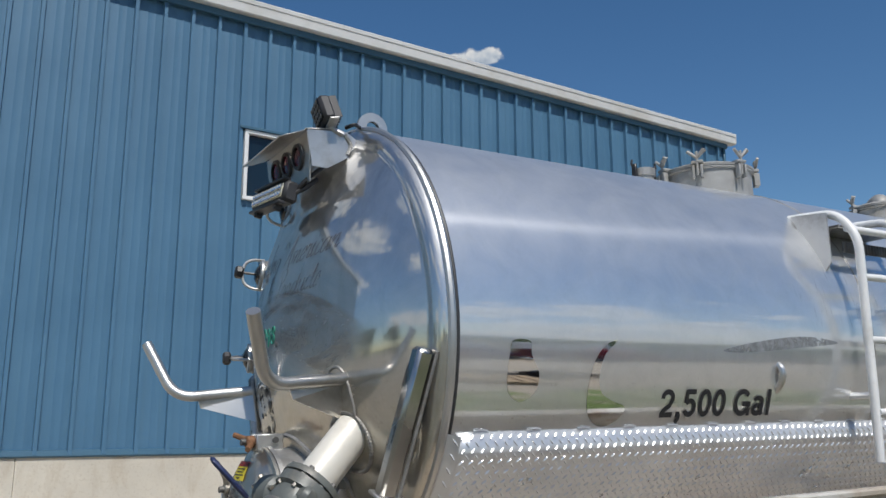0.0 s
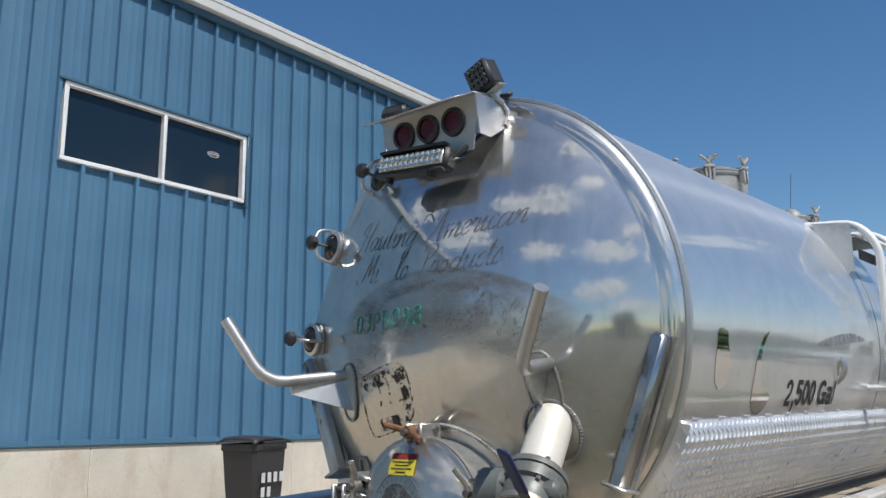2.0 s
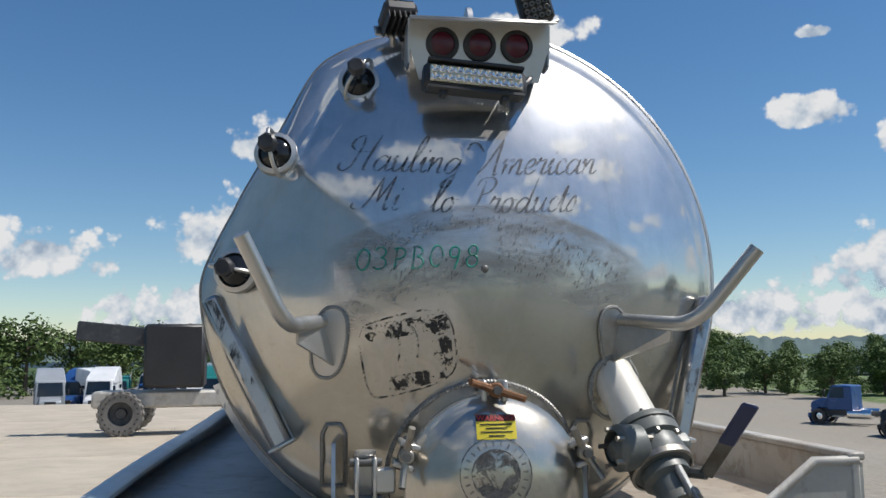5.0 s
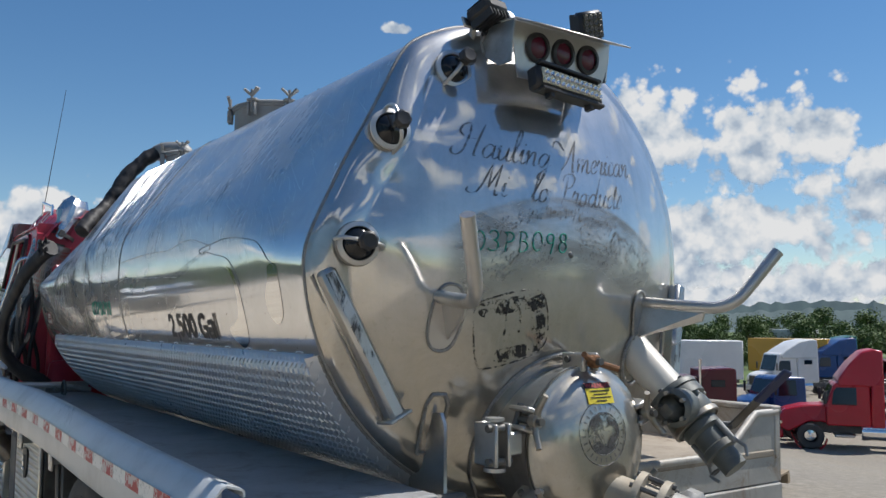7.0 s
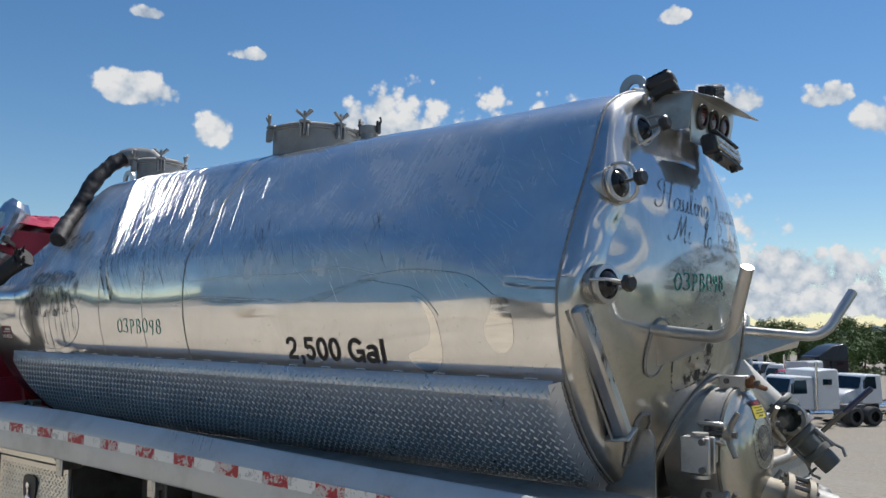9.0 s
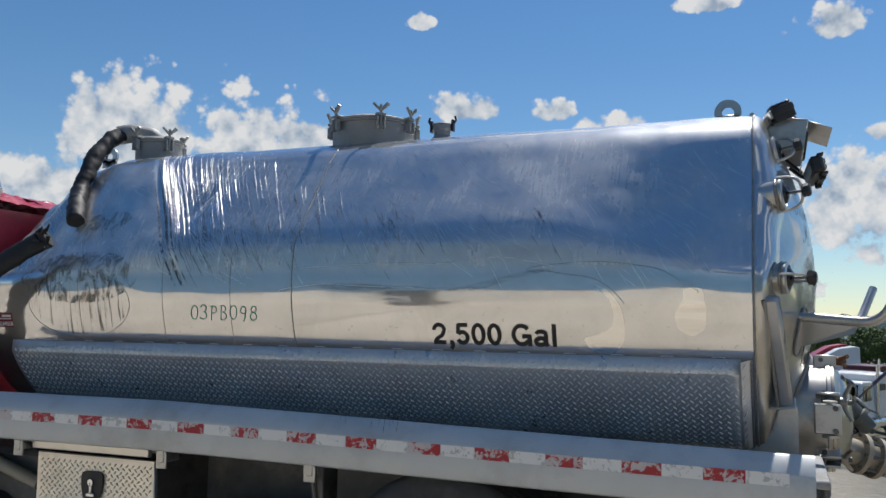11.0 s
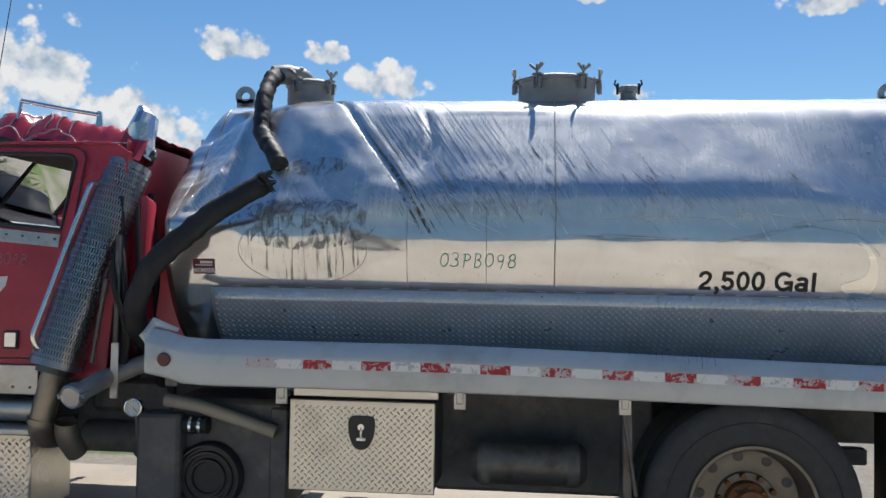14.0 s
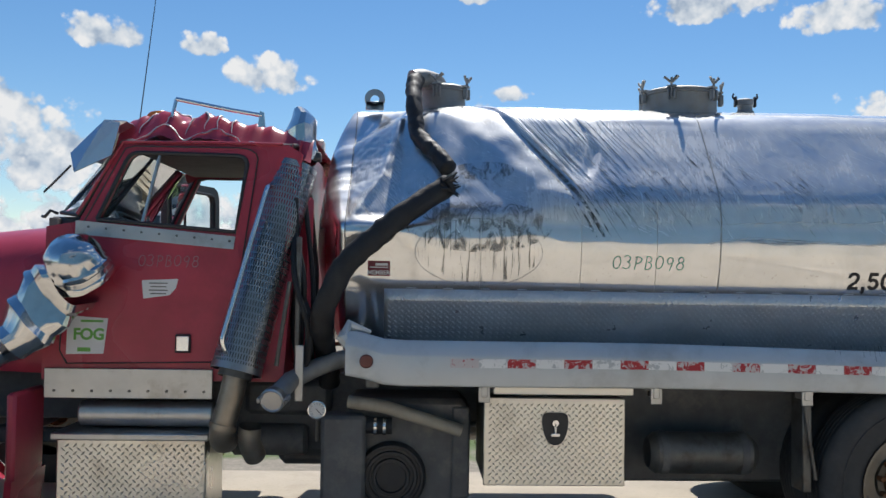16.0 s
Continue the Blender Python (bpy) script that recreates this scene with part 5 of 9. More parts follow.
# ---- trees, hills, pylons ----
def tree_master(seed, h):
    r = random.Random(seed)
    t = thing("tree", "broad-leaved tree with a dense dark green crown", "tree", group="trees along the yard")
    g = Geo()
    g.tube([(0, 0, -0.5), (0.05, 0.02, h * 0.2), (-0.06, 0.05, h * 0.45), (0.02, 0, h * 0.8)], [h * 0.028, h * 0.022, h * 0.016, h * 0.006], 8)
    tips = []
    for k in range(11):
        a, z = r.uniform(0, 6.28), h * r.uniform(0.22, 0.72)
        L = h * r.uniform(0.16, 0.34) * (1.1 - 0.5 * z / h)
        tip = Vector((math.cos(a) * L, math.sin(a) * L, z + L * r.uniform(0.35, 0.9)))
        g.tube([(0, 0, z), tip * 0.5 + Vector((0, 0, z * 0.5 - 0.02 * h)), tip], [h * 0.011, h * 0.008, h * 0.003], 5)
        tips.append(tip)
    part("trunk", g, BARK, t)
    c = Geo()
    lumps = [(tp, h * r.uniform(0.1, 0.19)) for tp in tips] + [(Vector((r.gauss(0, h * 0.1), r.gauss(0, h * 0.1), h * r.uniform(0.45, 0.93))), h * r.uniform(0.1, 0.17)) for _ in range(9)]
    lumps += [(Vector((r.gauss(0, h * 0.16), r.gauss(0, h * 0.16), h * r.uniform(0.08, 0.3))), h * r.uniform(0.08, 0.14)) for _ in range(5)]
    for cen, rad in lumps:
        for _ in range(105):
            d = Vector((r.gauss(0, 1), r.gauss(0, 1), r.gauss(0, 0.8))).normalized()
            p = cen + d * rad * r.uniform(0.55, 1.08)
            n = (d + Vector((r.gauss(0, 0.5), r.gauss(0, 0.5), r.gauss(0.3, 0.5)))).normalized()
            u = n.orthogonal().normalized()
            u = Matrix.Rotation(r.uniform(0, 6.28), 3, n) @ u
            w = n.cross(u)
            s = h * r.uniform(0.012, 0.026)
            c.add([p + u * s * 1.3, p + w * s * 0.8 + n * s * 0.3, p - u * s * 1.1, p - w * s * 0.9 + n * s * 0.25], [(0, 1, 2), (0, 2, 3)])
    part("crown", c, LEAF, t, smooth=0)
    return t


tree_kinds = [tree_master(40 + i, 9.0) for i in range(4)]
rng = random.Random(21)
spots = []
for k in range(110):      # belt beyond the parked row
    a = -100 + k * 0.7 + rng.uniform(-0.6, 0.6)
    d = rng.uniform(92, 126)
    spots.append((-2 + d * math.cos(radians(a)), 2 + d * math.sin(radians(a)), rng.uniform(0.42, 0.62)))
for k in range(26):       # taller trees beyond the far rows
    a = -26 + k * 1.35 + rng.uniform(-0.5, 0.5)
    d = rng.uniform(185, 225)
    spots.append((-2 + d * math.cos(radians(a)), d * math.sin(radians(a)), rng.uniform(0.9, 1.5)))
for k in range(24):       # a farther belt
    a = -78 + k * 2.1 + rng.uniform(-0.8, 0.8)
    d = rng.uniform(150, 185)
    spots.append((-2 + d * math.cos(radians(a)), 2 + d * math.sin(radians(a)), rng.uniform(0.6, 0.78)))
for k in range(18):       # on the level ground ahead of the truck
    spots.append((rng.uniform(105, 135), 4 + k * 3.2, rng.uniform(0.8, 1.2)))
for k in range(16):       # behind the camera, for the mirror of the tank
    a = 100 + k * 10 + rng.uniform(-4, 4)
    d = rng.uniform(70, 110)
    spots.append((d * math.cos(radians(a)), -20 + d * math.sin(radians(a)), rng.uniform(0.9, 1.4)))
for k, (x, y, s) in enumerate(spots):
    m = pose(x, y, ground_z(x, y) - 0.1, 0, 0, rng.uniform(0, 360)) @ Matrix.Diagonal((s * rng.uniform(1.0, 1.4), s * rng.uniform(1.0, 1.4), s, 1))
    src = tree_kinds[k % 4]
    if k < 4:
        src.matrix_basis = m
    else:
        base_scale = src.scale.copy()
        src.scale = (1, 1, 1)
        copy_thing(src, m)
        src.scale = base_scale

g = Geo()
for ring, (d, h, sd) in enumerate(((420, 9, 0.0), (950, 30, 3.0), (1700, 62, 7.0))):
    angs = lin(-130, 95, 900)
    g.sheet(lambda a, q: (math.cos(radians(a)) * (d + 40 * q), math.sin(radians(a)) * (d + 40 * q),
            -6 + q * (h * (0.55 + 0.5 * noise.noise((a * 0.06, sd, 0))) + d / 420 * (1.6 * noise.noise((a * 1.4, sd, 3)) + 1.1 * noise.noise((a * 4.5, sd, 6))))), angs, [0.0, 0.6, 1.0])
tagged(part("far_hills", g, HILL), "distant wooded hills with a faint blue glow for haze", "backdrop", kind="structure")

pylon = thing("power_pole", "tall wooden power pole with three cross-arms", "power pole", (156, -21.5, ground_z(156, -21.5)))
part("pole", Geo().cyl((0, 0, 0), (0, 0, 14.0), 0.22, 0.14, 8), WOOD, pylon)
for z in (9.2, 11.2, 13.4):
    part("cross_arm", Geo().box((0, 0, z), (0.2, 3.2, 0.2)), WOOD, pylon)
for x, y, h in ((120, -95, 13), (150, -125, 14)):
    q = thing("power_pole", "distant wooden power pole above the trees", "power pole", (x, y, ground_z(x, y)))
    part("pole", Geo().cyl((0, 0, 0), (0, 0, h), 0.2, 0.12, 8), WOOD, q)
    part("cross_arm", Geo().box((0, 0, h - 0.6), (0.2, 2.6, 0.18)), WOOD, q)

# grass along the edge of the apron
g = Geo()
rng = random.Random(31)
for k in range(4500):
    x, y = rng.uniform(0.6, 8.5), rng.uniform(-4.4, -1.9)
    if noise.noise((x * 0.9, y * 0.9, 2)) < -0.02:
        continue
    z, a, h = ground_z(x, y), rng.uniform(0, 6.28), rng.uniform(0.04, 0.15)
    dx, dy = math.cos(a) * 0.012, math.sin(a) * 0.012
    ox, oy = rng.gauss(0, 0.05), rng.gauss(0, 0.05)
    g.add([(x - dx, y - dy, z - 0.03), (x + dx, y + dy, z - 0.03), (x + ox, y + oy, z + h)], [(0, 1, 2)])
tagged(part("grass", g, WEED, smooth=0), "ragged green grass along the gravel edge", "grass", kind="stuff")


# ---- clouds: thin patches of backdrop three kilometres off ----
def cloud_patch(verts, faces, uvs, az, el, wide, tall, far):
    nu, nv = 12, 8
    o = len(verts)
    for j in range(nv + 1):
        for i in range(nu + 1):
            u, v = -1 + 2 * i / nu, -1 + 2 * j / nv
            verts.append(tuple(bearing(az - u * wide * 0.8, max(-1.5, el + v * tall * 0.8), far)))
            uvs.append((u, v))
    for j in range(nv):
        for i in range(nu):
            k = o + j * (nu + 1) + i
            faces.append((k, k + 1, k + nu + 2, k + nu + 1))


CLOUDS_AHEAD = ((56.4, 24.0, 3.8, 1.1), (3.6, 13.7, 6.5, 3.4), (5.0, 7.6, 10, 5.5), (-7.5, 5.2, 15, 5.5), (-2.0, 8.4, 8, 4.5), (-12.5, 20.8, 9, 2.6),
                (-31.0, 14.6, 4.6, 2.4), (-31.4, 19.4, 2.0, 0.9), (-36.0, 12.2, 2.6, 2.6), (-48.5, 11.6, 8.5, 7.5), (-42.5, 7.0, 11, 6.0), (-36.0, 5.0, 9, 5.0))
CLOUDS_BESIDE = ((-56.5, 11.0, 9, 8.0), (-62.5, 8.4, 10, 6.8), (-54, 5.6, 12, 5.5), (-67.0, 6.6, 9, 5.4), (-69.8, 14.5, 4.8, 2.4), (-48, 3.6, 16, 3.6),
                 (-75.9, 14.3, 2.4, 1.8), (-66.9, 20.0, 2.2, 1.2), (-80.0, 12.6, 5, 2.6), (-86, 20.6, 4, 1.5), (-93.5, 18.6, 4.5, 2.0), (-93, 7.0, 10, 8.0), (-38, 17.5, 2.0, 1.0))
# mostly out of view, added so that the tank mirrors a brighter sky
CLOUDS_REST = ((-96.3, 11.9, 2.6, 1.2), (-109.5, 17.2, 8, 2.6), (-117.0, 15.8, 6, 2.6), (-74, 3.6, 14, 3.6), (-62, 2.6, 16, 3.0), (-86, 2.8, 14, 3.2), (20, 6.0, 10, 4), (75, 9, 9, 4),
               (110, 12, 12, 6), (150, 16, 14, 7), (-140, 22, 12, 6), (-160, 12, 16, 7), (-180, 24, 14, 7), (-125, 9, 14, 6), (165, 40, 14, 7), (125, 34, 16, 8), (-165, 46, 12, 6),
               (-130, 40, 14, 6), (85, 46, 12, 5), (140, 58, 12, 6), (-150, 6, 18, 5), (178, 7, 18, 5), (130, 5, 16, 5), (-112, 5, 14, 5), (-105, 38, 7, 3), (-60, 36, 9, 4), (-150, 30, 8, 4), (150, 28, 20, 9), (-75, 33, 18, 7), (-98, 44, 20, 8), (-122, 31, 18, 7), (-88, 60, 22, 9), (-58, 46, 16, 7), (-118, 50, 18, 8), (-84, 27.5, 12, 3), (178, 40, 22, 10), (-158, 24, 18, 8), (120, 22, 18, 8), (-172, 60, 22, 10),
               (-53, 1.9, 22, 2.8), (-69, 1.7, 20, 2.6), (-38, 2.0, 20, 2.8), (-23, 2.4, 20, 3.4), (-8, 2.4, 18, 3.6), (6, 2.6, 16, 3.8), (-80, 1.8, 18, 2.6))
cv, cf, cuv = [], [], []
for k, (az, el, w, t) in enumerate(CLOUDS_AHEAD + CLOUDS_BESIDE + CLOUDS_REST):
    cloud_patch(cv, cf, cuv, az, el, w, t, 3000.0 + 14 * k)
me = bpy.data.meshes.new("clouds")
me.from_pydata(cv, [], cf)
layer = me.uv_layers.new(name="patch")
for lp in me.loops:
    layer.data[lp.index].uv = cuv[lp.vertex_index]
me.materials.append(CLOUD)
tagged(new("clouds", me), "white fair-weather heap clouds in a blue sky", "backdrop", kind="structure")


# ---- the tank truck: x runs forward along it, +y is its left side ----
truck = thing("tank_truck", "wrecked red vacuum tank truck with a dented polished aluminium tank", "truck")
Y0, Z0, R = -0.02, 1.855, 0.845          # axis and radius of the tank
REAR, FRONT = 0.08, 4.385                 # seams of the two heads


def group_part(name, label=""):
    ob = new(name)
    ob.empty_display_size = 0.05
    ob.parent = truck
    return tagged(ob, label)


def smin(a, b, k):
    h = max(k - abs(a - b), 0.0) / k
    return min(a, b) - h * h * k * 0.25


def skin(x, th):
    """Radius of the dented tank at x, at angle th in degrees from its left side up over the top."""
    c = lambda a: max(0.05, math.cos(radians(th - a)))
    r = R
    rear = 1 - smooth01(0.1, 1.1, x)
    front = smooth01(2.5, 3.3, x)
    depth = 0.062 + 0.031 * rear + 0.015 * front
    if -60 < th < 150:
        r = smin(r, (R - depth) / c(37 - 10 * rear), 0.035)
        if front > 0:
            # the folded front corner: a crease that runs forward as it climbs, then two crushed facets
            fold = smooth01(0.0, 0.4, x - 2.95 - th * 0.0086)
            r = smin(r, (R - 0.03 - 0.07 * fold) / c(34), 0.02)
        w = smooth01(-10, 10, th) * (1 - smooth01(78, 108, th))
        q = Vector((x * 1.6, th * 0.025, 3.1))
        r += w * (0.009 * noise.noise(q) + 0.0035 * noise.noise(q * 2.7) + 0.0012 * noise.noise(q * 7.0)) * (0.6 + 0.9 * front + 0.6 * rear)
        line = x - 2.95 - th * 0.0086
        up = smooth01(-4, 12, th) * w
        r += (0.007 * math.exp(-((line + 0.05) / 0.05) ** 2) - 0.012 * max(0.0, 1 - abs(line) / 0.03) + 0.004 * math.exp(-((line - 0.07) / 0.06) ** 2)) * up
        # the stove-in front corner: a shallow valley, a flat three-sided face and the sharp ridge past it
        ridge = 4.345 - 0.0068 * min(max(0.0, th - 5.5), 22.8) - 0.0027 * max(0.0, th - 28.3)
        v = smooth01(1, 6.5, th) * (1 - smooth01(72, 100, th))
        r -= v * 0.07 * min(1.0, max(0.0, (x - 3.8) / 0.26)) ** 1.4
        r += v * 0.09 * max(0.0, min(x, ridge) - 4.06)
        past = max(0.0, x - ridge)
        r += 0.008 * math.exp(-((x - ridge) / 0.022) ** 2) * v
        r -= v * 0.6 * past
        r += 0.012 * math.exp(-((th + 1.0) / 3.5) ** 2) * smooth01(3.95, 4.1, x)
        if x > 3.9:
            k = v * smooth01(3.9, 4.1, x)
            r += k * (0.004 * noise.noise((x * 9, th * 0.12, 1.7)) + 0.0012 * noise.noise((x * 24, th * 0.3, 4.7)))
            if past > 0:
                r += k * (0.006 * noise.noise((x * 40, th * 0.35, 4.7)) + 0.0022 * noise.noise((x * 80, th * 0.6, 9.1)))
        # a ledge and a kinked dent behind the long crease
        ledge = smooth01(2.2, 2.35, x) * (1 - smooth01(2.85, 2.95, x))
        r -= ledge * (0.0045 * smooth01(58.5, 56.0, th) * smooth01(30, 52, th))
        kink = 2.94 + 0.0035 * abs(th - 40)
        r -= 0.013 * max(0.0, 1 - abs(x - kink) / 0.045) * smooth01(20, 30, th) * smooth01(62, 54, th)
    q = Vector((x * 0.9, math.cos(radians(th)) * 1.3, math.sin(radians(th)) * 1.3))
    r += 0.0022 * noise.noise(q * 1.4)
    return r


def on_tank(x, th, lift=0.0):
    r = skin(x, th) + lift
    return Vector((x, Y0 + r * math.cos(radians(th)), Z0 + r * math.sin(radians(th))))


tank = part("tank_shell", Geo().sheet(lambda x, a: on_tank(x, a), lin(REAR, FRONT, 330), lin(-180, 180, 301)), TANK, truck, "polished aluminium shell, dented and scoured on one side", smooth=60)

DISH, DEEP = 1.5, 0.26


def head_out(r, a, edge, sign=-1):
    """Bulge of a head at radius r: a crown, a rounded knuckle at its edge, waviness and the dents of the side that hit the road."""
    cy, cz = math.cos(radians(a)) * r, math.sin(radians(a)) * r
    crown = lambda q: DEEP - (DISH - math.sqrt(DISH * DISH - q * q))
    broad = 0.058 + 0.057 * smooth01(-75, -45, a) * (1 - smooth01(62, 88, a))      # the bent side has the rounder edge
    k = edge - broad
    out = crown(r)
    if r > k:
        t = min(1.0, (r - k) / broad)
        out = crown(k) * math.sqrt(max(0.0, 1 - t ** 1.75)) * (1 - 0.12 * t * (1 - t))
    rim = smooth01(0, 0.2, edge - r)
    if sign > 0:
        return out + 0.03 * noise.noise((r * 2, cy * 2, 5 + cz * 2)) * rim
    out += 0.0022 * noise.noise((3.0, cy * 4, cz * 4)) * rim
    # pushed-in valley between two of the sight glasses, and the ridges beside it
    near = smooth01(0.5, 0.68, r) * smooth01(0.0, 0.05, edge - r)
    valley = math.exp(-((a - 17) / 6.5) ** 2) - 0.55 * math.exp(-((a - 32) / 8) ** 2) - 0.5 * math.exp(-((a - 2) / 7) ** 2)
    fold = math.exp(-((a - 47) / 6) ** 2)
    return out - (0.011 * valley + 0.006 * fold) * near


def head_geo(x, sign, depth=1.0):
    g = Geo()
    rr = lin(0.001, 0.82, 44) + [0.82 + 0.18 * (i + 1) / 20 for i in range(20)]

    def at(q, a):
        e = skin(x, a)
        return (x + sign * head_out(q * e, a, e, sign) * depth, Y0 + q * e * math.cos(radians(a)), Z0 + q * e * math.sin(radians(a)))
    return g.sheet(at, rr, lin(-180, 180, 241))


rear_head = part("rear_head", head_geo(REAR, -1), HEAD, truck, "dull dished rear head with scrubbed-off lettering", smooth=70)
part("front_head", head_geo(FRONT, 1, 0.85), TANK, truck, smooth=70)


def on_head(y, z, lift=0.002):
    """A point of the rear head."""
    r = math.hypot(y - Y0, z - Z0)
    a = math.degrees(math.atan2(z - Z0, y - Y0))
    e = skin(REAR, a)
    return Vector((REAR - head_out(min(r, e), a, e) - lift, y, z))


# seams and bands
def ring(x, lift, r, n=160, a0=-180, a1=180):
    return Geo().tube([on_tank(x, a, lift) for a in lin(a0, a1, n)], r, 8, caps=a1 - a0 < 359)


part("rear_rim", ring(REAR + 0.012, 0.004, 0.014, 120, 75, 300), ALU, tank, "bright rolled rim")
part("rim_seal", ring(REAR + 0.034, 0.001, 0.007, 120, 82, 300), BLACK, tank, "dark seam strip")
part("weld_seam", ring(REAR + 0.004, 0.001, 0.006, 200, -75, 75), WELD, tank, "rough weld bead round the rear head")
part("weld_seam", ring(2.255, 0.0, 0.0035), WELD, tank)
part("weld_seam", ring(FRONT - 0.004, -0.001, 0.004), STEEL, tank, "dark seam of the front head")
for x, a0, a1 in ((3.62, -30, 8), (3.05, -30, 8), (2.62, -30, 8)):
    part("weld_seam", ring(x, 0.0, 0.0018, 30, a0, a1), WELD, tank)


def tank_side(cx, cz, side):
    """Lays x, y of flat artwork on the tank's side: 1 the left side, -1 the right."""
    def fn(u, v, lift=0.0016):
        z = cz + v
        th = math.degrees(math.asin(max(-1, min(1, (z - Z0) / R))))
        if side < 0:
            return on_tank(cx + u, 180 - th, lift)
        return on_tank(cx - u, th, lift)
    return fn


BOLD = {          # advance, then centre lines in units of the capital height
    "2": (0.77, [(0.12, 0.66)] + arc2(0.37, 0.69, 0.245, 0.215, 175, -25, 16) + [(0.5, 0.42), (0.22, 0.24), (0.13, 0.1)], [(0.05, 0.09), (0.68, 0.09)]),
    "5": (0.77, [(0.16, 0.905), (0.64, 0.905)], [(0.2, 0.96), (0.15, 0.5)], arc2(0.36, 0.335, 0.25, 0.245, 142, -158, 18)),
    "0": (0.77, arc2(0.38, 0.5, 0.25, 0.415, 90, 452, 28)),
    ",": (0.38, [(0.1, 0.095), (0.29, 0.095)], [(0.24, 0.1), (0.235, -0.06), (0.13, -0.2)]),
    " ": (0.38,),
    "G": (1.06, arc2(0.52, 0.5, 0.38, 0.415, 38, 322, 30), [(0.54, 0.44), (0.96, 0.44)], [(0.89, 0.5), (0.89, 0.0)]),
    "a": (0.77, arc2(0.36, 0.53, 0.22, 0.135, 168, 0, 12) + [(0.58, 0.4), (0.58, 0.14), (0.64, 0.02)], arc2(0.33, 0.225, 0.23, 0.15, 70, 432, 20)),
    "l": (0.38, [(0.19, 0.0), (0.19, 1.0)]),
}


def bold_text(text, high, fn, stroke=0.185):
    """Even-stroked bold letters as flat ribbons on a surface fn(u, v, lift), centred."""
    total = sum(BOLD[ch][0] for ch in text)
    g, at, lift = Geo(), -total / 2, 0.0012
    for ch in text:
        for line in BOLD[ch][1:]:
            P = [Vector(line[0])]
            for a, b in zip(line, line[1:]):
                a, b = Vector(a), Vector(b)
                k = max(1, int((b - a).length / 0.2))
                P += [a + (b - a) * (i + 1) / k for i in range(k)]
            rows = []
            for i, p in enumerate(P):
                d = (P[min(i + 1, len(P) - 1)] - P[max(i - 1, 0)]).normalized()
                w = Vector((-d.y, d.x)) * stroke / 2
                rows.append([fn((at + q.x) * high, (q.y - 0.5) * high, lift) for q in (p + w, p, p - w)])
            g.add([q for row in rows for q in row], [(3 * i + j, 3 * i + j + 1, 3 * i + j + 4, 3 * i + j + 3) for i in range(len(rows) - 1) for j in (0, 1)])
            lift += 0.0002
        at += BOLD[ch][0]
    return g


for side, cx in ((1, 1.205), (-1, 1.29)):
    part("lettering", bold_text("2,500 Gal", 0.1, tank_side(cx, 1.600, side)), INK, tank, "bold black volume marking", smooth=0)
part("handwriting", handwriting("03PB098", 0.074, tank_side(2.66, 1.685, 1), 0.003, 0.82), GREENINK, tank, "green marker writing")


def blob(pts, n=10):
    """A smooth closed outline through points."""
    out = []
    k = len(pts)
    for i in range(k):
        p0, p1, p2, p3 = (Vector(pts[(i + j - 1) % k]) for j in range(4))
        for j in range(n):
            t = j / n
            out.append(0.5 * ((2 * p1) + (p2 - p0) * t + (2 * p0 - 5 * p1 + 4 * p2 - p3) * t * t + (3 * p1 - p0 - 3 * p2 + p3) * t ** 3))
    return [(p.x, p.y) for p in out]


def filled(outline, fn, lift=0.0014, cell=0.02):
    """A flat shape laid on a surface, cut into small cells so that it follows the curve."""
    bm = bmesh.new()
    f = bm.faces.new([bm.verts.new((x, y, 0)) for x, y in outline])
    xs, ys = [p[0] for p in outline], [p[1] for p in outline]
    for k, (lo, hi) in enumerate(((min(xs), max(xs)), (min(ys), max(ys)))):
        for i in range(1, max(2, int((hi - lo) / cell))):
            co, no = [0, 0, 0], [0, 0, 0]
            co[k], no[k] = lo + i * cell, 1
            bmesh.ops.bisect_plane(bm, geom=bm.verts[:] + bm.edges[:] + bm.faces[:], plane_co=co, plane_no=no)
    bmesh.ops.triangulate(bm, faces=[f for f in bm.faces if len(f.verts) > 4])
    bm.verts.index_update()
    g = Geo()
    g.v = [tuple(fn(v.co.x, v.co.y, lift)) for v in bm.verts]
    g.f = [tuple(v.index for v in f.verts) for f in bm.faces]
    bm.free()
    return g


def outline_on(pts, fn, r, closed=False):
    pts = pts + pts[:1] if closed else pts
    return Geo().tube([fn(x, y, 0.0006) for x, y in pts], r, 5, caps=not closed)


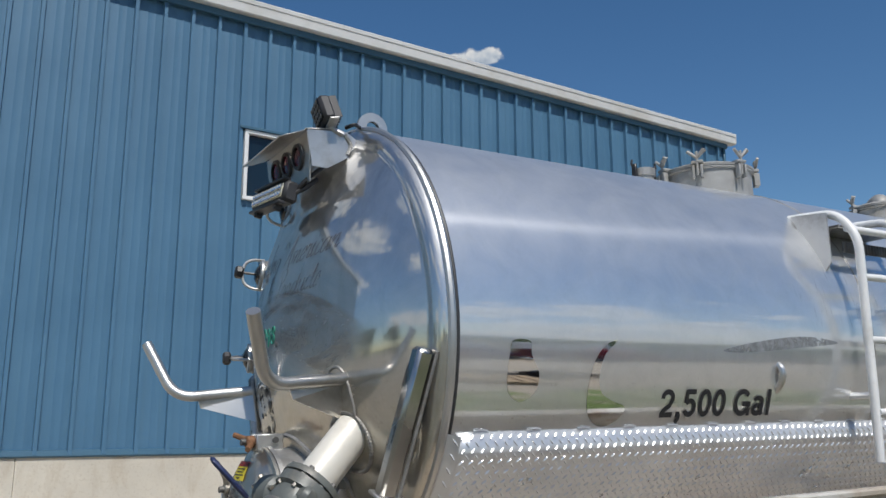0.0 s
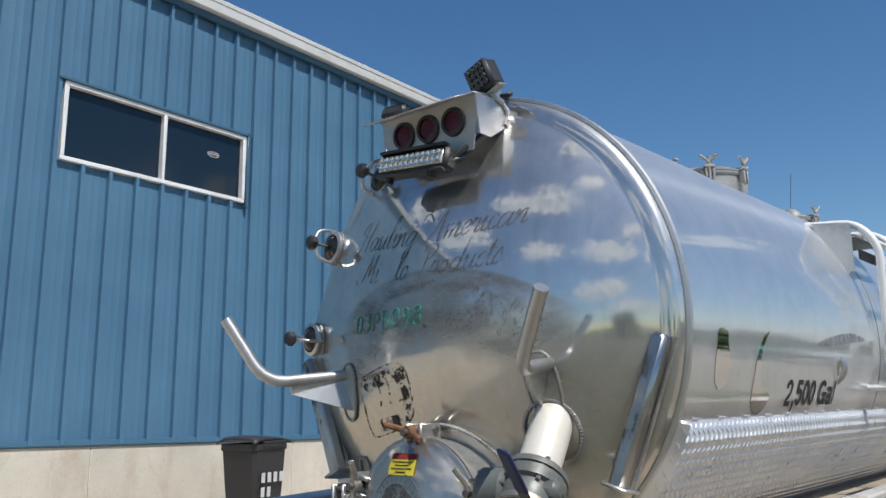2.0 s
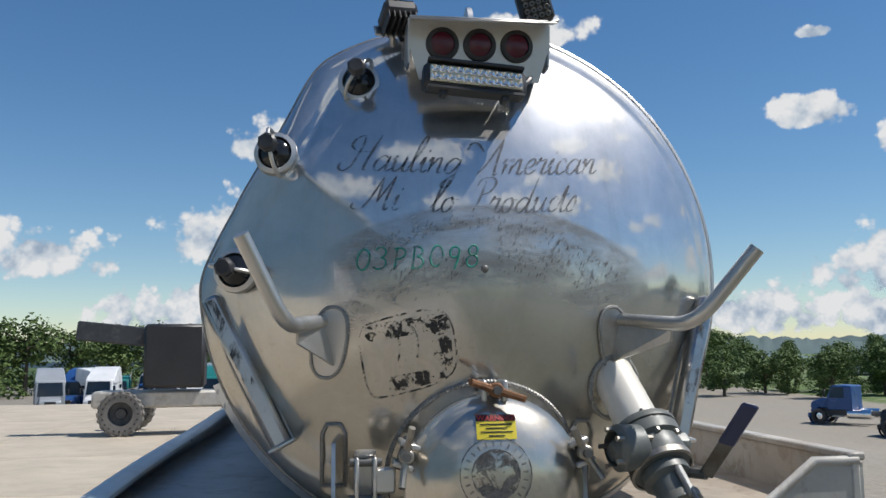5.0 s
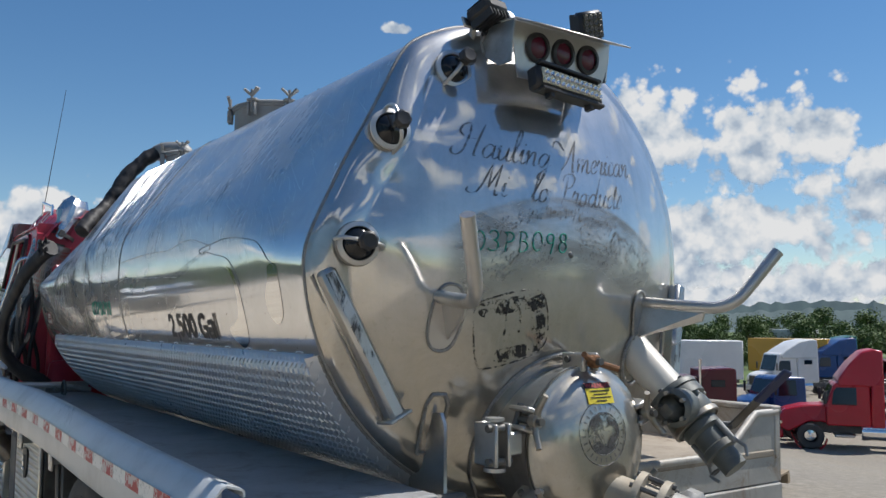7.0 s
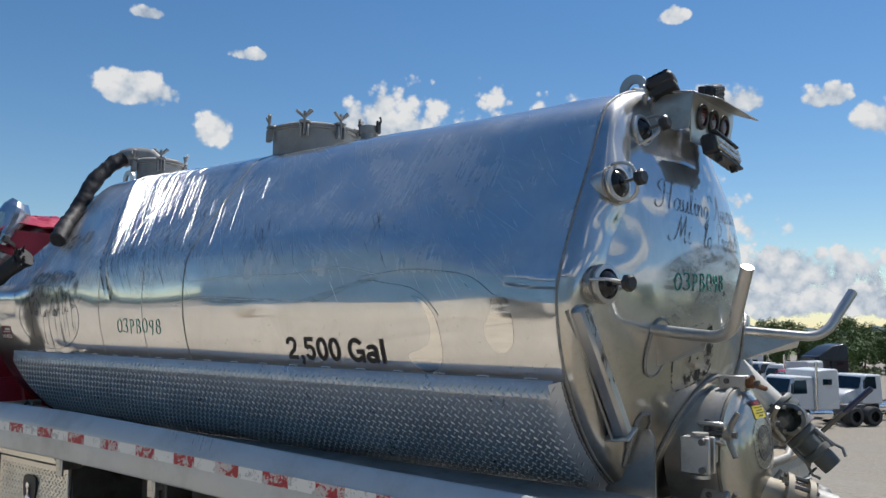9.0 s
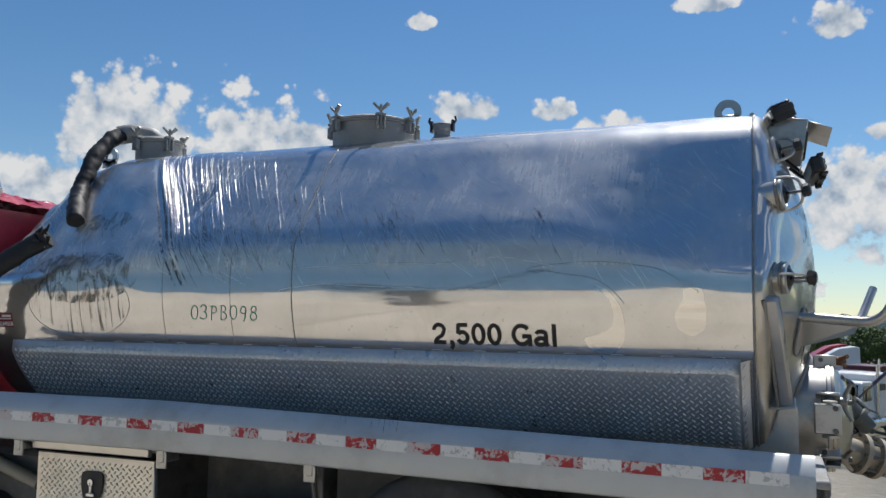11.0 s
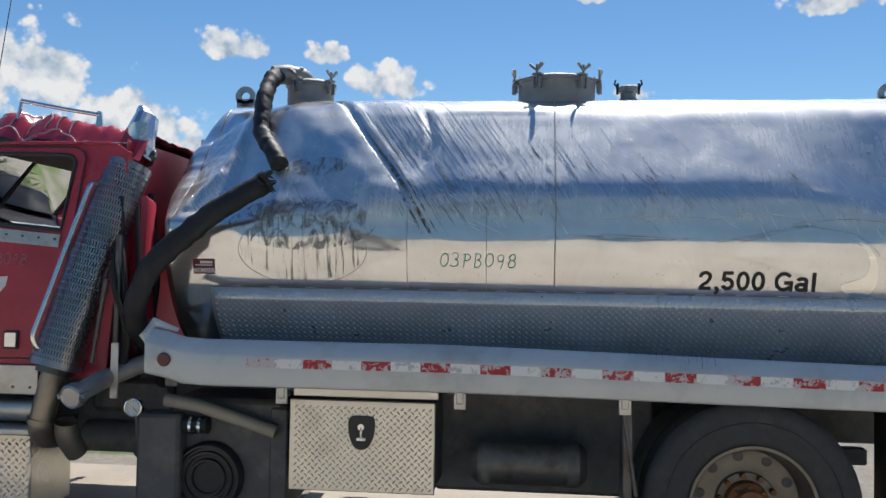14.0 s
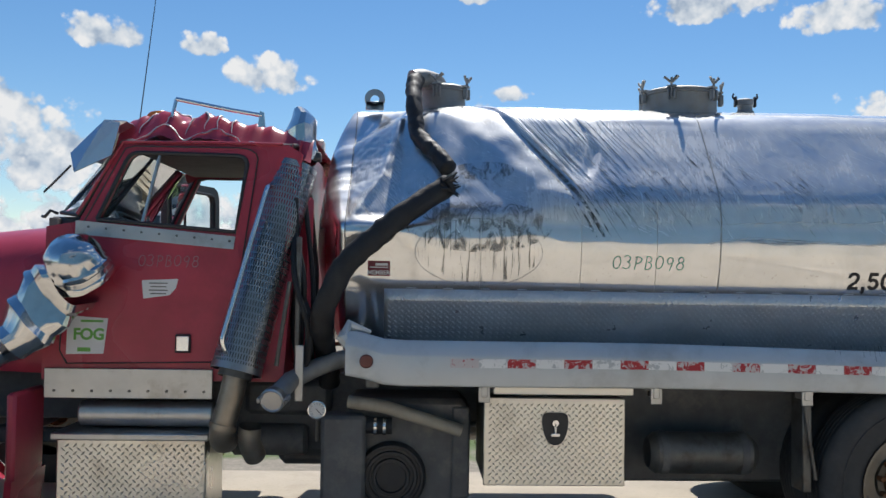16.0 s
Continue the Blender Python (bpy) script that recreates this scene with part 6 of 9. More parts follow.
for side, cx, mat in ((1, 0.0, GHOST_SHAPE), (-1, 0.0, GHOST_SHAPE)):
    fn = tank_side(0.0, 1.64, side)
    s = -1 if side > 0 else 1
    o = 0.035 if side > 0 else 0.0
    drop = blob([(s * (x - o), y) for x, y in ((0.325, 0.165), (0.392, 0.165), (0.4, 0.12), (0.432, 0.06), (0.42, 0.0), (0.365, -0.03), (0.315, 0.0), (0.305, 0.06), (0.312, 0.12))], 5)
    hook = blob([(s * (x - o), y) for x, y in ((0.775, 0.18), (0.71, 0.155), (0.66, 0.09), (0.643, 0.0), (0.655, -0.07), (0.7, -0.11), (0.75, -0.115), (0.805, -0.085), (0.82, -0.05), (0.76, -0.03), (0.705, 0.0), (0.69, 0.06), (0.715, 0.13))], 5)
    part("decal_shape", filled(drop, fn), mat, tank, "clean mirror-bright patch left by a removed decal")
    part("decal_shape", filled(hook, fn), mat, tank)
    # outlines and films of the removed wave-shaped decals, as x along the tank and height
    def wavy(pts, n=6):
        return blob([(s * x, z - 1.64) for x, z in pts], n)[:-n]
    if side < 0:
        part("decal_film", filled(blob([(x, z - 1.64) for x, z in ((2.0, 1.84), (1.75, 1.815), (1.45, 1.79), (1.3, 1.795), (1.55, 1.84), (1.8, 1.862))], 5), fn, 0.0012, 0.04), GHOST_LINE, tank, "dull film of a removed decal")
        continue
    part("swirl_line", outline_on(wavy([(2.22, 1.90), (1.95, 1.925), (1.66, 1.93), (1.45, 1.925), (1.25, 1.95), (1.08, 1.94), (0.98, 1.89)]), fn, 0.002), GHOST_PALE, tank, "pale edge of a removed decal")
    part("swirl_line", outline_on(wavy([(2.3, 1.79), (2.1, 1.83), (1.85, 1.82), (1.55, 1.81), (1.35, 1.80)]), fn, 0.0016), GHOST_PALE, tank)
    part("swirl_line", outline_on(wavy([(1.02, 1.885), (0.86, 1.92), (0.72, 1.925), (0.59, 1.913), (0.46, 1.89), (0.364, 1.83), (0.345, 1.79)]), fn, 0.0016), GHOST_LINE, tank)
    part("swirl_line", outline_on(wavy([(0.98, 1.88), (0.85, 1.869), (0.74, 1.85), (0.66, 1.80), (0.63, 1.74)]), fn, 0.0016), GHOST_LINE, tank)
    part("decal_film", filled(blob([(s * x, z - 1.64) for x, z in ((2.18, 1.825), (2.0, 1.84), (1.8, 1.828), (1.55, 1.818), (1.7, 1.805), (1.95, 1.80))], 5), fn, 0.0012, 0.04), GHOST_FILM, tank, "dull film of a removed decal")
    part("decal_film", filled(blob([(s * x, z - 1.64) for x, z in ((1.42, 1.80), (1.2, 1.85), (1.0, 1.893), (0.93, 1.888), (1.1, 1.85), (1.28, 1.80))], 5), fn, 0.0012, 0.04), GHOST_FILM, tank)

fn = tank_side(4.19, 1.63, 1)
stick = part("member_sticker", filled([(-0.062, -0.042), (0.062, -0.042), (0.062, 0.042), (-0.062, 0.042)], fn), MAROON, tank, "maroon rectangular sticker")
part("lettering", laid(lettering("MEMBER", 0.034, 0, 1.0, 0.0008, 8), lambda u, v: fn(u, v - 0.022, 0.0024)), WHITE, stick)
part("label_bar", filled([(-0.05, 0.004), (0.05, 0.004), (0.05, 0.01), (-0.05, 0.01)], fn, 0.0024), WHITE, stick)
part("label_bar", filled([(-0.02, 0.016), (0.05, 0.016), (0.05, 0.03), (-0.02, 0.03)], fn, 0.0024), WHITE, stick)

# scuffs and drips where the tank dragged
disc = blob([(0.36 * math.cos(radians(a)), 0.2 * math.sin(radians(a))) for a in range(0, 360, 30)], 4)
fn = tank_side(3.63, 1.75, 1)
part("drip_stains", filled([(x, y * 0.9 - 0.01) for x, y in disc], fn, 0.0012, 0.03), RUN, tank, "dark oily runs")
part("scuff_patch", filled([(x * 1.15, y * 0.75 + 0.13) for x, y in disc], fn, 0.0016, 0.03), SCUFF, tank, "dark road scuff")
part("scuff_arc", filled([(x * 0.5, y * 0.35) for x, y in disc], tank_side(3.6, 2.25, 1), 0.0012, 0.03), SCUFF, tank)
part("pale_disc", outline_on([(x * 1.0, y * 0.95 - 0.02) for x, y in disc], fn, 0.0016, True), GHOST_LINE, tank)

# ---- tread-plate skirts ----
for side in (1, -1):
    def skirt(u, v, lift=0.0, side=side):
        th = -23.5 - v / R * 57.3
        return on_tank(u, th if side > 0 else 180 - th, 0.004 + 0.03 * min(1.0, max(0.0, v) / 0.055) + lift)
    sk = part("tread_skirt", Geo().sheet(lambda u, v: skirt(u, v), lin(0.14, 4.16, 60), [0.0, 0.053, 0.057] + lin(0.08, 0.62, 18)), TREAD, truck, "tread-plate skirt along the tank")
    m = sk.modifiers.new("thickness", 'SOLIDIFY')
    m.thickness, m.offset = 0.004, -1
    part("tread_pattern", tread(skirt, 0.15, 4.15, 0.004, 0.6, 0.026, 0.024, 0.0065, 0.0044), TREAD, sk, kind="stuff", smooth=0)
    for k in range(19):
        u = 0.2 + k * 0.21
        part("stitch_weld", Geo().tube([skirt(u, -0.006, 0.002), skirt(u + 0.025, -0.008, 0.001), skirt(u + 0.055, -0.006, 0.001)], 0.0022, 6), TREAD, sk)
    def flange(u, v, lift=0.0, side=side):
        th = -23.5 - v / R * 57.3
        return on_tank(0.14 - 0.75 * u, th if side > 0 else 180 - th, 0.036 - 0.6 * u + lift)
    fl = part("end_flange", Geo().sheet(lambda u, v: flange(u, v), [0.0, 0.026, 0.052], lin(0.0, 0.62, 24)), TREAD, sk, "narrow tread-plate rim welded to the tank")
    part("rim_pattern", tread(flange, 0.004, 0.05, 0.01, 0.61, 0.034, 0.03, 0.0085, 0.004), TREAD, fl, kind="stuff", smooth=0)
    part("rim_weld", Geo().tube([flange(0.054 + 0.002 * math.sin(k * 2.4), 0.62 * k / 60, 0.002) for k in range(61)], [0.004 + 0.0012 * (k % 2) for k in range(61)], 6), WELD, fl)

# ---- decks ----
def bent_front(p):
    """The left rail sinks towards the rear; its front end is folded up and in."""
    q = smooth01(4.0, 4.36, p.x)
    drop = max(0.0, 2.8 - p.x) * (0.012 + 0.01 * smooth01(1.1, 1.22, p.z))
    return Vector((p.x - 0.03 * q * q, p.y + (0.03 * math.sin(p.x * 2.1)) * 0.3 - 0.015 * q, p.z + 0.05 * q * q - drop))


left_deck = part("left_deck", Geo().box((2.08, 0.83, 1.095), (4.5, 0.68, 0.03)), DECK_DARK, truck, "dark scuffed deck plate")
prof = [(1.083, 1.222), (1.084, 1.234), (1.089, 1.239), (1.129, 1.25), (1.138, 1.247), (1.186, 1.183), (1.19, 1.175), (1.19, 1.045), (1.186, 1.034), (1.18, 1.03), (1.13, 1.03)]
rail = part("left_rail", Geo().extrude(prof, -0.12, 4.37, 0.006, 40, bent_front), ALU_RAIL, truck, "pale metal side rail with worn tape")
# the rail end is hollow; this dark sheet stands for the shade inside
part("end_cap", Geo().add([bent_front(Vector((-0.1, y, z))) for y, z in ((1.135, 1.04), (1.182, 1.04), (1.182, 1.172), (1.134, 1.236), (1.135, 1.15))], [(0, 1, 2, 3, 4)]), DECK_DARK, rail, "dark sheet standing for the shade in the hollow rail end")
n = 0
for k in range(29):
    x1 = 3.80 - k * 0.1475
    x0 = x1 - 0.146
    if x0 < -0.1:
        break
    red = k % 2 == 0
    z = lambda x: bent_front(Vector((x, 1.19, 1.13))).z
    y = lambda x: bent_front(Vector((x, 1.196, 1.13))).y
    g = Geo()
    for j in range(4):
        xa, xb = x0 + (x1 - x0) * j / 4, x0 + (x1 - x0) * (j + 1) / 4
        g.add([(xa, y(xa) + 0.0012, z(xa) - 0.006), (xb, y(xb) + 0.0012, z(xb) - 0.006), (xb, y(xb) + 0.0012, z(xb) + 0.04), (xa, y(xa) + 0.0012, z(xa) + 0.04)], [(0, 1, 2, 3)])
    part("reflective_tape", g, (TAPE_SHRED if k == 0 else TAPE_RED) if red else TAPE_WHITE, rail, "worn red tape" if red else "worn white tape", smooth=0)
g = Geo().tube([(4.28, 1.14, 1.17), (4.36, 1.13, 1.27), (4.33, 1.1, 1.33), (4.22, 1.05, 1.29)], [0.03, 0.034, 0.03, 0.012], 8)
part("crumpled_corner", g, ALU_RAIL, rail, "folded torn corner of the rail")
part("marker_lamp", Geo().lathe([(0, 0.012), (0.03, 0.01), (0.036, 0.0)], Matrix.Translation((4.231, 1.196, 1.15)) @ pose(0, 0, 0, -90), 20), DARKRED, rail, "round dull red marker lamp")
part("front_tie", Geo().box((4.3, 0.8, 1.14), (0.05, 0.6, 0.08)).tube([(4.25, 1.1, 1.18), (4.22, 0.7, 1.16), (4.2, 0.5, 1.12)], 0.02, 8), ALU, left_deck)
ringg = Geo().tube([(4.0 + 0.055 * math.cos(a), 0.72, 1.15 + 0.055 * math.sin(a)) for a in lin(0, 6.283, 20)], 0.008, 8)
part("lashing_ring", ringg, STEEL, left_deck)
part("rear_lip", Geo().box((-0.155, 0.76, 1.075), (0.03, 0.76, 0.06), ch=0.01), CHASSIS, left_deck)

right_deck = part("right_deck", Geo().box((2.2, -0.82, 1.1), (4.75, 0.7, 0.03)), DECK_TAN, truck, "dusty tan deck plate")
g = Geo().box((2.2, -1.19, 1.175), (4.75, 0.03, 0.2), ch=0.006).box((2.2, -1.195, 1.275), (4.75, 0.06, 0.025), ch=0.006)
g.box((4.56, -0.85, 1.17), (0.03, 0.7, 0.18), ch=0.006)
rrail = part("right_rail", g, RIGHT_RAIL, truck, "dusty white side rail")
g = Geo().plate([(-1.215, 0.0), (-0.34, 0.0), (-0.34, 0.12), (-0.86, 0.12), (-1.06, 0.27), (-1.215, 0.27)], 0.02, Matrix.Translation((-0.16, 0, 0.985)) @ pose(0, 0, 0, 90, 0, 90))
part("rear_end_plate", g, RIGHT_RAIL, rrail, "pale rear end plate")
part("rolled_edge", Geo().tube([(-0.165, -0.34, 1.112), (-0.165, -0.86, 1.112), (-0.165, -1.06, 1.262), (-0.165, -1.2, 1.262)], 0.016, 10), RIGHT_RAIL, rrail)
g = Geo().box((-0.15, -0.78, 0.8), (0.05, 0.88, 0.36), ch=0.008)
lamp_panel = part("lamp_panel", g, RIGHT_RAIL, truck, "pale panel with round tail lamps")
for y in (-0.62, -0.8, -0.98):
    part("tail_lamp", Geo().lathe([(0, 0.02), (0.05, 0.017), (0.06, 0.0)], Matrix.Translation((-0.175, y, 0.86)) @ pose(0, 0, 0, 0, -90), 22), RED_LENS, lamp_panel)
    part("lamp_grommet", Geo().lathe([(0.06, 0.0), (0.064, 0.012), (0.074, 0.01), (0.076, 0.0)], Matrix.Translation((-0.175, y, 0.86)) @ pose(0, 0, 0, 0, -90), 22), BLACK, lamp_panel)
rng = random.Random(4)
g = Geo()
for k in range(9):
    g.plate([(-0.09, -0.05), (0.1, -0.06), (0.07, 0.05), (-0.06, 0.07)], 0.006, Matrix.Translation((3.9 + rng.uniform(-0.12, 0.12), -0.72 + rng.uniform(-0.1, 0.1), 1.17 + rng.uniform(0, 0.1))) @ pose(0, 0, 0, rng.uniform(-70, 70), rng.uniform(-70, 70), rng.uniform(0, 360)))
tagged(part("torn_trim", g, WHITE, right_deck), "crumpled white trim scrap")
part("drain_slot", Geo().box((2.0, -0.74, 1.118), (0.3, 0.1, 0.004), ch=0.001), CHASSIS, right_deck)


# ---- rear head fittings ----
def weld_loop(pts, r=0.007, lumps=0.0016):
    """A rippled weld bead along a closed line."""
    P = [Vector(p) for p in pts]
    out, rs = [], []
    for a, b in zip(P, P[1:] + P[:1]):
        n = max(1, int((b - a).length / 0.005))
        for i in range(n):
            out.append(a + (b - a) * i / n)
            rs.append(0.8 * r + 0.6 * lumps * (1 if len(out) % 2 else -1))
    return Geo().tube(out + out[:1], rs + rs[:1], 6, caps=False)


def oval(cy, cz, ry, rz, n=40, tilt=0.0):
    c, s = math.cos(radians(tilt)), math.sin(radians(tilt))
    out = []
    for i in range(n):
        a = 2 * math.pi * i / n
        u = ry * math.copysign(abs(math.cos(a)) ** 0.8, math.cos(a))
        v = rz * math.copysign(abs(math.sin(a)) ** 0.8, math.sin(a))
        out.append((cy + u * c - v * s, cz + u * s + v * c))
    return out


for side, tip in ((1, (-0.509, 0.64, 1.903)), (-1, (-0.501, -0.737, 1.878))):
    hook = group_part("hose_hook", "bent aluminium pipe hook welded to the head")
    root = on_head(side * 0.46 - 0.02, 1.70, -0.01)
    bend = Vector((-0.41, side * 0.56 - 0.03, 1.672))
    part("bar", Geo().tube(bent([root, bend, Vector(tip)], 0.085, 9), 0.0215, 14), ALU, hook)
    pad = oval(side * 0.44 - 0.02, 1.635, 0.05, 0.105, tilt=side * 8)
    fn = lambda u, v, lift: on_head(u, v, lift)
    part("pad", filled(pad, fn, 0.006, 0.03), ALU, hook)
    part("weld_bead", weld_loop([on_head(y, z, 0.006) for y, z in pad]), WELD, hook)
    a, b = on_head(side * 0.455 - 0.02, 1.685, 0), on_head(side * 0.425 - 0.02, 1.565, 0)
    end = bend * 0.72 + root * 0.28
    verts = []
    for dy in (-0.004, 0.004):
        verts += [a + Vector((0, dy, 0)), end + Vector((0, dy, -0.018)), end + Vector((0.012, dy, -0.05)), b + Vector((0, dy, 0))]
    part("gusset", Geo().add(verts, [(0, 1, 2, 3), (7, 6, 5, 4), (0, 4, 5, 1), (1, 5, 6, 2), (2, 6, 7, 3), (3, 7, 4, 0)]), ALU, hook, smooth=0)

for side in (1, -1):
    g = Geo()
    top, bot = Vector((0.035, side * 0.80 - 0.015, 1.775)), Vector((-0.015 if side > 0 else -0.035, 0.555 if side > 0 else -0.675, 1.325))
    ax = (bot - top)
    L = ax.length
    zax = ax.normalized()
    out = Vector((-1, 0.0, 0)) - zax * Vector((-1, 0, 0)).dot(zax)
    out.normalize()
    yax = zax.cross(out)
    M = Matrix.Translation((top + bot) / 2 + out * 0.016) @ Matrix((out, yax, zax)).transposed().to_4x4()
    g.box((0, 0, 0), (0.06, 0.055, L), M, 0.012)
    bar = part("guard_bar", g, ALU if side > 0 else POLISHED, truck, "scuffed rectangular aluminium guard bar")
    part("foot", Geo().box((-0.01, 0, L / 2 - 0.003), (0.1, 0.085, 0.012), M, 0.004), ALU, bar)
    part("rub_mark", Geo().box((0.031, 0.004, -0.05), (0.003, 0.03, L * 0.75), M, 0.001), RUB, bar, "dark rub marks")
    part("weld_bead", Geo().tube([M @ Vector((-0.03, s, z)) for s, z in ((0.034, L / 2), (0.034, -L / 2), (-0.034, -L / 2), (-0.034, L / 2))], 0.006, 6), WELD, bar)

# sight glasses
for gx, y, z, turn in ((0.012, 0.330, 2.465, 55), (-0.012, 0.587, 2.222, 100), (-0.022, 0.700, 1.856, 170)):
    sg = group_part("sight_glass", "round sight glass with a wire bail and black knob")
    c = Vector((gx, y, z))
    nrm = Vector((-1.0, 0.30 * (y - Y0), 0.30 * (z - Z0))).normalized()
    M = Matrix.Translation(c) @ nrm.to_track_quat("Z", "Y").to_matrix().to_4x4()
    part("collar", Geo().lathe([(0.058, -0.09), (0.062, 0.012), (0.067, 0.018), (0.067, 0.028), (0.053, 0.032), (0.05, 0.01)], M, 36), ALU, sg)
    part("glass", Geo().lathe([(0, 0.052), (0.02, 0.049), (0.038, 0.04), (0.051, 0.024)], M, 32), SIGHT, sg, "dark domed glass")
    part("weld_bead", Geo().tube([M @ Vector((0.064 * math.cos(a), 0.064 * math.sin(a), 0.004)) for a in lin(0, 6.283, 40)], 0.006, 6), WELD, sg)
    b = pose(0, 0, 0, 0, 0, turn)
    bail = [M @ b @ Vector((s, 0, h)) for s, h in ((-0.072, 0.01), (-0.07, 0.06), (-0.05, 0.096), (0, 0.106), (0.05, 0.096), (0.07, 0.06), (0.072, 0.01))]
    part("bail", Geo().tube(bent(bail, 0.02, 4), 0.0065, 8), ALU, sg)
    K = M @ b @ Matrix.Translation((0, 0, 0.072))
    part("screw", Geo().lathe([(0, -0.02), (0.006, -0.02), (0.006, 0.06), (0, 0.06)], K, 10), STEEL, sg)
    part("knob", Geo().lathe([(0, 0.03), (0.022, 0.03), (0.03, 0.038), (0.03, 0.058), (0.022, 0.066), (0, 0.064)], K, 7), BLACK, sg)

# lamp bracket over the head
bracket = group_part("lamp_bracket", "folded aluminium lamp bracket with three round red lamps")
PX, PZ, PY = -0.14, 2.545, -0.04
TILT = pose(PX, PY, PZ, 0, -8, 0)
out = [(-0.22, 0.085), (0.22, 0.085), (0.225, 0.02), (0.19, -0.1), (-0.19, -0.1), (-0.225, 0.02)]
face = Geo().plate(out, 0.005, TILT @ pose(0, 0, 0, 90, 0, -90))
part("face_plate", face, ALU, bracket)
part("top_lip", Geo().box((-0.04, 0, 0.088), (0.11, 0.44, 0.005), TILT @ pose(0, 0, 0, 0, -14, 0), 0.002).box((0.06, 0, 0.096), (0.13, 0.44, 0.005), TILT, 0.002), ALU, bracket)
for s in (-1, 1):
    part("side_plate", Geo().plate([(0, -0.05), (0.0, 0.09), (0.16, 0.08), (0.22, 0.03), (0.2, 0.0), (0.06, -0.06)], 0.006, TILT @ Matrix.Translation((0.0, s * 0.222, 0)) @ pose(0, 0, 0, 90)), ALU, bracket)
    part("weld_bead", Geo().tube([TILT @ Vector((x, s * 0.226, z)) for x, z in ((0.15, 0.07), (0.17, 0.03), (0.15, -0.01))], 0.008, 6), WELD, bracket)
for y in (0.117, 0.0, -0.118):
    L = TILT @ Matrix.Translation((-0.003, y, 0.012)) @ pose(0, 0, 0, 0, -90)
    part("grommet", Geo().lathe([(0.036, 0.004), (0.038, 0.012), (0.05, 0.01), (0.053, 0.0)], L, 28), BLACK, bracket, "black rubber grommet")
    part("tail_lamp", Geo().lathe([(0, 0.007), (0.02, 0.007), (0.037, 0.004)], L, 28), RED_LENS, bracket, "round red tail lamp")
bar = group_part("light_bar", "black bar of paired white lamps under the bracket")
LB = pose(-0.2, -0.016, 2.425, 3.4, 12, 4)
part("housing", Geo().box((0.015, 0, 0), (0.06, 0.32, 0.085), LB, 0.012).box((-0.01, 0, 0.047), (0.03, 0.3, 0.012), LB, 0.003).box((-0.01, 0, -0.047), (0.03, 0.3, 0.012), LB, 0.003), BLACK, bar)
part("lens", Geo().box((-0.018, 0, 0), (0.006, 0.285, 0.055), LB, 0.002), LED, bar, "cream reflector strip")
for i in range(12):
    for j in (-1, 1):
        part("reflector", Geo().lathe([(0.003, 0.0), (0.0105, 0.005), (0.012, 0.003)], LB @ Matrix.Translation((-0.021, -0.129 + i * 0.0235, j * 0.0135)) @ pose(0, 0, 0, 0, -90), 12), CHROME, bar)
for y in (0.1, -0.09):
    part("mount", Geo().box((0.0, y, -0.055), (0.03, 0.02, 0.03), LB, 0.003), BLACK, bar)
part("cable", Geo().tube([LB @ Vector(p) for p in ((0.03, -0.15, 0), (0.06, -0.17, 0.03), (0.1, -0.16, 0.08))], 0.01, 8), BLACK, bar)
for (x, y, z), (rx, ry, rz), lab in (((-0.085, -0.235, 2.715), (-17, -12, -4), "square black work lamp tilted up"), ((-0.03, 0.21, 2.695), (8, 68, -160), "square black work lamp knocked sideways")):
    wl = group_part("work_lamp", lab)
    M = pose(x, y, z, rx, ry, rz)
    part("housing", Geo().box((0.01, 0, 0), (0.05, 0.11, 0.11), M, 0.012), BLACK, wl)
    for k in range(6):
        part("cooling_fin", Geo().box((0.045, -0.045 + k * 0.018, 0), (0.03, 0.004, 0.1), M, 0.001), BLACK, wl)
    part("lens", Geo().box((-0.017, 0, 0), (0.004, 0.092, 0.092), M, 0.002), SIGHT, wl)
    for i in range(4):
        for j in range(4):
            part("reflector", Geo().lathe([(0.003, 0.0), (0.008, 0.004), (0.01, 0.002)], M @ Matrix.Translation((-0.019, -0.032 + i * 0.0215, -0.032 + j * 0.0215)) @ pose(0, 0, 0, 0, -90), 10), STEEL, wl)
    part("bracket", Geo().tube([M @ Vector(p) for p in ((0.02, 0.0, -0.055), (0.03, 0, -0.08), (0.06, 0, -0.1))], 0.012, 8).box((0.02, 0, -0.062), (0.04, 0.13, 0.01), M, 0.003), ALU, wl)
part("cable", Geo().tube(bent([(0.01, -0.25, 2.67), (0.03, -0.29, 2.675), (0.1, -0.2, 2.695), (0.06, -0.05, 2.69), (0.02, 0.12, 2.65), (0.0, 0.2, 2.62)], 0.04, 5), 0.008, 8), BLACK, bracket)
part("cable", Geo().tube(bent([(-0.16, -0.15, 2.41), (-0.13, -0.21, 2.46), (-0.06, -0.22, 2.52), (-0.02, -0.22, 2.6)], 0.04, 5), 0.009, 8), BLACK, bracket)

# lifting eye and top hatches
for x in (0.215, 4.27):
    eye = part("lifting_eye", Geo().lathe([(0.03, -0.009), (0.068, -0.009), (0.068, 0.009), (0.03, 0.009)], Matrix.Translation((x, -0.06, 2.758)) @ pose(0, 0, 0, 90), 28)
               .box((x, -0.06, 2.715), (0.12, 0.018, 0.06), ch=0.004), ALU, truck, "welded lifting eye")


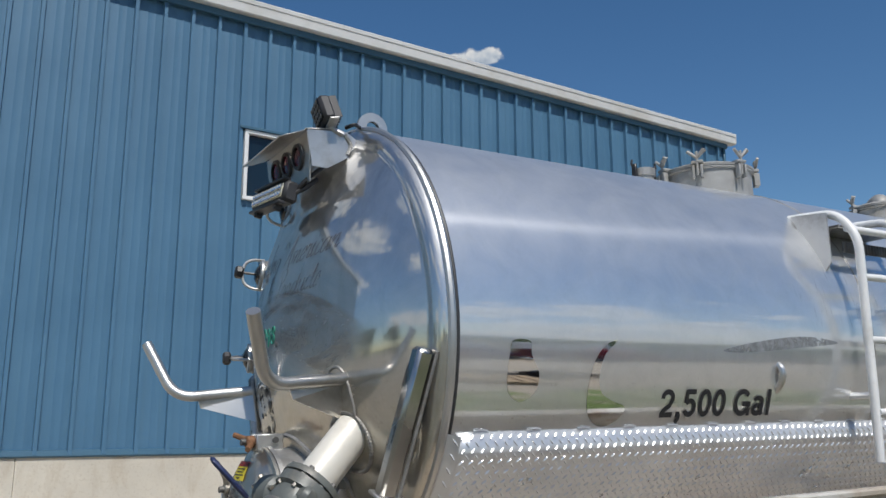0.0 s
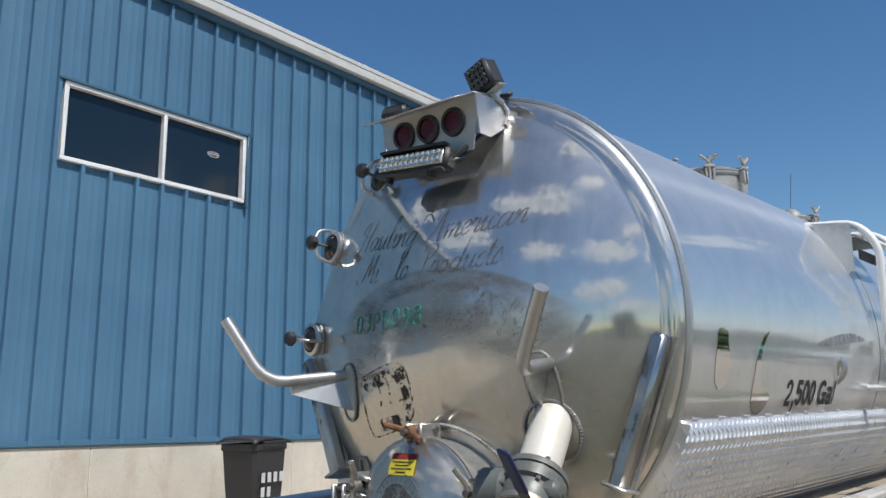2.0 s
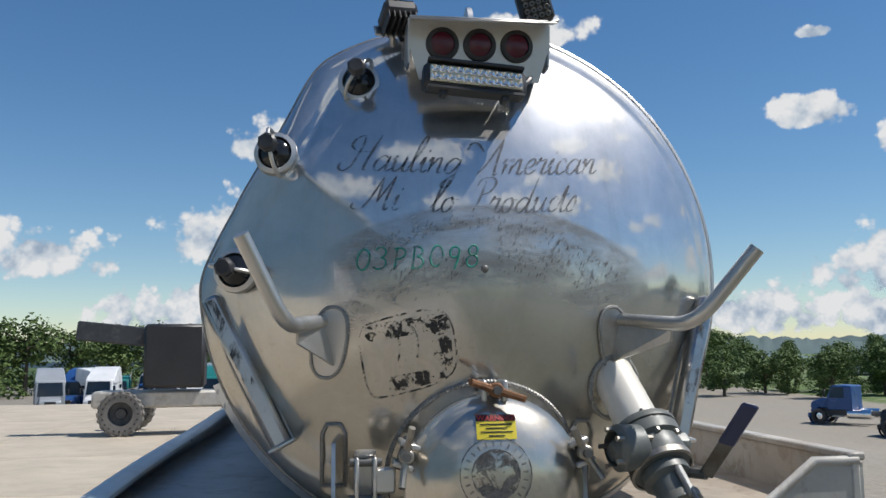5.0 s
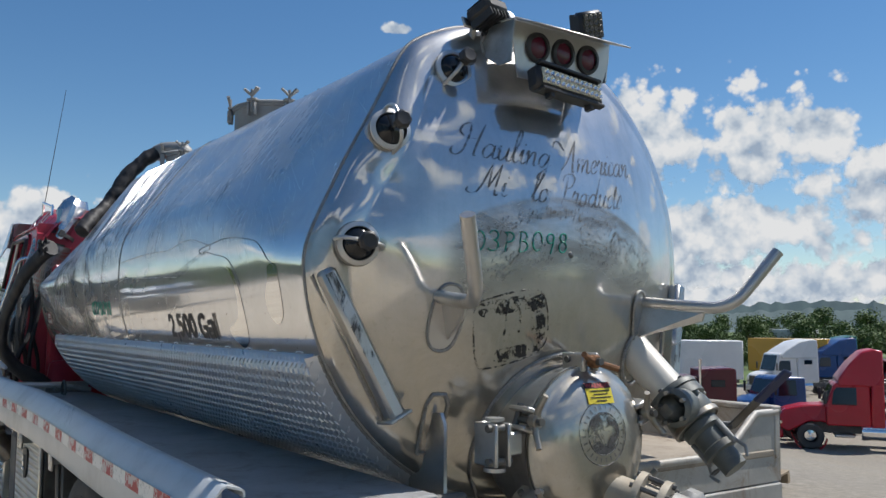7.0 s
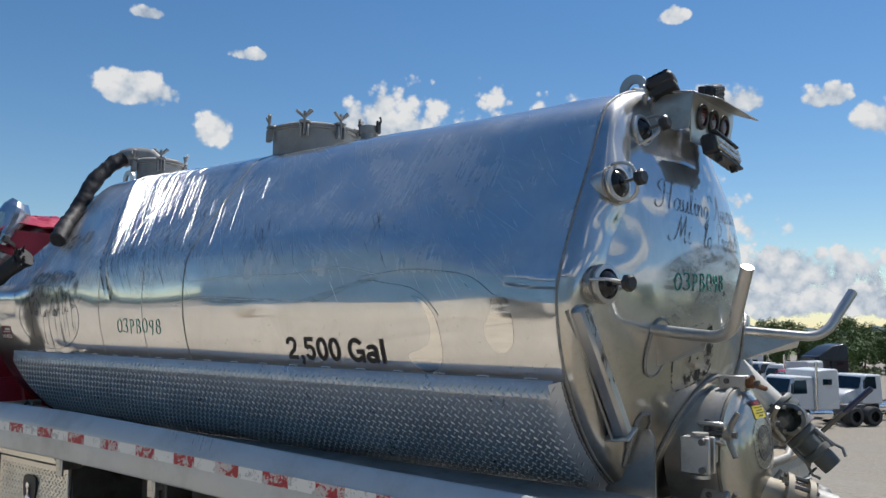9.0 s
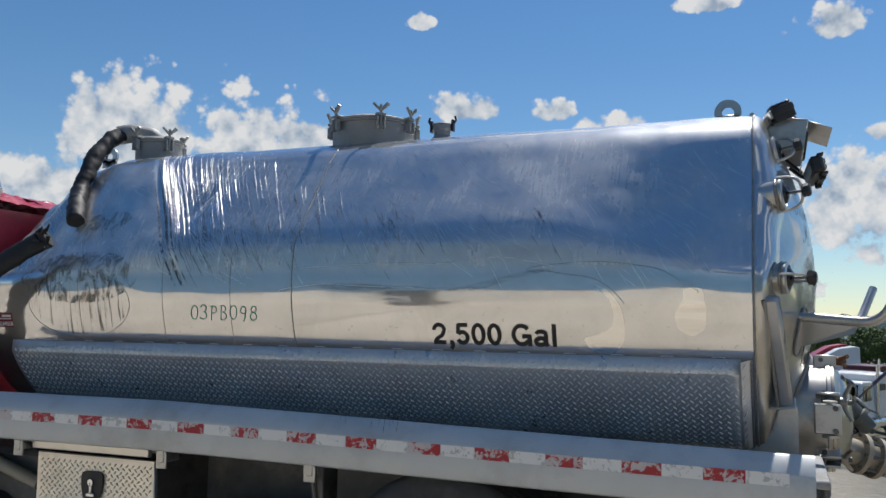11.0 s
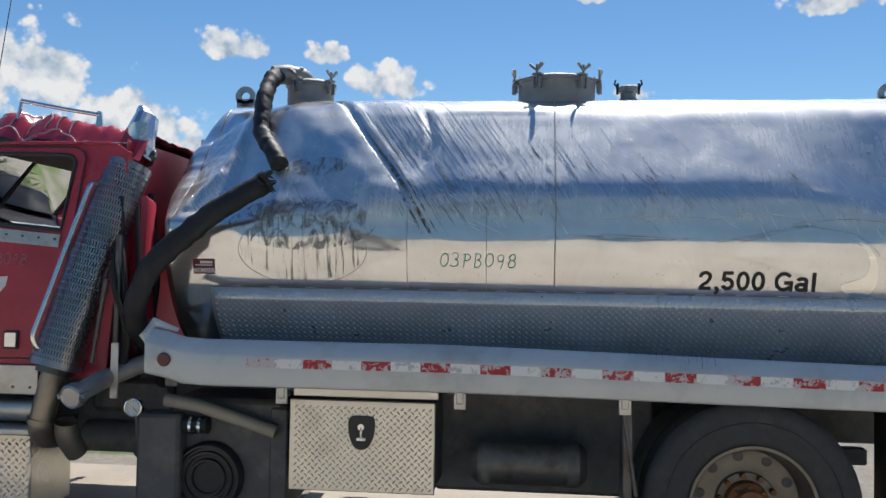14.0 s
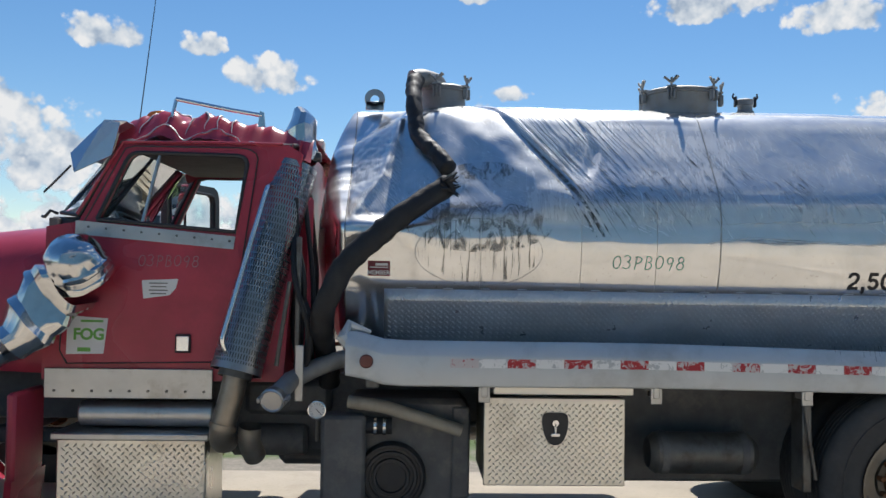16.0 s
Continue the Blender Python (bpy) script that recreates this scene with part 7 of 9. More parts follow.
def hatch(x, r, h, base_z, name, label, clamps):
    hp = group_part(name, label)
    M = Matrix.Translation((x, -0.02, base_z))
    part("collar", Geo().lathe([(r, -0.12), (r, h - 0.012), (r + 0.012, h - 0.008), (r + 0.012, h), (r - 0.02, h)], M, 48), CAST, hp, "grey collar")
    part("lid", Geo().lathe([(r + 0.014, h + 0.002), (r + 0.016, h + 0.014), (r * 0.9, h + 0.03), (r * 0.5, h + 0.042), (0, h + 0.046)], M, 48), CAST, hp, "grey domed lid")
    for a in clamps:
        C = M @ pose(0, 0, h - 0.02, 0, 0, a) @ Matrix.Translation((r + 0.014, 0, 0))
        g = Geo().box((0.012, 0.02, -0.012), (0.03, 0.012, 0.07), C, 0.003).box((0.012, -0.02, -0.012), (0.03, 0.012, 0.07), C, 0.003).cyl(C @ Vector((0.014, 0, -0.03)), C @ Vector((0.014, 0, 0.095)), 0.008, seg=10)
        g.box((0.0, 0.0, 0.038), (0.05, 0.06, 0.016), C, 0.004)
        for t in (-38, 38, 150):
            g.cyl(C @ Vector((0.014, 0, 0.06)), C @ Vector((0.014 + 0.02 * math.cos(radians(t * 2)), 0.075 * math.sin(radians(t)), 0.06 + 0.05 * abs(math.cos(radians(t))))), 0.0085, seg=8)
        part("clamp", g, CAST, hp, "wing-nut clamp")
    return hp


hatch(2.235, 0.24, 0.12, 2.695, "top_hatch", "round grey top hatch with wing-nut clamps", (10, 62, 125, 170, 215, 265, 320))
hatch(3.82, 0.15, 0.12, 2.69, "front_hatch", "round grey hatch with a torn hose elbow", (75, 150, 250))
fill = group_part("vent_cap", "small grey cam-lock vent with two ears")
part("body", Geo().lathe([(0.058, -0.06), (0.058, 0.02), (0.048, 0.03), (0.048, 0.06), (0.056, 0.065), (0.056, 0.1), (0.05, 0.104), (0, 0.106)], Matrix.Translation((1.79, -0.02, 2.70)), 30), CAST, fill)
for s in (-1, 1):
    part("ear", Geo().box((1.79 + s * 0.066, -0.02, 2.79), (0.016, 0.03, 0.07), pose(0, 0, 0), 0.004).tube([(1.79 + s * 0.07, -0.02, 2.8), (1.79 + s * 0.085, -0.02, 2.82), (1.79 + s * 0.078, -0.02, 2.845)], 0.006, 6), BLACK, fill)

# ---- manway at the bottom of the head ----
man = group_part("manway", "round domed manway door held by clamps")
MC = Vector((-0.18, -0.05, 1.225))
MM = Matrix.Translation(MC) @ pose(0, 0, 0, 0, -90, 0)
MR = 0.236
part("collar", Geo().lathe([(MR + 0.01, -0.16), (MR + 0.01, 0.03), (MR + 0.022, 0.034), (MR + 0.022, 0.05), (MR - 0.02, 0.05)], MM, 56), ALU, man)
part("lid", Geo().lathe([(MR + 0.02, 0.053), (MR + 0.02, 0.066), (MR + 0.004, 0.07), (MR - 0.01, 0.085), (MR * 0.8, 0.118), (MR * 0.5, 0.142), (MR * 0.2, 0.15), (0, 0.151)], MM, 56), HEAD, man, "domed polished lid", smooth=60)
part("gasket", Geo().lathe([(MR + 0.004, 0.049), (MR + 0.016, 0.049), (MR + 0.016, 0.055), (MR + 0.004, 0.055)], MM, 56), BLACK, man)
wl = [on_head(MC.y + (MR + 0.06) * math.cos(a), MC.z + (MR + 0.055) * math.sin(a), 0.004) for a in lin(0, 6.2, 90)]
part("weld_bead", weld_loop(wl, 0.009, 0.002), WELD, man)
for ang in (90, 20, 160, -38, 218):
    d = Vector((0, math.cos(radians(ang)), math.sin(radians(ang))))
    C = Matrix.Translation(MC + d * (MR + 0.02) + Vector((-0.045, 0, 0))) @ Matrix((d, Vector((0, d.z, -d.y)), Vector((-1, 0, 0)))).transposed().to_4x4()
    lug = part("clamp_lug", Geo().box((0.012, 0.03, -0.012), (0.06, 0.016, 0.1), C, 0.004), ALU, man)
    part("clamp_lug", Geo().box((0.012, -0.03, -0.012), (0.06, 0.016, 0.1), C, 0.004), ALU, man)
    part("clamp_pin", Geo().cyl(C @ Vector((0.02, 0.048, -0.03)), C @ Vector((0.02, -0.048, -0.03)), 0.011, seg=12), STEEL, lug)
    part("swing_bolt", Geo().cyl(C @ Vector((0.015, 0, -0.03)), C @ Vector((0.015, 0, 0.085)), 0.012, seg=12), STEEL, man)
    n = Geo().cyl(C @ Vector((0.015, 0, 0.035)), C @ Vector((0.015, 0, 0.068)), 0.022, seg=12, ch=0.004)
    tw = radians(72 if ang == 90 else 100)
    n.tube([C @ Vector((0.015 + r * math.cos(tw), r * math.sin(tw), h)) for r, h in ((-0.082, 0.085), (-0.035, 0.06), (0, 0.055), (0.035, 0.06), (0.082, 0.085))], [0.01, 0.011, 0.014, 0.011, 0.01], 8)
    part("wing_nut", n, RUSTY if ang == 90 else TARNISH, man, "rusty wing nut" if ang == 90 else "")
hinge = part("hinge_block", Geo().box((-0.205, 0.29, 1.25), (0.11, 0.012, 0.13), ch=0.004).box((-0.205, 0.34, 1.25), (0.11, 0.012, 0.13), ch=0.004).box((-0.16, 0.315, 1.25), (0.016, 0.05, 0.13), ch=0.004).box((-0.235, 0.262, 1.25), (0.03, 0.06, 0.07), ch=0.006), ALU, man, "open hinge bracket")
for z in (1.3, 1.2):
    part("hinge_pin", Geo().cyl((-0.235, 0.27, z), (-0.235, 0.36, z), 0.012, seg=12), STEEL, hinge)
part("hinge_washer", Geo().cyl((-0.215, 0.315, 1.168), (-0.215, 0.315, 1.18), 0.034, seg=16), ALU, hinge)
part("hinge_washer", Geo().cyl((-0.215, 0.315, 1.32), (-0.215, 0.315, 1.33), 0.03, seg=16), ALU, hinge)


def on_lid(u, v, lift=0.0012):
    """u to the right as seen from behind the truck, v up."""
    r = math.hypot(u, v)
    prof = ((0, 0.151), (MR * 0.2, 0.15), (MR * 0.5, 0.142), (MR * 0.8, 0.118), (MR, 0.085))
    for (r0, h0), (r1, h1) in zip(prof, prof[1:]):
        if r <= r1:
            h = h0 + (h1 - h0) * (r - r0) / (r1 - r0)
            break
    else:
        h = 0.08
    return Vector((MC.x - h - lift, MC.y - u, MC.z + v))


EU, EV = -0.012, 0.045
disc = [(0.1 * math.cos(radians(a)) + EU, 0.1 * math.sin(radians(a)) + EV) for a in range(0, 360, 10)]
part("round_badge", filled([(EU + (x - EU) * 0.66, EV + (y - EV) * 0.66) for x, y in disc], on_lid, 0.003, 0.03), BADGE, man, "worn round badge")
for rr in (0.1, 0.067):
    part("badge_ring", outline_on([(rr * math.cos(radians(a)) + EU, rr * math.sin(radians(a)) + EV) for a in range(0, 360, 8)], lambda u, v, l: on_lid(u, v, l + 0.002), 0.0016, True), GHOST_INK, man)
for k in range(24):          # rubbed letters round the badge, past reading
    a = radians(k * 15 + 4)
    c, w = (EU + 0.083 * math.cos(a), EV + 0.083 * math.sin(a)), 0.0028
    part("badge_bar", filled([(c[0] + x * math.cos(a) - y * math.sin(a), c[1] + x * math.sin(a) + y * math.cos(a)) for x, y in ((-0.007, -w), (0.007, -w), (0.007, w), (-0.007, w))], on_lid, 0.003, 0.03), GHOST_INK, man)
fn = lambda u, v, lift: on_lid(u * 1.25 - 0.006, v * 1.2 + 0.172, lift + 0.002)
lab = part("warning_label", filled([(-0.045, -0.028), (0.045, -0.028), (0.045, 0.012), (-0.045, 0.012)], fn, 0.002), YELLOW, man, "yellow and red warning label")
part("label_head", filled([(-0.045, 0.012), (0.045, 0.012), (0.045, 0.027), (-0.045, 0.027)], fn, 0.002), INK, lab)
part("lettering", laid(lettering("WARNING!", 0.017, 0, 1, 0.0006, 6), lambda u, v: fn(u, v + 0.0195, 0.0035)), LABELRED, lab)
for k in range(4):
    w = (0.036, 0.024, 0.036, 0.018)[k]
    part("label_bar", filled([(-w, 0.004 - k * 0.0085), (w, 0.004 - k * 0.0085), (w, 0.007 - k * 0.0085), (-w, 0.007 - k * 0.0085)], fn, 0.0035), INK, lab)

# mounting gusset that holds the head to the frame
for y in (0.405, -0.36):
    part("cradle_plate", Geo().plate([(-0.06, 1.335), (-0.08, 1.3), (-0.085, 0.72), (0.12, 0.72), (0.12, 1.12), (0.02, 1.33)], 0.012, Matrix.Translation((0, y, 0)) @ pose(0, 0, 0, 90)), ALU, truck, "upright cradle plate")
    part("weld_bead", weld_loop([on_head(y + dy, z, 0.004) for dy, z in ((0.035, 1.2), (0.035, 1.36), (0.02, 1.39), (-0.02, 1.39), (-0.035, 1.36), (-0.035, 1.2))], 0.008), WELD, rear_head)

# ---- discharge pipe with butterfly valve ----
pipe = group_part("discharge_pipe", "cream pipe with a grey butterfly valve and lever")
p0 = Vector((-0.08, -0.468, 1.505))
ax = Vector((-0.693, -0.149, -0.706)).normalized()
MP = Matrix.Translation(p0) @ ax.to_track_quat("Z", "X").to_matrix().to_4x4()
part("pipe", Geo().lathe([(0.066, -0.04), (0.066, 0.2)], MP, 32), PIPEWHITE, pipe, "cream painted pipe")
part("root_weld", weld_loop([on_head(-0.465 + 0.085 * math.cos(a), 1.49 + 0.098 * math.sin(a), 0.005) for a in lin(0, 6.1, 40)], 0.009, 0.002), WELD, pipe)
part("flange", Geo().lathe([(0.064, 0.19), (0.098, 0.192), (0.102, 0.2), (0.102, 0.214), (0.06, 0.216)], MP, 36), VALVE, pipe)
for k in range(6):
    a = radians(k * 60 + 20)
    part("bolt", Geo().cyl(MP @ Vector((0.087 * math.cos(a), 0.087 * math.sin(a), 0.182)), MP @ Vector((0.087 * math.cos(a), 0.087 * math.sin(a), 0.226)), 0.009, seg=6), STEEL, pipe)
part("valve_body", Geo().lathe([(0.06, 0.214), (0.1, 0.22), (0.1, 0.255), (0.086, 0.262), (0.09, 0.3), (0.084, 0.315), (0.084, 0.335), (0.06, 0.34)], MP, 36).box((0.0, 0.085, 0.265), (0.09, 0.1, 0.09), MP, 0.025).box((0.03, -0.075, 0.27), (0.06, 0.06, 0.06), MP, 0.015), VALVE, pipe, "grey cast valve body")
part("gear_housing", Geo().lathe([(0, 0.05), (0.05, 0.048), (0.064, 0.036), (0.066, -0.03), (0.05, -0.045)], MP @ Matrix.Translation((0.03, 0.1, 0.275)) @ pose(0, 0, 0, 90), 24), VALVE, pipe, "round cast housing")
for k in range(5):
    a = radians(k * 72 + 10)
    part("housing_bolt", Geo().cyl(MP @ Vector((0.03 + 0.053 * math.cos(a), 0.045, 0.275 + 0.053 * math.sin(a))), MP @ Vector((0.03 + 0.053 * math.cos(a), 0.158, 0.275 + 0.053 * math.sin(a))), 0.008, seg=6), TARNISH, pipe)
for k in range(8):
    a = radians(k * 45 + 12)
    part("stud", Geo().cyl(MP @ Vector((0.09 * math.cos(a), 0.09 * math.sin(a), 0.205)), MP @ Vector((0.09 * math.cos(a), 0.09 * math.sin(a), 0.268)), 0.008, seg=6), TARNISH, pipe)
part("band", Geo().lathe([(0.086, 0.318), (0.094, 0.32), (0.094, 0.338), (0.086, 0.34)], MP, 30), TARNISH, pipe)
l0, l1 = Vector((-0.385, -0.615, 1.265)), Vector((-0.585, -0.655, 1.465))
za = (l1 - l0).normalized()
ya = Vector((0.25, 0.97, 0.1))
ya = (ya - za * ya.dot(za)).normalized()
ML = Matrix.Translation(l0) @ Matrix((ya.cross(za), ya, za)).transposed().to_4x4()
lever = part("lever", Geo().box((0, 0, 0.07), (0.008, 0.042, 0.16), ML, 0.003), STEEL, pipe, "steel lever")
part("lever_grip", Geo().box((0, 0, 0.205), (0.014, 0.046, 0.16), ML, 0.008), BLUE_GRIP, lever, "dark blue grip")
part("lever_stem", Geo().tube([MP @ Vector((0.0, 0.0, 0.28)), l0 + Vector((0.05, 0.04, 0.0)), l0], 0.016, 8), STEEL, lever)
part("coupling", Geo().lathe([(0.06, 0.335), (0.07, 0.345), (0.07, 0.37), (0.052, 0.38), (0.052, 0.43), (0.062, 0.436), (0.062, 0.46), (0.046, 0.465), (0.044, 0.53), (0.0, 0.53)], MP, 30), VALVE, pipe, "dusty cam-lock coupling")
for s in (-1, 1):
    part("cam_arm", Geo().box((s * 0.064, 0, 0.42), (0.02, 0.022, 0.1), MP, 0.006).tube([MP @ Vector((s * 0.07, 0.0, 0.46)), MP @ Vector((s * 0.085, 0.01, 0.5)), MP @ Vector((s * 0.07, 0.02, 0.53))], 0.006, 6), CAST, pipe)
part("pull_ring", Geo().tube([MP @ Vector((-0.075 + 0.02 * math.cos(a), 0.02 * math.sin(a) - 0.01, 0.49)) for a in lin(0, 6.283, 16)], 0.004, 6), STEEL, pipe)

# lower drain valve behind the manway
drain = group_part("drain_valve", "lower drain pipe with a flanged grey valve")
d0 = Vector((-0.3, -0.12, 1.07))
dx = Vector((-0.86, -0.42, -0.28)).normalized()
MD = Matrix.Translation(d0) @ dx.to_track_quat("Z", "X").to_matrix().to_4x4()
part("pipe", Geo().lathe([(0.062, -0.14), (0.062, 0.1)], MD, 30), DUSTPIPE, drain)
part("flange", Geo().lathe([(0.06, 0.06), (0.1, 0.062), (0.1, 0.085), (0.07, 0.09), (0.07, 0.14), (0.1, 0.142), (0.1, 0.165), (0.05, 0.17)], MD, 36), DUSTPIPE, drain)
for k in range(8):
    a = radians(k * 45)
    part("bolt", Geo().cyl(MD @ Vector((0.088 * math.cos(a), 0.088 * math.sin(a), 0.05)), MD @ Vector((0.088 * math.cos(a), 0.088 * math.sin(a), 0.178)), 0.009, seg=6), STEEL, drain)
part("valve_body", Geo().lathe([(0.06, 0.165), (0.075, 0.18), (0.075, 0.26), (0.06, 0.27), (0.05, 0.36), (0, 0.36)], MD, 30).box((0.02, -0.09, 0.22), (0.12, 0.11, 0.1), MD, 0.03), CAST, drain, "grey cast valve body")

# ---- writing on the head ----
def head_art(cy, cz):
    return lambda u, v, lift=0.0016: on_head(cy - u, cz + v, lift)


for text, wide, cy, cz in (("Hauling American", 0.80, -0.015, 2.20), ("Mi  lo Products", 0.66, -0.005, 2.075)):
    for word in brush_script(text, wide, lambda u, v: head_art(cy, cz)(u, v - 0.02 * math.cos(u * 4))):
        part("script_word", word, GHOST_INK, rear_head, "faded grey brush-script lettering")
# rows of short dark ticks left by scrubbing
rng = random.Random(8)
g = Geo()
for k in range(620):
    row = rng.choice((0, 0, 1, 1, 2))
    y = rng.uniform(-0.5, 0.36) if row == 0 else (rng.uniform(-0.46, -0.08) if row == 1 else rng.uniform(0.02, 0.36))
    z = (1.985, 1.90, 1.85)[row] - 0.75 * (y + 0.02) ** 2 + rng.gauss(0, (0.014, 0.035, 0.03)[row])
    h, w = rng.uniform(0.004, 0.013), rng.uniform(0.0008, 0.0018)
    f = head_art(0, 0)
    g.add([f(-y - w, z, 0.0015), f(-y + w, z, 0.0015), f(-y + w + h * 0.4, z + h, 0.0015), f(-y - w + h * 0.4, z + h, 0.0015)], [(0, 1, 2, 3)])
tagged(part("scrub_texture", g, TICK, rear_head, smooth=0), kind="stuff")
part("handwriting", handwriting("03PB098", 0.066, lambda u, v, l=0: head_art(0.155, 1.885)(u, v + 0.03 * u, l + 0.001), 0.003, 0.82), GREEN_FADE, rear_head, "rubbed green marker writing")
def decal_at(u, v, lift=0.0016):
    return head_art(0.185, 1.605)(u * 0.985 - v * 0.1, v * 0.985 + u * 0.17, lift)


deco = blob([(-0.135, 0.09), (-0.06, 0.11), (0.06, 0.115), (0.12, 0.09), (0.14, 0.0), (0.125, -0.08), (0.05, -0.11), (-0.08, -0.12), (-0.125, -0.1), (-0.14, 0.0)], 5)
part("peeled_decal", outline_on(deco, decal_at, 0.0032, True), PEELED_EDGE, rear_head, "dark edge of a peeled decal")
part("peeled_decal", filled([(x * 0.9, y * 0.22 + 0.075) for x, y in deco], decal_at, 0.0016), PEELED, rear_head)
part("peeled_decal", filled([(x * 0.5, y * 0.2 - 0.085) for x, y in deco], decal_at, 0.0016), PEELED, rear_head)
part("peeled_decal", filled([(x * 0.2 + 0.1, y * 0.8) for x, y in deco], decal_at, 0.0018), PEELED, rear_head)
for u in (-0.03, 0.025):
    part("peeled_decal", outline_on([(u, 0.07), (u + 0.004, 0.03), (u - 0.002, -0.02)], decal_at, 0.004), PEELED_EDGE, rear_head)
part("centre_mark", Geo().lathe([(0, 0.004), (0.006, 0.004), (0.012, 0.0)], Matrix.Translation(on_head(-0.04, 1.85, 0.0)) @ pose(0, 0, 0, 0, -90), 14), STEEL, rear_head)

# ---- ladder and hand rail on the right side ----
lad = group_part("ladder", "white tube ladder and hand rail with serrated treads")
for x in (2.1, 2.5):
    part("hand_rail", Geo().tube(bent([(x, -0.62, 2.44), (x, -0.86, 2.42), (x, -0.95, 2.3), (x, -0.93, 1.35)], 0.09, 7), 0.019, 12), WHITE, lad)
part("hand_rail", Geo().tube(bent([(2.1, -0.9, 2.34), (2.5, -0.9, 2.34)], 0.02), 0.016, 10), WHITE, lad)
for z in (1.55, 1.85, 2.12):
    part("rung", Geo().tube([(2.1, -0.945, z), (2.5, -0.945, z)], 0.016, 10), WHITE, lad)
for x in (2.1, 2.5):
    part("standoff", Geo().tube([(x, -0.94, 1.62), (x, -0.78, 1.62)], 0.015, 8), WHITE, lad)
part("side_plate", Geo().plate([(-0.66, 2.44), (-0.84, 2.42), (-0.84, 2.2), (-0.79, 2.14)], 0.008, Matrix.Translation((2.06, 0, 0)) @ pose(0, 0, 0, 90, 0, 90)), ALU, lad)
step = part("step", Geo().box((2.34, -0.76, 2.36), (0.42, 0.16, 0.01)), STEEL, lad)
for k in range(14):
    part("tread_bar", Geo().box((2.15 + k * 0.03, -0.76, 2.37), (0.012, 0.15, 0.016), ch=0.003), STEEL, step)
g = Geo()
for k in range(20):
    g.box((2.14 + k * 0.021, -0.85, 2.27), (0.006, 0.012, 0.05), pose(0, 0, 0), 0.001)
part("serrated_edge", g, STEEL, lad)
hand = Geo().tube(bent([(1.62, -0.8, 1.62), (1.62, -0.87, 1.68), (1.62, -0.87, 1.74), (1.62, -0.8, 1.76)], 0.03), 0.014, 8)
part("grab_loop", hand, ALU, lad)


# ---- chassis, wheels, boxes ----
for y in (0.42, -0.42):
    part("frame_rail", Geo().box((3.6, y, 0.86), (7.6, 0.09, 0.28), ch=0.008), CHASSIS, truck, "black steel frame rail")
for x in (0.0, 0.9, 1.8, 2.8, 3.8, 5.2, 6.6):
    part("cross_member", Geo().box((x, 0, 0.86), (0.1, 0.74, 0.2), ch=0.01), CHASSIS, truck)
for x in (0.15, 1.0, 1.95, 2.75, 3.6, 4.2):
    for s in (1, -1):
        part("deck_bearer", Geo().box((x, s * 0.8, 1.045), (0.07, 0.74, 0.07), ch=0.006), STEEL, truck)
part("gearbox", Geo().lathe([(0, -0.9), (0.14, -0.88), (0.17, -0.3), (0.24, -0.2), (0.26, 0.3), (0.22, 0.5), (0, 0.52)], pose(5.2, 0, 0.72, 0, 90), 24), CHASSIS, truck, "oily black gearbox")
part("drive_shaft", Geo().cyl((1.5, 0, 0.56), (4.4, 0, 0.7), 0.05, seg=14), CHASSIS, truck)
# guessed far-side tank and boxes, added to block the bright ground beyond
part("fuel_tank", Geo().lathe([(0, -0.62), (0.24, -0.6), (0.28, -0.55), (0.28, 0.55), (0.24, 0.6), (0, 0.62)], pose(3.05, -0.78, 0.66, 0, 90), 30), STEEL, truck, "dull cylindrical fuel tank")
part("right_box", Geo().box((4.25, -0.75, 0.66), (0.9, 0.55, 0.56), ch=0.02), CHASSIS, truck)
part("right_step_box", Geo().box((5.45, -0.75, 0.62), (0.85, 0.45, 0.5), ch=0.02), CHASSIS, truck)
# dark box added to block the bright gap beside the pump
part("transfer_case", Geo().box((4.78, 0.25, 0.72), (0.62, 0.5, 0.42), ch=0.05).box((4.72, 0.45, 0.86), (0.5, 0.16, 0.2), ch=0.03), CHASSIS, truck, "black box added to close the bright gap under the cab")
part("air_bottle", Geo().cyl((4.6, 0.52, 0.62), (5.0, 0.52, 0.62), 0.09, seg=18, ch=0.02), CHASSIS, truck)
part("pump_drive", Geo().box((4.35, 0.1, 0.68), (0.9, 0.5, 0.5), ch=0.04), CHASSIS, truck)
part("hanging_guard", Geo().box((3.72, 0.62, 0.62), (0.1, 0.5, 0.5), ch=0.01), CHASSIS, truck)
for x in (1.92, 2.72, 3.62):
    part("bearer_end", Geo().box((x, 1.12, 1.0), (0.035, 0.12, 0.06), ch=0.004).box((x, 1.17, 0.985), (0.06, 0.012, 0.085), ch=0.003), ALU, truck)


def tyre_geo(w, r=0.515):
    g = Geo()
    prof = [(0.3, -w / 2 + 0.02), (0.34, -w / 2), (r - 0.06, -w / 2 + 0.004), (r - 0.02, -w / 2 + 0.02), (r, -w / 2 + 0.05)]
    k = 5
    for i in range(k):       # four grooves round the tread
        a = -w / 2 + 0.05 + (w - 0.1) * i / k
        b = -w / 2 + 0.05 + (w - 0.1) * (i + 1) / k
        prof += [(r, a + 0.004), (r, b - 0.008), (r - 0.014, b - 0.006), (r - 0.014, b - 0.001)] if i < k - 1 else [(r, a + 0.004), (r, b)]
    prof += [(r - 0.02, w / 2 - 0.02), (r - 0.06, w / 2 - 0.004), (0.34, w / 2), (0.3, w / 2 - 0.02)]
    return g.lathe(prof, pose(0, 0, 0, 90), 72)


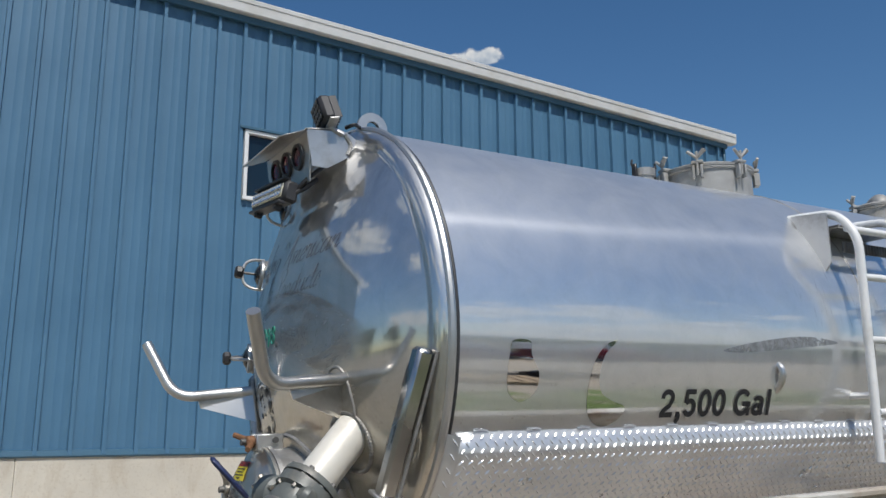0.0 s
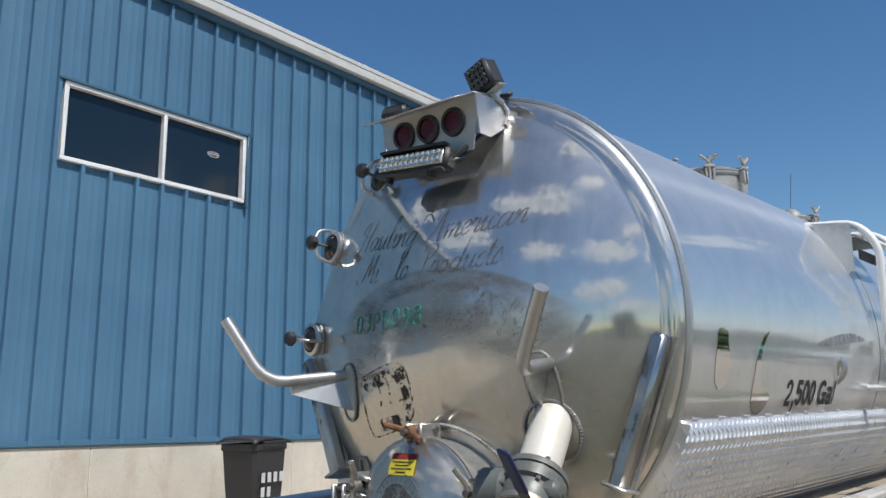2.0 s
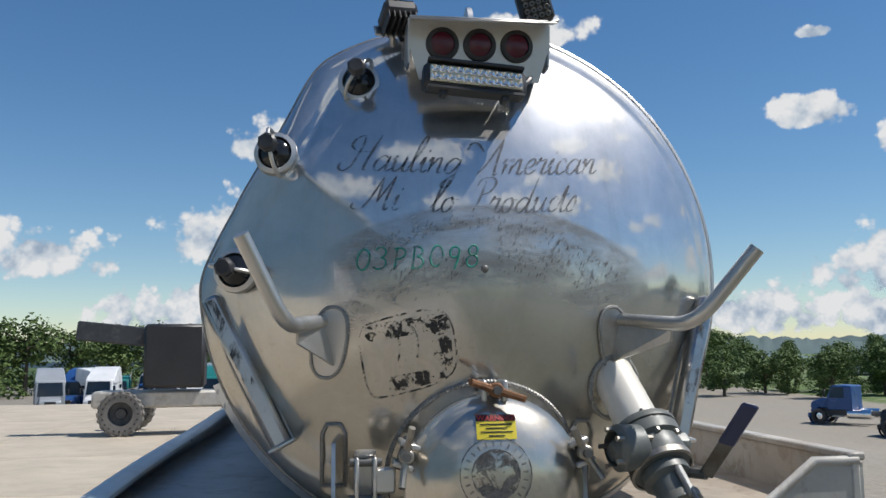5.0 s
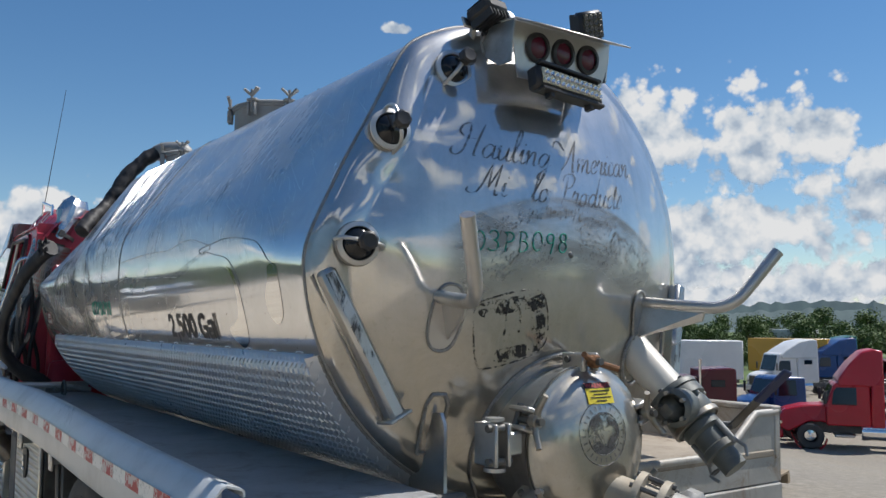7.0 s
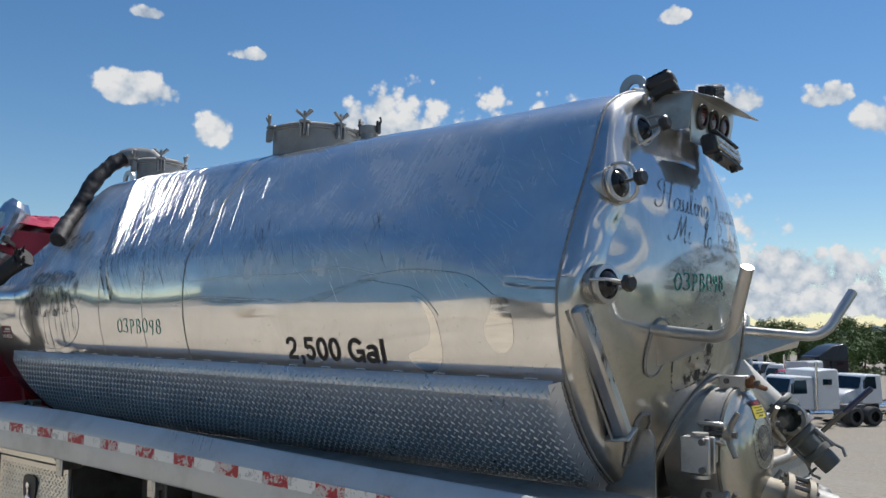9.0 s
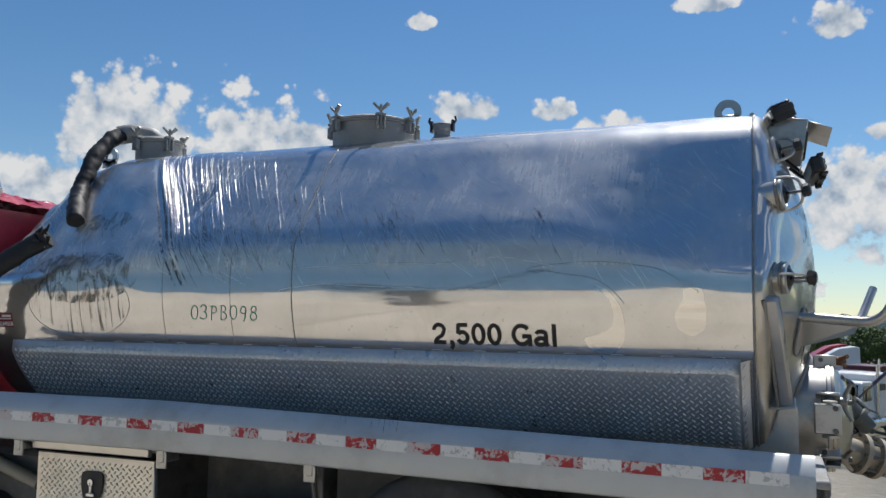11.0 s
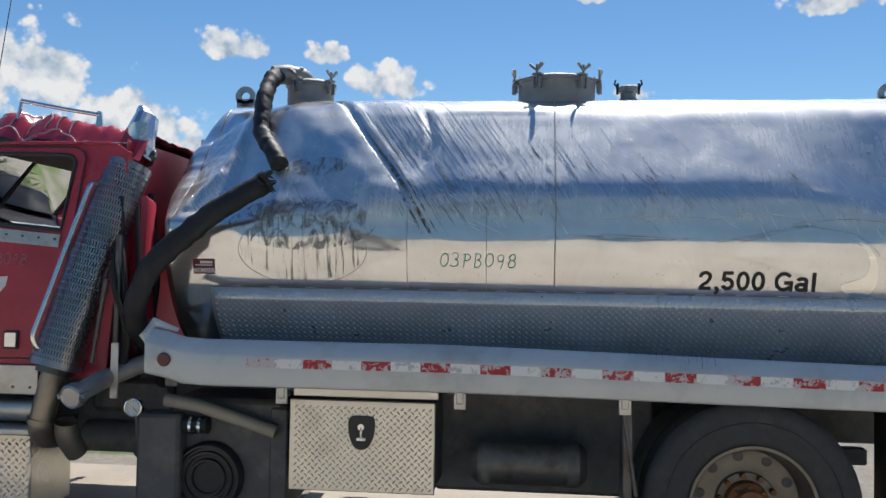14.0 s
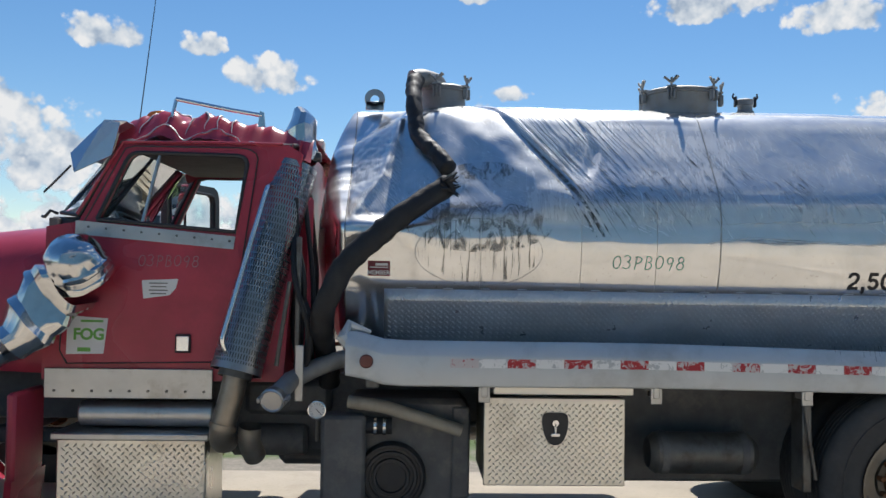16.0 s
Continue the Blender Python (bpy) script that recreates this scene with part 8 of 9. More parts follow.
def drive_wheel(x, side):
    w = group_part("rear_wheel" if x < 3 else "front_wheel", "dual rear wheel with rusty hub" if x < 3 else "steel front wheel")
    y = side * 1.03 if x < 3 or side < 0 else 1.27
    ty = part("tyre", tyre_geo(0.27), TYRE, w, "dusty worn tyre")
    ty.matrix_basis = pose(x, y, 0.51)
    g = Geo().tube([(0.415 * math.cos(a), 0, 0.415 * math.sin(a)) for a in lin(0, 6.283, 60)], 0.004, 5, False)
    part("sidewall_rib", g, TYRE, ty).matrix_basis = pose(0, side * 0.135, 0)
    if x < 3:
        part("inner_tyre", tyre_geo(0.27), TYRE, w).matrix_basis = pose(x, side * 0.7, 0.51)
    g = Geo()
    s = side
    prof = [(0.3, 0.125), (0.305, 0.132), (0.29, 0.13), (0.275, 0.09), (0.27, 0.0), (0.255, -0.035), (0.2, -0.05), (0.15, -0.04), (0.145, -0.02), (0.1, -0.02)]
    g.lathe([(r, h) for r, h in prof], pose(x, y, 0.51, -90 * s), 48)
    rim = part("rim", g, RIM, w, "dull steel disc rim")
    for k in range(10):
        a = radians(k * 36 + 9)
        part("hand_hole", Geo().lathe([(0, 0.004), (0.02, 0.004), (0.026, 0.0)], pose(x + 0.225 * math.cos(a), y - s * 0.04, 0.51 + 0.225 * math.sin(a), -90 * s), 12), CHASSIS, rim)
        part("lug_nut", Geo().cyl((x + 0.135 * math.cos(a), y - s * 0.025, 0.51 + 0.135 * math.sin(a)), (x + 0.135 * math.cos(a), y + s * 0.022, 0.51 + 0.135 * math.sin(a)), 0.015, seg=6), RUSTY, rim)
    part("hub", Geo().lathe([(0.112, -0.03), (0.105, 0.03), (0.085, 0.045), (0.08, 0.1), (0.05, 0.112), (0, 0.113)], pose(x, y, 0.51, -90 * s), 24), RUSTHUB, w, "rust-brown hub")
    for k in range(8):
        a = radians(k * 45)
        part("hub_bolt", Geo().cyl((x + 0.09 * math.cos(a), y + s * 0.03, 0.51 + 0.09 * math.sin(a)), (x + 0.09 * math.cos(a), y + s * 0.06, 0.51 + 0.09 * math.sin(a)), 0.01, seg=6), RUSTHUB, w)


for s in (1, -1):
    drive_wheel(1.31, s)
    drive_wheel(6.68, s)
part("axle", Geo().cyl((1.31, -1.0, 0.51), (1.31, 1.0, 0.51), 0.075, seg=16).lathe([(0, -0.2), (0.16, -0.16), (0.2, 0), (0.16, 0.16), (0, 0.2)], pose(1.31, 0, 0.51), 20).cyl((6.68, -0.95, 0.51), (6.68, 0.95, 0.51), 0.06, seg=12), CHASSIS, truck)
for s in (1, -1):
    part("leaf_spring", Geo().box((1.31, s * 0.5, 0.66), (1.5, 0.08, 0.09), ch=0.01), CHASSIS, truck)
    part("leaf_spring", Geo().box((6.6, s * 0.45, 0.62), (1.3, 0.08, 0.08), ch=0.01), CHASSIS, truck)
    hang = part("mud_flap_hanger", Geo().plate([(-0.14, 1.02), (0.26, 1.02), (0.08, 0.78), (-0.02, 0.5), (-0.14, 0.5)], 0.01, Matrix.Translation((0, s * 1.1, 0)) @ pose(0, 0, 0, 90)), RIGHT_RAIL, truck, "pale side plate with a round lamp")
    part("side_lamp", Geo().lathe([(0, 0.02), (0.036, 0.017), (0.05, 0.008), (0.056, 0.0)], Matrix.Translation((-0.04, s * 1.112, 0.86)) @ pose(0, 0, 0, -90 * s), 22), RED_LENS, hang, "round red side lamp")
    part("mud_flap", Geo().box((0.55, s * 0.86, 0.62), (0.012, 0.5, 0.7), pose(0, 0, 0), 0.003), RUBBER, truck)
part("rear_cross_beam", Geo().box((-0.06, 0, 0.78), (0.1, 1.9, 0.3), ch=0.01), CHASSIS, truck)

# tread-plate tool box with a paddle latch
box = group_part("tool_box", "tread-plate tool box with a black paddle latch")
X0, X1, ZB, ZT, YF = 2.858, 3.605, 0.49, 0.95, 1.05
part("body", Geo().box(((X0 + X1) / 2, YF - 0.3, (ZB + ZT) / 2), (X1 - X0, 0.56, ZT - ZB), ch=0.008), STEEL, box)
part("door", Geo().box(((X0 + X1) / 2, YF - 0.006, (ZB + ZT) / 2), (X1 - X0 + 0.01, 0.02, ZT - ZB + 0.005), ch=0.005), TREAD_PALE, box, "pale tread-plate door")
flat = lambda y: (lambda u, v, h: Vector((u, y + h, v)))
part("tread_pattern", tread(flat(YF + 0.004), X0 + 0.01, X1 - 0.01, ZB + 0.01, ZT - 0.01, 0.026, 0.025, 0.0085, 0.0055), TREAD_PALE, box, kind="stuff", smooth=0)
shield = blob([(-0.062, 0.075), (0, 0.085), (0.062, 0.075), (0.065, 0.0), (0.04, -0.065), (0, -0.085), (-0.04, -0.065), (-0.065, 0.0)], 5)
latch = part("latch_plate", Geo().plate(shield, 0.012, Matrix.Translation((3.23, YF + 0.012, 0.79)) @ pose(0, 0, 0, 90)), BLACK, box, "black shield-shaped latch plate")
part("paddle", Geo().box((3.23, YF + 0.024, 0.76), (0.05, 0.012, 0.02), ch=0.004).box((3.23, YF + 0.024, 0.795), (0.014, 0.012, 0.06), ch=0.004).cyl((3.23, YF + 0.018, 0.822), (3.23, YF + 0.03, 0.822), 0.017, seg=14), CHROME, latch)
part("light_strip", Geo().box((3.2, 1.12, 1.0), (0.74, 0.03, 0.04), ch=0.004), TREAD_PALE, truck)

# air tank, strut, pump and black boxes under the deck
part("air_tank", Geo().lathe([(0, -0.31), (0.08, -0.3), (0.115, -0.26), (0.115, 0.26), (0.08, 0.3), (0, 0.31)], pose(2.38, 0.86, 0.63, 0, 90), 30), STEEL, truck, "grimy cylindrical air tank")
for x in (2.16, 2.6):
    part("tank_strap", Geo().lathe([(0.117, -0.02), (0.12, -0.02), (0.12, 0.02), (0.117, 0.02)], pose(x, 0.86, 0.63, 0, 90), 30), CHASSIS, truck)
part("wheel_guard_strut", Geo().box((1.9, 1.06, 0.76), (0.05, 0.14, 0.56), pose(0, 0, 0), 0.006).tube([(1.93, 1.14, 1.0), (1.86, 1.14, 0.55)], 0.01, 8), STEEL, truck)
# dark box added behind the air tank to block the bright ground
part("under_box", Geo().box((2.3, 0.42, 0.7), (1.2, 0.4, 0.58), ch=0.02), CHASSIS, truck)
pump = group_part("vacuum_pump", "black vacuum pump with a ribbed fan cover")
part("body", Geo().box((4.02, 0.55, 0.6), (0.66, 0.6, 0.62), ch=0.03), CHASSIS, pump)
PM = pose(4.1, 0.86, 0.49, -90)
part("fan_cover", Geo().lathe([(0.19, -0.05), (0.19, 0.03), (0.175, 0.05), (0.165, 0.05), (0.16, 0.035), (0.145, 0.035), (0.14, 0.05), (0.125, 0.05), (0.12, 0.035), (0.105, 0.035), (0.1, 0.05), (0.085, 0.05), (0.08, 0.03), (0, 0.03)], PM, 40), BLACK, pump, "ribbed black fan cover")
part("upright_box", Geo().box((4.36, 0.86, 0.58), (0.24, 0.2, 0.5), ch=0.02), CHASSIS, pump)
part("hose_elbow", Geo().tube(bent([(4.34, 0.9, 0.9), (4.15, 0.92, 0.88), (3.72, 0.92, 0.75)], 0.06), 0.036, 12), DUSTPIPE, pump, "dusty bent pipe")
for x in (4.14, 4.19):
    part("hose_clamp", Geo().lathe([(0.045, -0.008), (0.05, -0.008), (0.05, 0.008), (0.045, 0.008)], pose(x, 0.9, 0.77, 0, 90), 20), CHROME, pump)
part("hose_stub", Geo().cyl((4.1, 0.9, 0.77), (4.24, 0.9, 0.77), 0.045, seg=16), RUBBER, pump)
gauge = group_part("pressure_gauge", "round white pressure gauge with a steel bezel")
GM = pose(4.505, 0.94, 0.86, -90)
part("bezel", Geo().lathe([(0, -0.03), (0.046, -0.03), (0.05, -0.02), (0.05, 0.012), (0.044, 0.014), (0.043, 0.006)], GM, 32), CHROME, gauge)
part("dial", Geo().lathe([(0, 0.006), (0.043, 0.006)], GM, 32), WHITE, gauge, "white dial")
for k in range(11):
    a = radians(-225 + k * 27)
    part("tick", Geo().box((0.034, 0, 0.0075), (0.008, 0.0025, 0.001), GM @ pose(0, 0, 0, 0, 0, math.degrees(a)), 0.0003), INK, gauge)
part("needle", Geo().box((0.012, 0, 0.009), (0.036, 0.003, 0.001), GM @ pose(0, 0, 0, 0, 0, 135), 0.0003), INK, gauge)
part("stem", Geo().cyl((4.505, 0.91, 0.84), (4.505, 0.88, 0.68), 0.012, seg=8), STEEL, gauge)
can = group_part("capped_elbow", "grey pipe elbow closed with a cam-lock cap")
CM = Matrix.Translation((4.68, 1.13, 0.977)) @ Vector((0.2, 0.93, -0.25)).normalized().to_track_quat("Z", "Y").to_matrix().to_4x4()
part("pipe", Geo().lathe([(0.05, -0.17), (0.05, 0.03), (0.056, 0.035), (0.056, 0.06), (0.05, 0.07)], CM, 28), CAST, can)
part("cap", Geo().lathe([(0.06, 0.06), (0.064, 0.07), (0.064, 0.11), (0.056, 0.118), (0.05, 0.112), (0, 0.112)], CM, 30), ALU, can, "round aluminium cap")
part("ear", Geo().box((0.07, 0, 0.08), (0.018, 0.03, 0.08), CM, 0.005).box((-0.07, 0, 0.08), (0.018, 0.03, 0.08), CM, 0.005), CAST, can)
part("pull_ring", Geo().tube([CM @ Vector((0.09 + 0.016 * math.cos(a), 0.016 * math.sin(a), 0.13)) for a in lin(0, 6.283, 14)], 0.003, 6), STEEL, can)
part("feed_pipe", Geo().tube(bent([(4.64, 0.95, 1.02), (4.52, 0.86, 1.08), (4.4, 0.8, 1.12), (4.22, 0.7, 1.13)], 0.05), 0.05, 16), CAST, can, "dark pipe")

# ---- hoses torn from the front hatch ----
def hose(name, pts, r, label, ripple=0.08, seg=16, sag=0.0, thin=1.0):
    """A rubber hose; sag adds the folds and flats of a collapsed one."""
    P = bent(pts, 0.1 if sag else 0.16, 9)
    fine = []
    for a, b in zip(P, P[1:]):
        k = max(1, int((b - a).length / 0.012))
        fine += [a + (b - a) * i / k for i in range(k)]
    fine.append(P[-1])
    rs = [r * (1 + ripple * (math.sin(i * 0.9) * 0.35 + noise.noise((i * 0.11, r, 1)))) for i in range(len(fine))]
    rs[-1] *= 0.6
    g = Geo().tube(fine, rs, seg)
    if sag:
        for i, p in enumerate(g.v):
            k = i // seg
            if 2 < k < len(fine) - 1:
                c, w = fine[k], Vector(p) - fine[k]
                q = Vector(p) * 14
                flat = 1 + sag * (1.4 * noise.noise(q) + 0.8 * noise.noise(q * 2.6) - 0.12 * max(0.0, math.sin(k * 0.9 + 5 * noise.noise(q * 0.4))))
                w.y *= thin
                g.v[i] = tuple(c + w * flat)
    return part(name, g, RUBBER, truck, label, smooth=55)


el = Geo().tube(bent([(3.84, -0.02, 2.80), (3.86, 0.0, 2.865), (3.96, 0.1, 2.87), (4.02, 0.14, 2.85)], 0.06), 0.062, 18)
part("hatch_elbow", el, CAST, truck, "grey pipe elbow on the front hatch")
t1 = hose("suction_hose", [(3.93, 0.06, 2.865), (3.995, 0.14, 2.865), (4.02, 0.24, 2.785), (4.005, 0.36, 2.66), on_tank(3.99, 49, 0.05), on_tank(3.915, 40, 0.05), on_tank(3.85, 33.5, 0.05), on_tank(3.8, 26, 0.05)], 0.05, "torn black rubber hose draped over the tank", 0.04, 18, 0.15)
hose("lower_hose", [(3.81, 0.88, 2.1), (4.05, 0.99, 1.93), (4.36, 1.05, 1.66), (4.47, 1.06, 1.42), (4.49, 0.95, 1.27), (4.48, 0.72, 1.14), (4.47, 0.6, 0.95)], 0.062, "split black rubber hose hanging down", 0.05, 18, 0.1, 0.55)
rng = random.Random(2)
g = Geo()
for k in range(16):
    a = rng.uniform(0, 6.28)
    p = Vector((3.82, 0.9, 2.10)) + Vector((rng.uniform(-0.03, 0.03), rng.uniform(-0.02, 0.04), rng.uniform(-0.04, 0.04)))
    g.tube([p, p + Vector((-0.05 * rng.random() - 0.02, 0.03 * rng.random(), 0.05 * rng.uniform(-1, 1)))], [0.012, 0.003], 5)
part("torn_end", g, RUBBER, t1, kind="stuff")

# ---- cab ----
cab = group_part("cab", "crushed red cab")
YL, YR = 0.885, -0.905


def skewed(x, z):
    """The cab is racked backwards: its roof was pushed towards the tank."""
    return x - 0.02 * max(0.0, (z - 1.75)) / 0.65


def cab_pt(x, y, z):
    k = 0.07 * max(0.0, z - 1.8) / 0.6
    return Vector((skewed(x, z), y - math.copysign(k, y), z))


def side_panel(outline, holes, y, thick=0.05, place=None):
    """A cab side or door with openings cut through; place puts x and z elsewhere than on a cab side."""
    bm = bmesh.new()
    loops = [outline] + holes
    edges = []
    for lp in loops:
        vs = [bm.verts.new((x, z, 0)) for x, z in lp]
        edges += [bm.edges.new((a, b)) for a, b in zip(vs, vs[1:] + vs[:1])]
    bmesh.ops.triangle_fill(bm, use_beauty=True, use_dissolve=False, edges=edges)
    bm.verts.index_update()
    s = 1 if y > 0 else -1
    a = [place(v.co.x, v.co.y, 0.0) if place else cab_pt(v.co.x, y, v.co.y) for v in bm.verts]
    b = [place(v.co.x, v.co.y, thick) for v in bm.verts] if place else [p - Vector((0, s * thick, 0)) for p in a]
    faces = [tuple(v.index for v in f.verts) for f in bm.faces]
    n = len(a)
    g = Geo()
    rim = []
    for e in bm.edges:
        if len(e.link_faces) == 1:
            i, j = e.verts[0].index, e.verts[1].index
            rim.append((i, j, j + n, i + n))
    g.add(a + b, faces + [tuple(k + n for k in f[::-1]) for f in faces] + rim)
    bm.free()
    return g


WINDOW = [(5.725, 1.872), (5.60, 2.20), (5.585, 2.225), (5.565, 2.24), (5.54, 2.246), (5.0, 2.24), (4.965, 2.232), (4.945, 2.215), (4.938, 2.19), (4.975, 1.815)]
BODY = [(6.0, 1.0), (6.0, 1.83), (5.83, 1.86), (5.63, 2.3), (4.72, 2.31), (4.64, 2.26), (4.70, 1.0)]
DOOR = [(5.86, 1.09), (5.9, 1.16), (5.88, 1.6), (5.79, 1.87), (5.61, 2.27), (5.56, 2.283), (4.98, 2.285), (4.93, 2.277), (4.895, 2.255), (4.882, 2.22), (4.94, 1.6), (5.02, 1.18), (5.045, 1.13), (5.09, 1.105)]
part("cab_side", side_panel(BODY, [WINDOW], YL), RED, cab, "red cab side", smooth=0)
dr = part("door", side_panel(DOOR, [[(x + 0.012 * (x - 5.3), z + 0.012 * (z - 2.03)) for x, z in WINDOW]], YL + 0.016, 0.02), RED, cab, "scratched red door", smooth=0)
g = Geo().tube([cab_pt(x, YL + 0.017, z) for x, z in DOOR + DOOR[:1]], 0.004, 6, False)
part("door_seal", g, BLACK, dr)
part("window_seal", Geo().tube([cab_pt(x, YL + 0.02, z) for x, z in WINDOW + WINDOW[:1]], 0.012, 8, False), BLACK, dr)
part("vent_bar", Geo().tube([cab_pt(5.42, YL + 0.008, 2.245), cab_pt(5.485, YL + 0.008, 1.85)], 0.01, 8), ALU, dr)
part("vent_pane", Geo().add([cab_pt(5.48, YL - 0.01, 1.855), cab_pt(5.715, YL - 0.01, 1.875), cab_pt(5.59, YL - 0.01, 2.19), cab_pt(5.43, YL - 0.01, 2.24)], [(0, 1, 2, 3)]).add([cab_pt(5.48, YL - 0.015, 1.855), cab_pt(5.715, YL - 0.015, 1.875), cab_pt(5.59, YL - 0.015, 2.19), cab_pt(5.43, YL - 0.015, 2.24)], [(3, 2, 1, 0)]), CAB_GLASS, dr, "quarter light pane", smooth=0)
strip = [(5.83, 1.865), (4.97, 1.79), (4.98, 1.72), (5.83, 1.79)]
part("sill_strip", Geo().plate(strip, 0.008, Matrix.Translation((0, YL + 0.024, 0)) @ pose(0, 0, 0, 90)), ALU, dr, "bent bright sill strip")
for k in range(9):
    x = 5.0 + k * 0.095
    part("rivet", Geo().cyl((x, YL + 0.027, 1.765 + (x - 5.0) * 0.085), (x, YL + 0.033, 1.765 + (x - 5.0) * 0.085), 0.007, seg=8), STEEL, dr)
part("skirt_panel", Geo().box((5.525, YL + 0.02, 0.985), (0.9, 0.01, 0.16), ch=0.003), ALU, cab, "bright riveted panel under the door")
for k in range(9):
    part("rivet", Geo().cyl((5.12 + k * 0.1, YL + 0.024, 0.945), (5.12 + k * 0.1, YL + 0.03, 0.945), 0.008, seg=8), STEEL, cab)
hd = part("door_handle", Geo().box((5.238, YL + 0.027, 1.205), (0.085, 0.012, 0.1), ch=0.004), BLACK, dr, "chrome paddle handle in a black frame")
part("paddle", Geo().box((5.238, YL + 0.036, 1.205), (0.068, 0.008, 0.082), ch=0.003), CHROME, hd)
part("handwriting", handwriting("03PB098", 0.06, lambda u, v, l=0: Vector((5.325 - u, YL + 0.0175 + l, 1.652 + v)), 0.0022, 0.8), PALEINK, dr, "pale marker writing")
tornlab = part("paper_label", Geo().plate([(5.47, 1.545), (5.275, 1.555), (5.285, 1.505), (5.32, 1.465), (5.46, 1.445)], 0.002, Matrix.Translation((0, YL + 0.018, 0)) @ pose(0, 0, 0, 90)), WHITE, dr, "torn white paper label")
for k in range(4):
    part("label_bar", Geo().box((5.38, YL + 0.0195, 1.53 - k * 0.019), (0.1 - 0.015 * (k % 2), 0.001, 0.006), ch=0.0002), STEEL, tornlab)
fog = part("grease_sticker", Geo().plate([(5.86, 1.35), (5.645, 1.335), (5.665, 1.145), (5.865, 1.14)], 0.002, Matrix.Translation((0, YL + 0.018, 0)) @ pose(0, 0, 0, 90)), WHITE, dr, "white sticker with green letters")
part("lettering", laid(lettering("FOG", 0.085, 0, 0.95, 0.003, 6), lambda u, v: Vector((5.745 - u, YL + 0.0198, 1.25 + v))), LIME, fog)
part("label_bar", Geo().box((5.77, YL + 0.0195, 1.166), (0.07, 0.001, 0.022), ch=0.0002).box((5.73, YL + 0.0195, 1.32), (0.12, 0.001, 0.012), ch=0.0002), LIME, fog)

g = side_panel(BODY, [DOOR], YR)
part("cab_side", g, RED, cab, smooth=0)
def about(pts, cx, cz, k):
    return [(cx + (x - cx) * k, cz + (z - cz) * k) for x, z in pts]


part("lining", side_panel(about(BODY, 5.3, 1.65, 0.97), [about(WINDOW, 5.33, 2.03, 0.99)], YL - 0.055, 0.006), SEAT, cab, "dark inner lining", smooth=0)
part("lining", side_panel(about(BODY, 5.3, 1.65, 0.97), [about(DOOR, 5.4, 1.7, 0.985)], YR + 0.055, 0.006), SEAT, cab, smooth=0)
part("head_lining", Geo().box((5.15, -0.01, 2.31), (1.0, 1.6, 0.03), ch=0.01), SEAT, cab)
part("rear_lining", Geo().box((4.75, -0.01, 1.66), (0.02, 1.66, 1.25), ch=0.005), SEAT, cab)
part("rear_wall", Geo().add([cab_pt(x, y, z) for x, z in ((4.70, 1.0), (4.66, 2.34)) for y in (YR, YL)], [(0, 1, 3, 2)]).add([cab_pt(x, y, z) for x, z in ((4.74, 1.0), (4.70, 2.32)) for y in (YR, YL)], [(2, 3, 1, 0)]), RED, cab, smooth=0)
part("firewall", Geo().box((5.97, -0.01, 1.44), (0.05, 1.74, 0.88)), SEAT, cab)
part("cab_floor", Geo().box((5.35, -0.01, 1.02), (1.25, 1.74, 0.05)), SEAT, cab)


def roof(u, v):
    """The roof skin, crushed and wrinkled; u along the cab, v across it."""
    x = 4.60 + 1.1 * u
    y = YR + 0.05 + (YL - YR - 0.1) * v
    edge = min(v, 1 - v)
    z = 2.275 + 0.185 * smooth01(-0.02, 0.075, edge) - 0.05 * smooth01(0.8, 1.0, u) - 0.05 * smooth01(0.25, 0.0, u)
    z += -0.03 + 0.085 * smooth01(0.1, 0.7, u) - 0.05 * smooth01(0.86, 1.0, u)
    q = noise.noise((u * 5.0 + 0.4 * v, v * 9.0, 6.3))
    z += 0.05 * (0.4 - abs(q)) * smooth01(0.02, 0.12, edge) * smooth01(0.15, 0.4, u) - 0.02 * max(0.0, 1 - abs(noise.noise((u * 7, v * 6 + 3 * u, 3.3))) / 0.12) * smooth01(0.02, 0.1, edge)
    z += 0.02 * noise.noise((u * 4, v * 3, 1)) + 0.026 * abs(noise.noise((u * 11, v * 7, 4))) + 0.012 * noise.noise((u * 25, v * 15, 2))
    z -= 0.06 * math.exp(-((u - 0.66) / 0.05) ** 2) * smooth01(0.3, 0.0, abs(v - 0.97)) + 0.03 * math.exp(-((u - 0.86) / 0.04) ** 2) * smooth01(0.3, 0.0, abs(v - 0.97))
    return cab_pt(x, y + 0.012 * noise.noise((u * 9, v * 4, 8)), z)


rf = part("roof", Geo().sheet(roof, lin(0, 1, 80), lin(0, 1, 80)), RED, cab, "crumpled red roof with bare creases", smooth=50)
g = Geo()
for u0, v1, lean in ((0.42, 0.885, 0.01), (0.5, 0.87, 0.0), (0.56, 0.88, 0.015), (0.66, 0.84, -0.06), (0.76, 0.87, -0.05), (0.88, 0.85, -0.1)):
    pts = [roof(u0 + lean * t + 0.03 * noise.noise((t * 2.6, u0 * 31, 0.5)) + 0.008 * noise.noise((t * 9, u0 * 17, 2.5)), 0.975 + (v1 - 0.975) * t) + Vector((0, 0.004, 0.003)) for t in lin(0, 1, 14)]
    g.tube(pts, [0.0015 + 0.0036 * max(0.0, math.sin(math.pi * i / 13)) ** 0.7 for i in range(14)], 6)
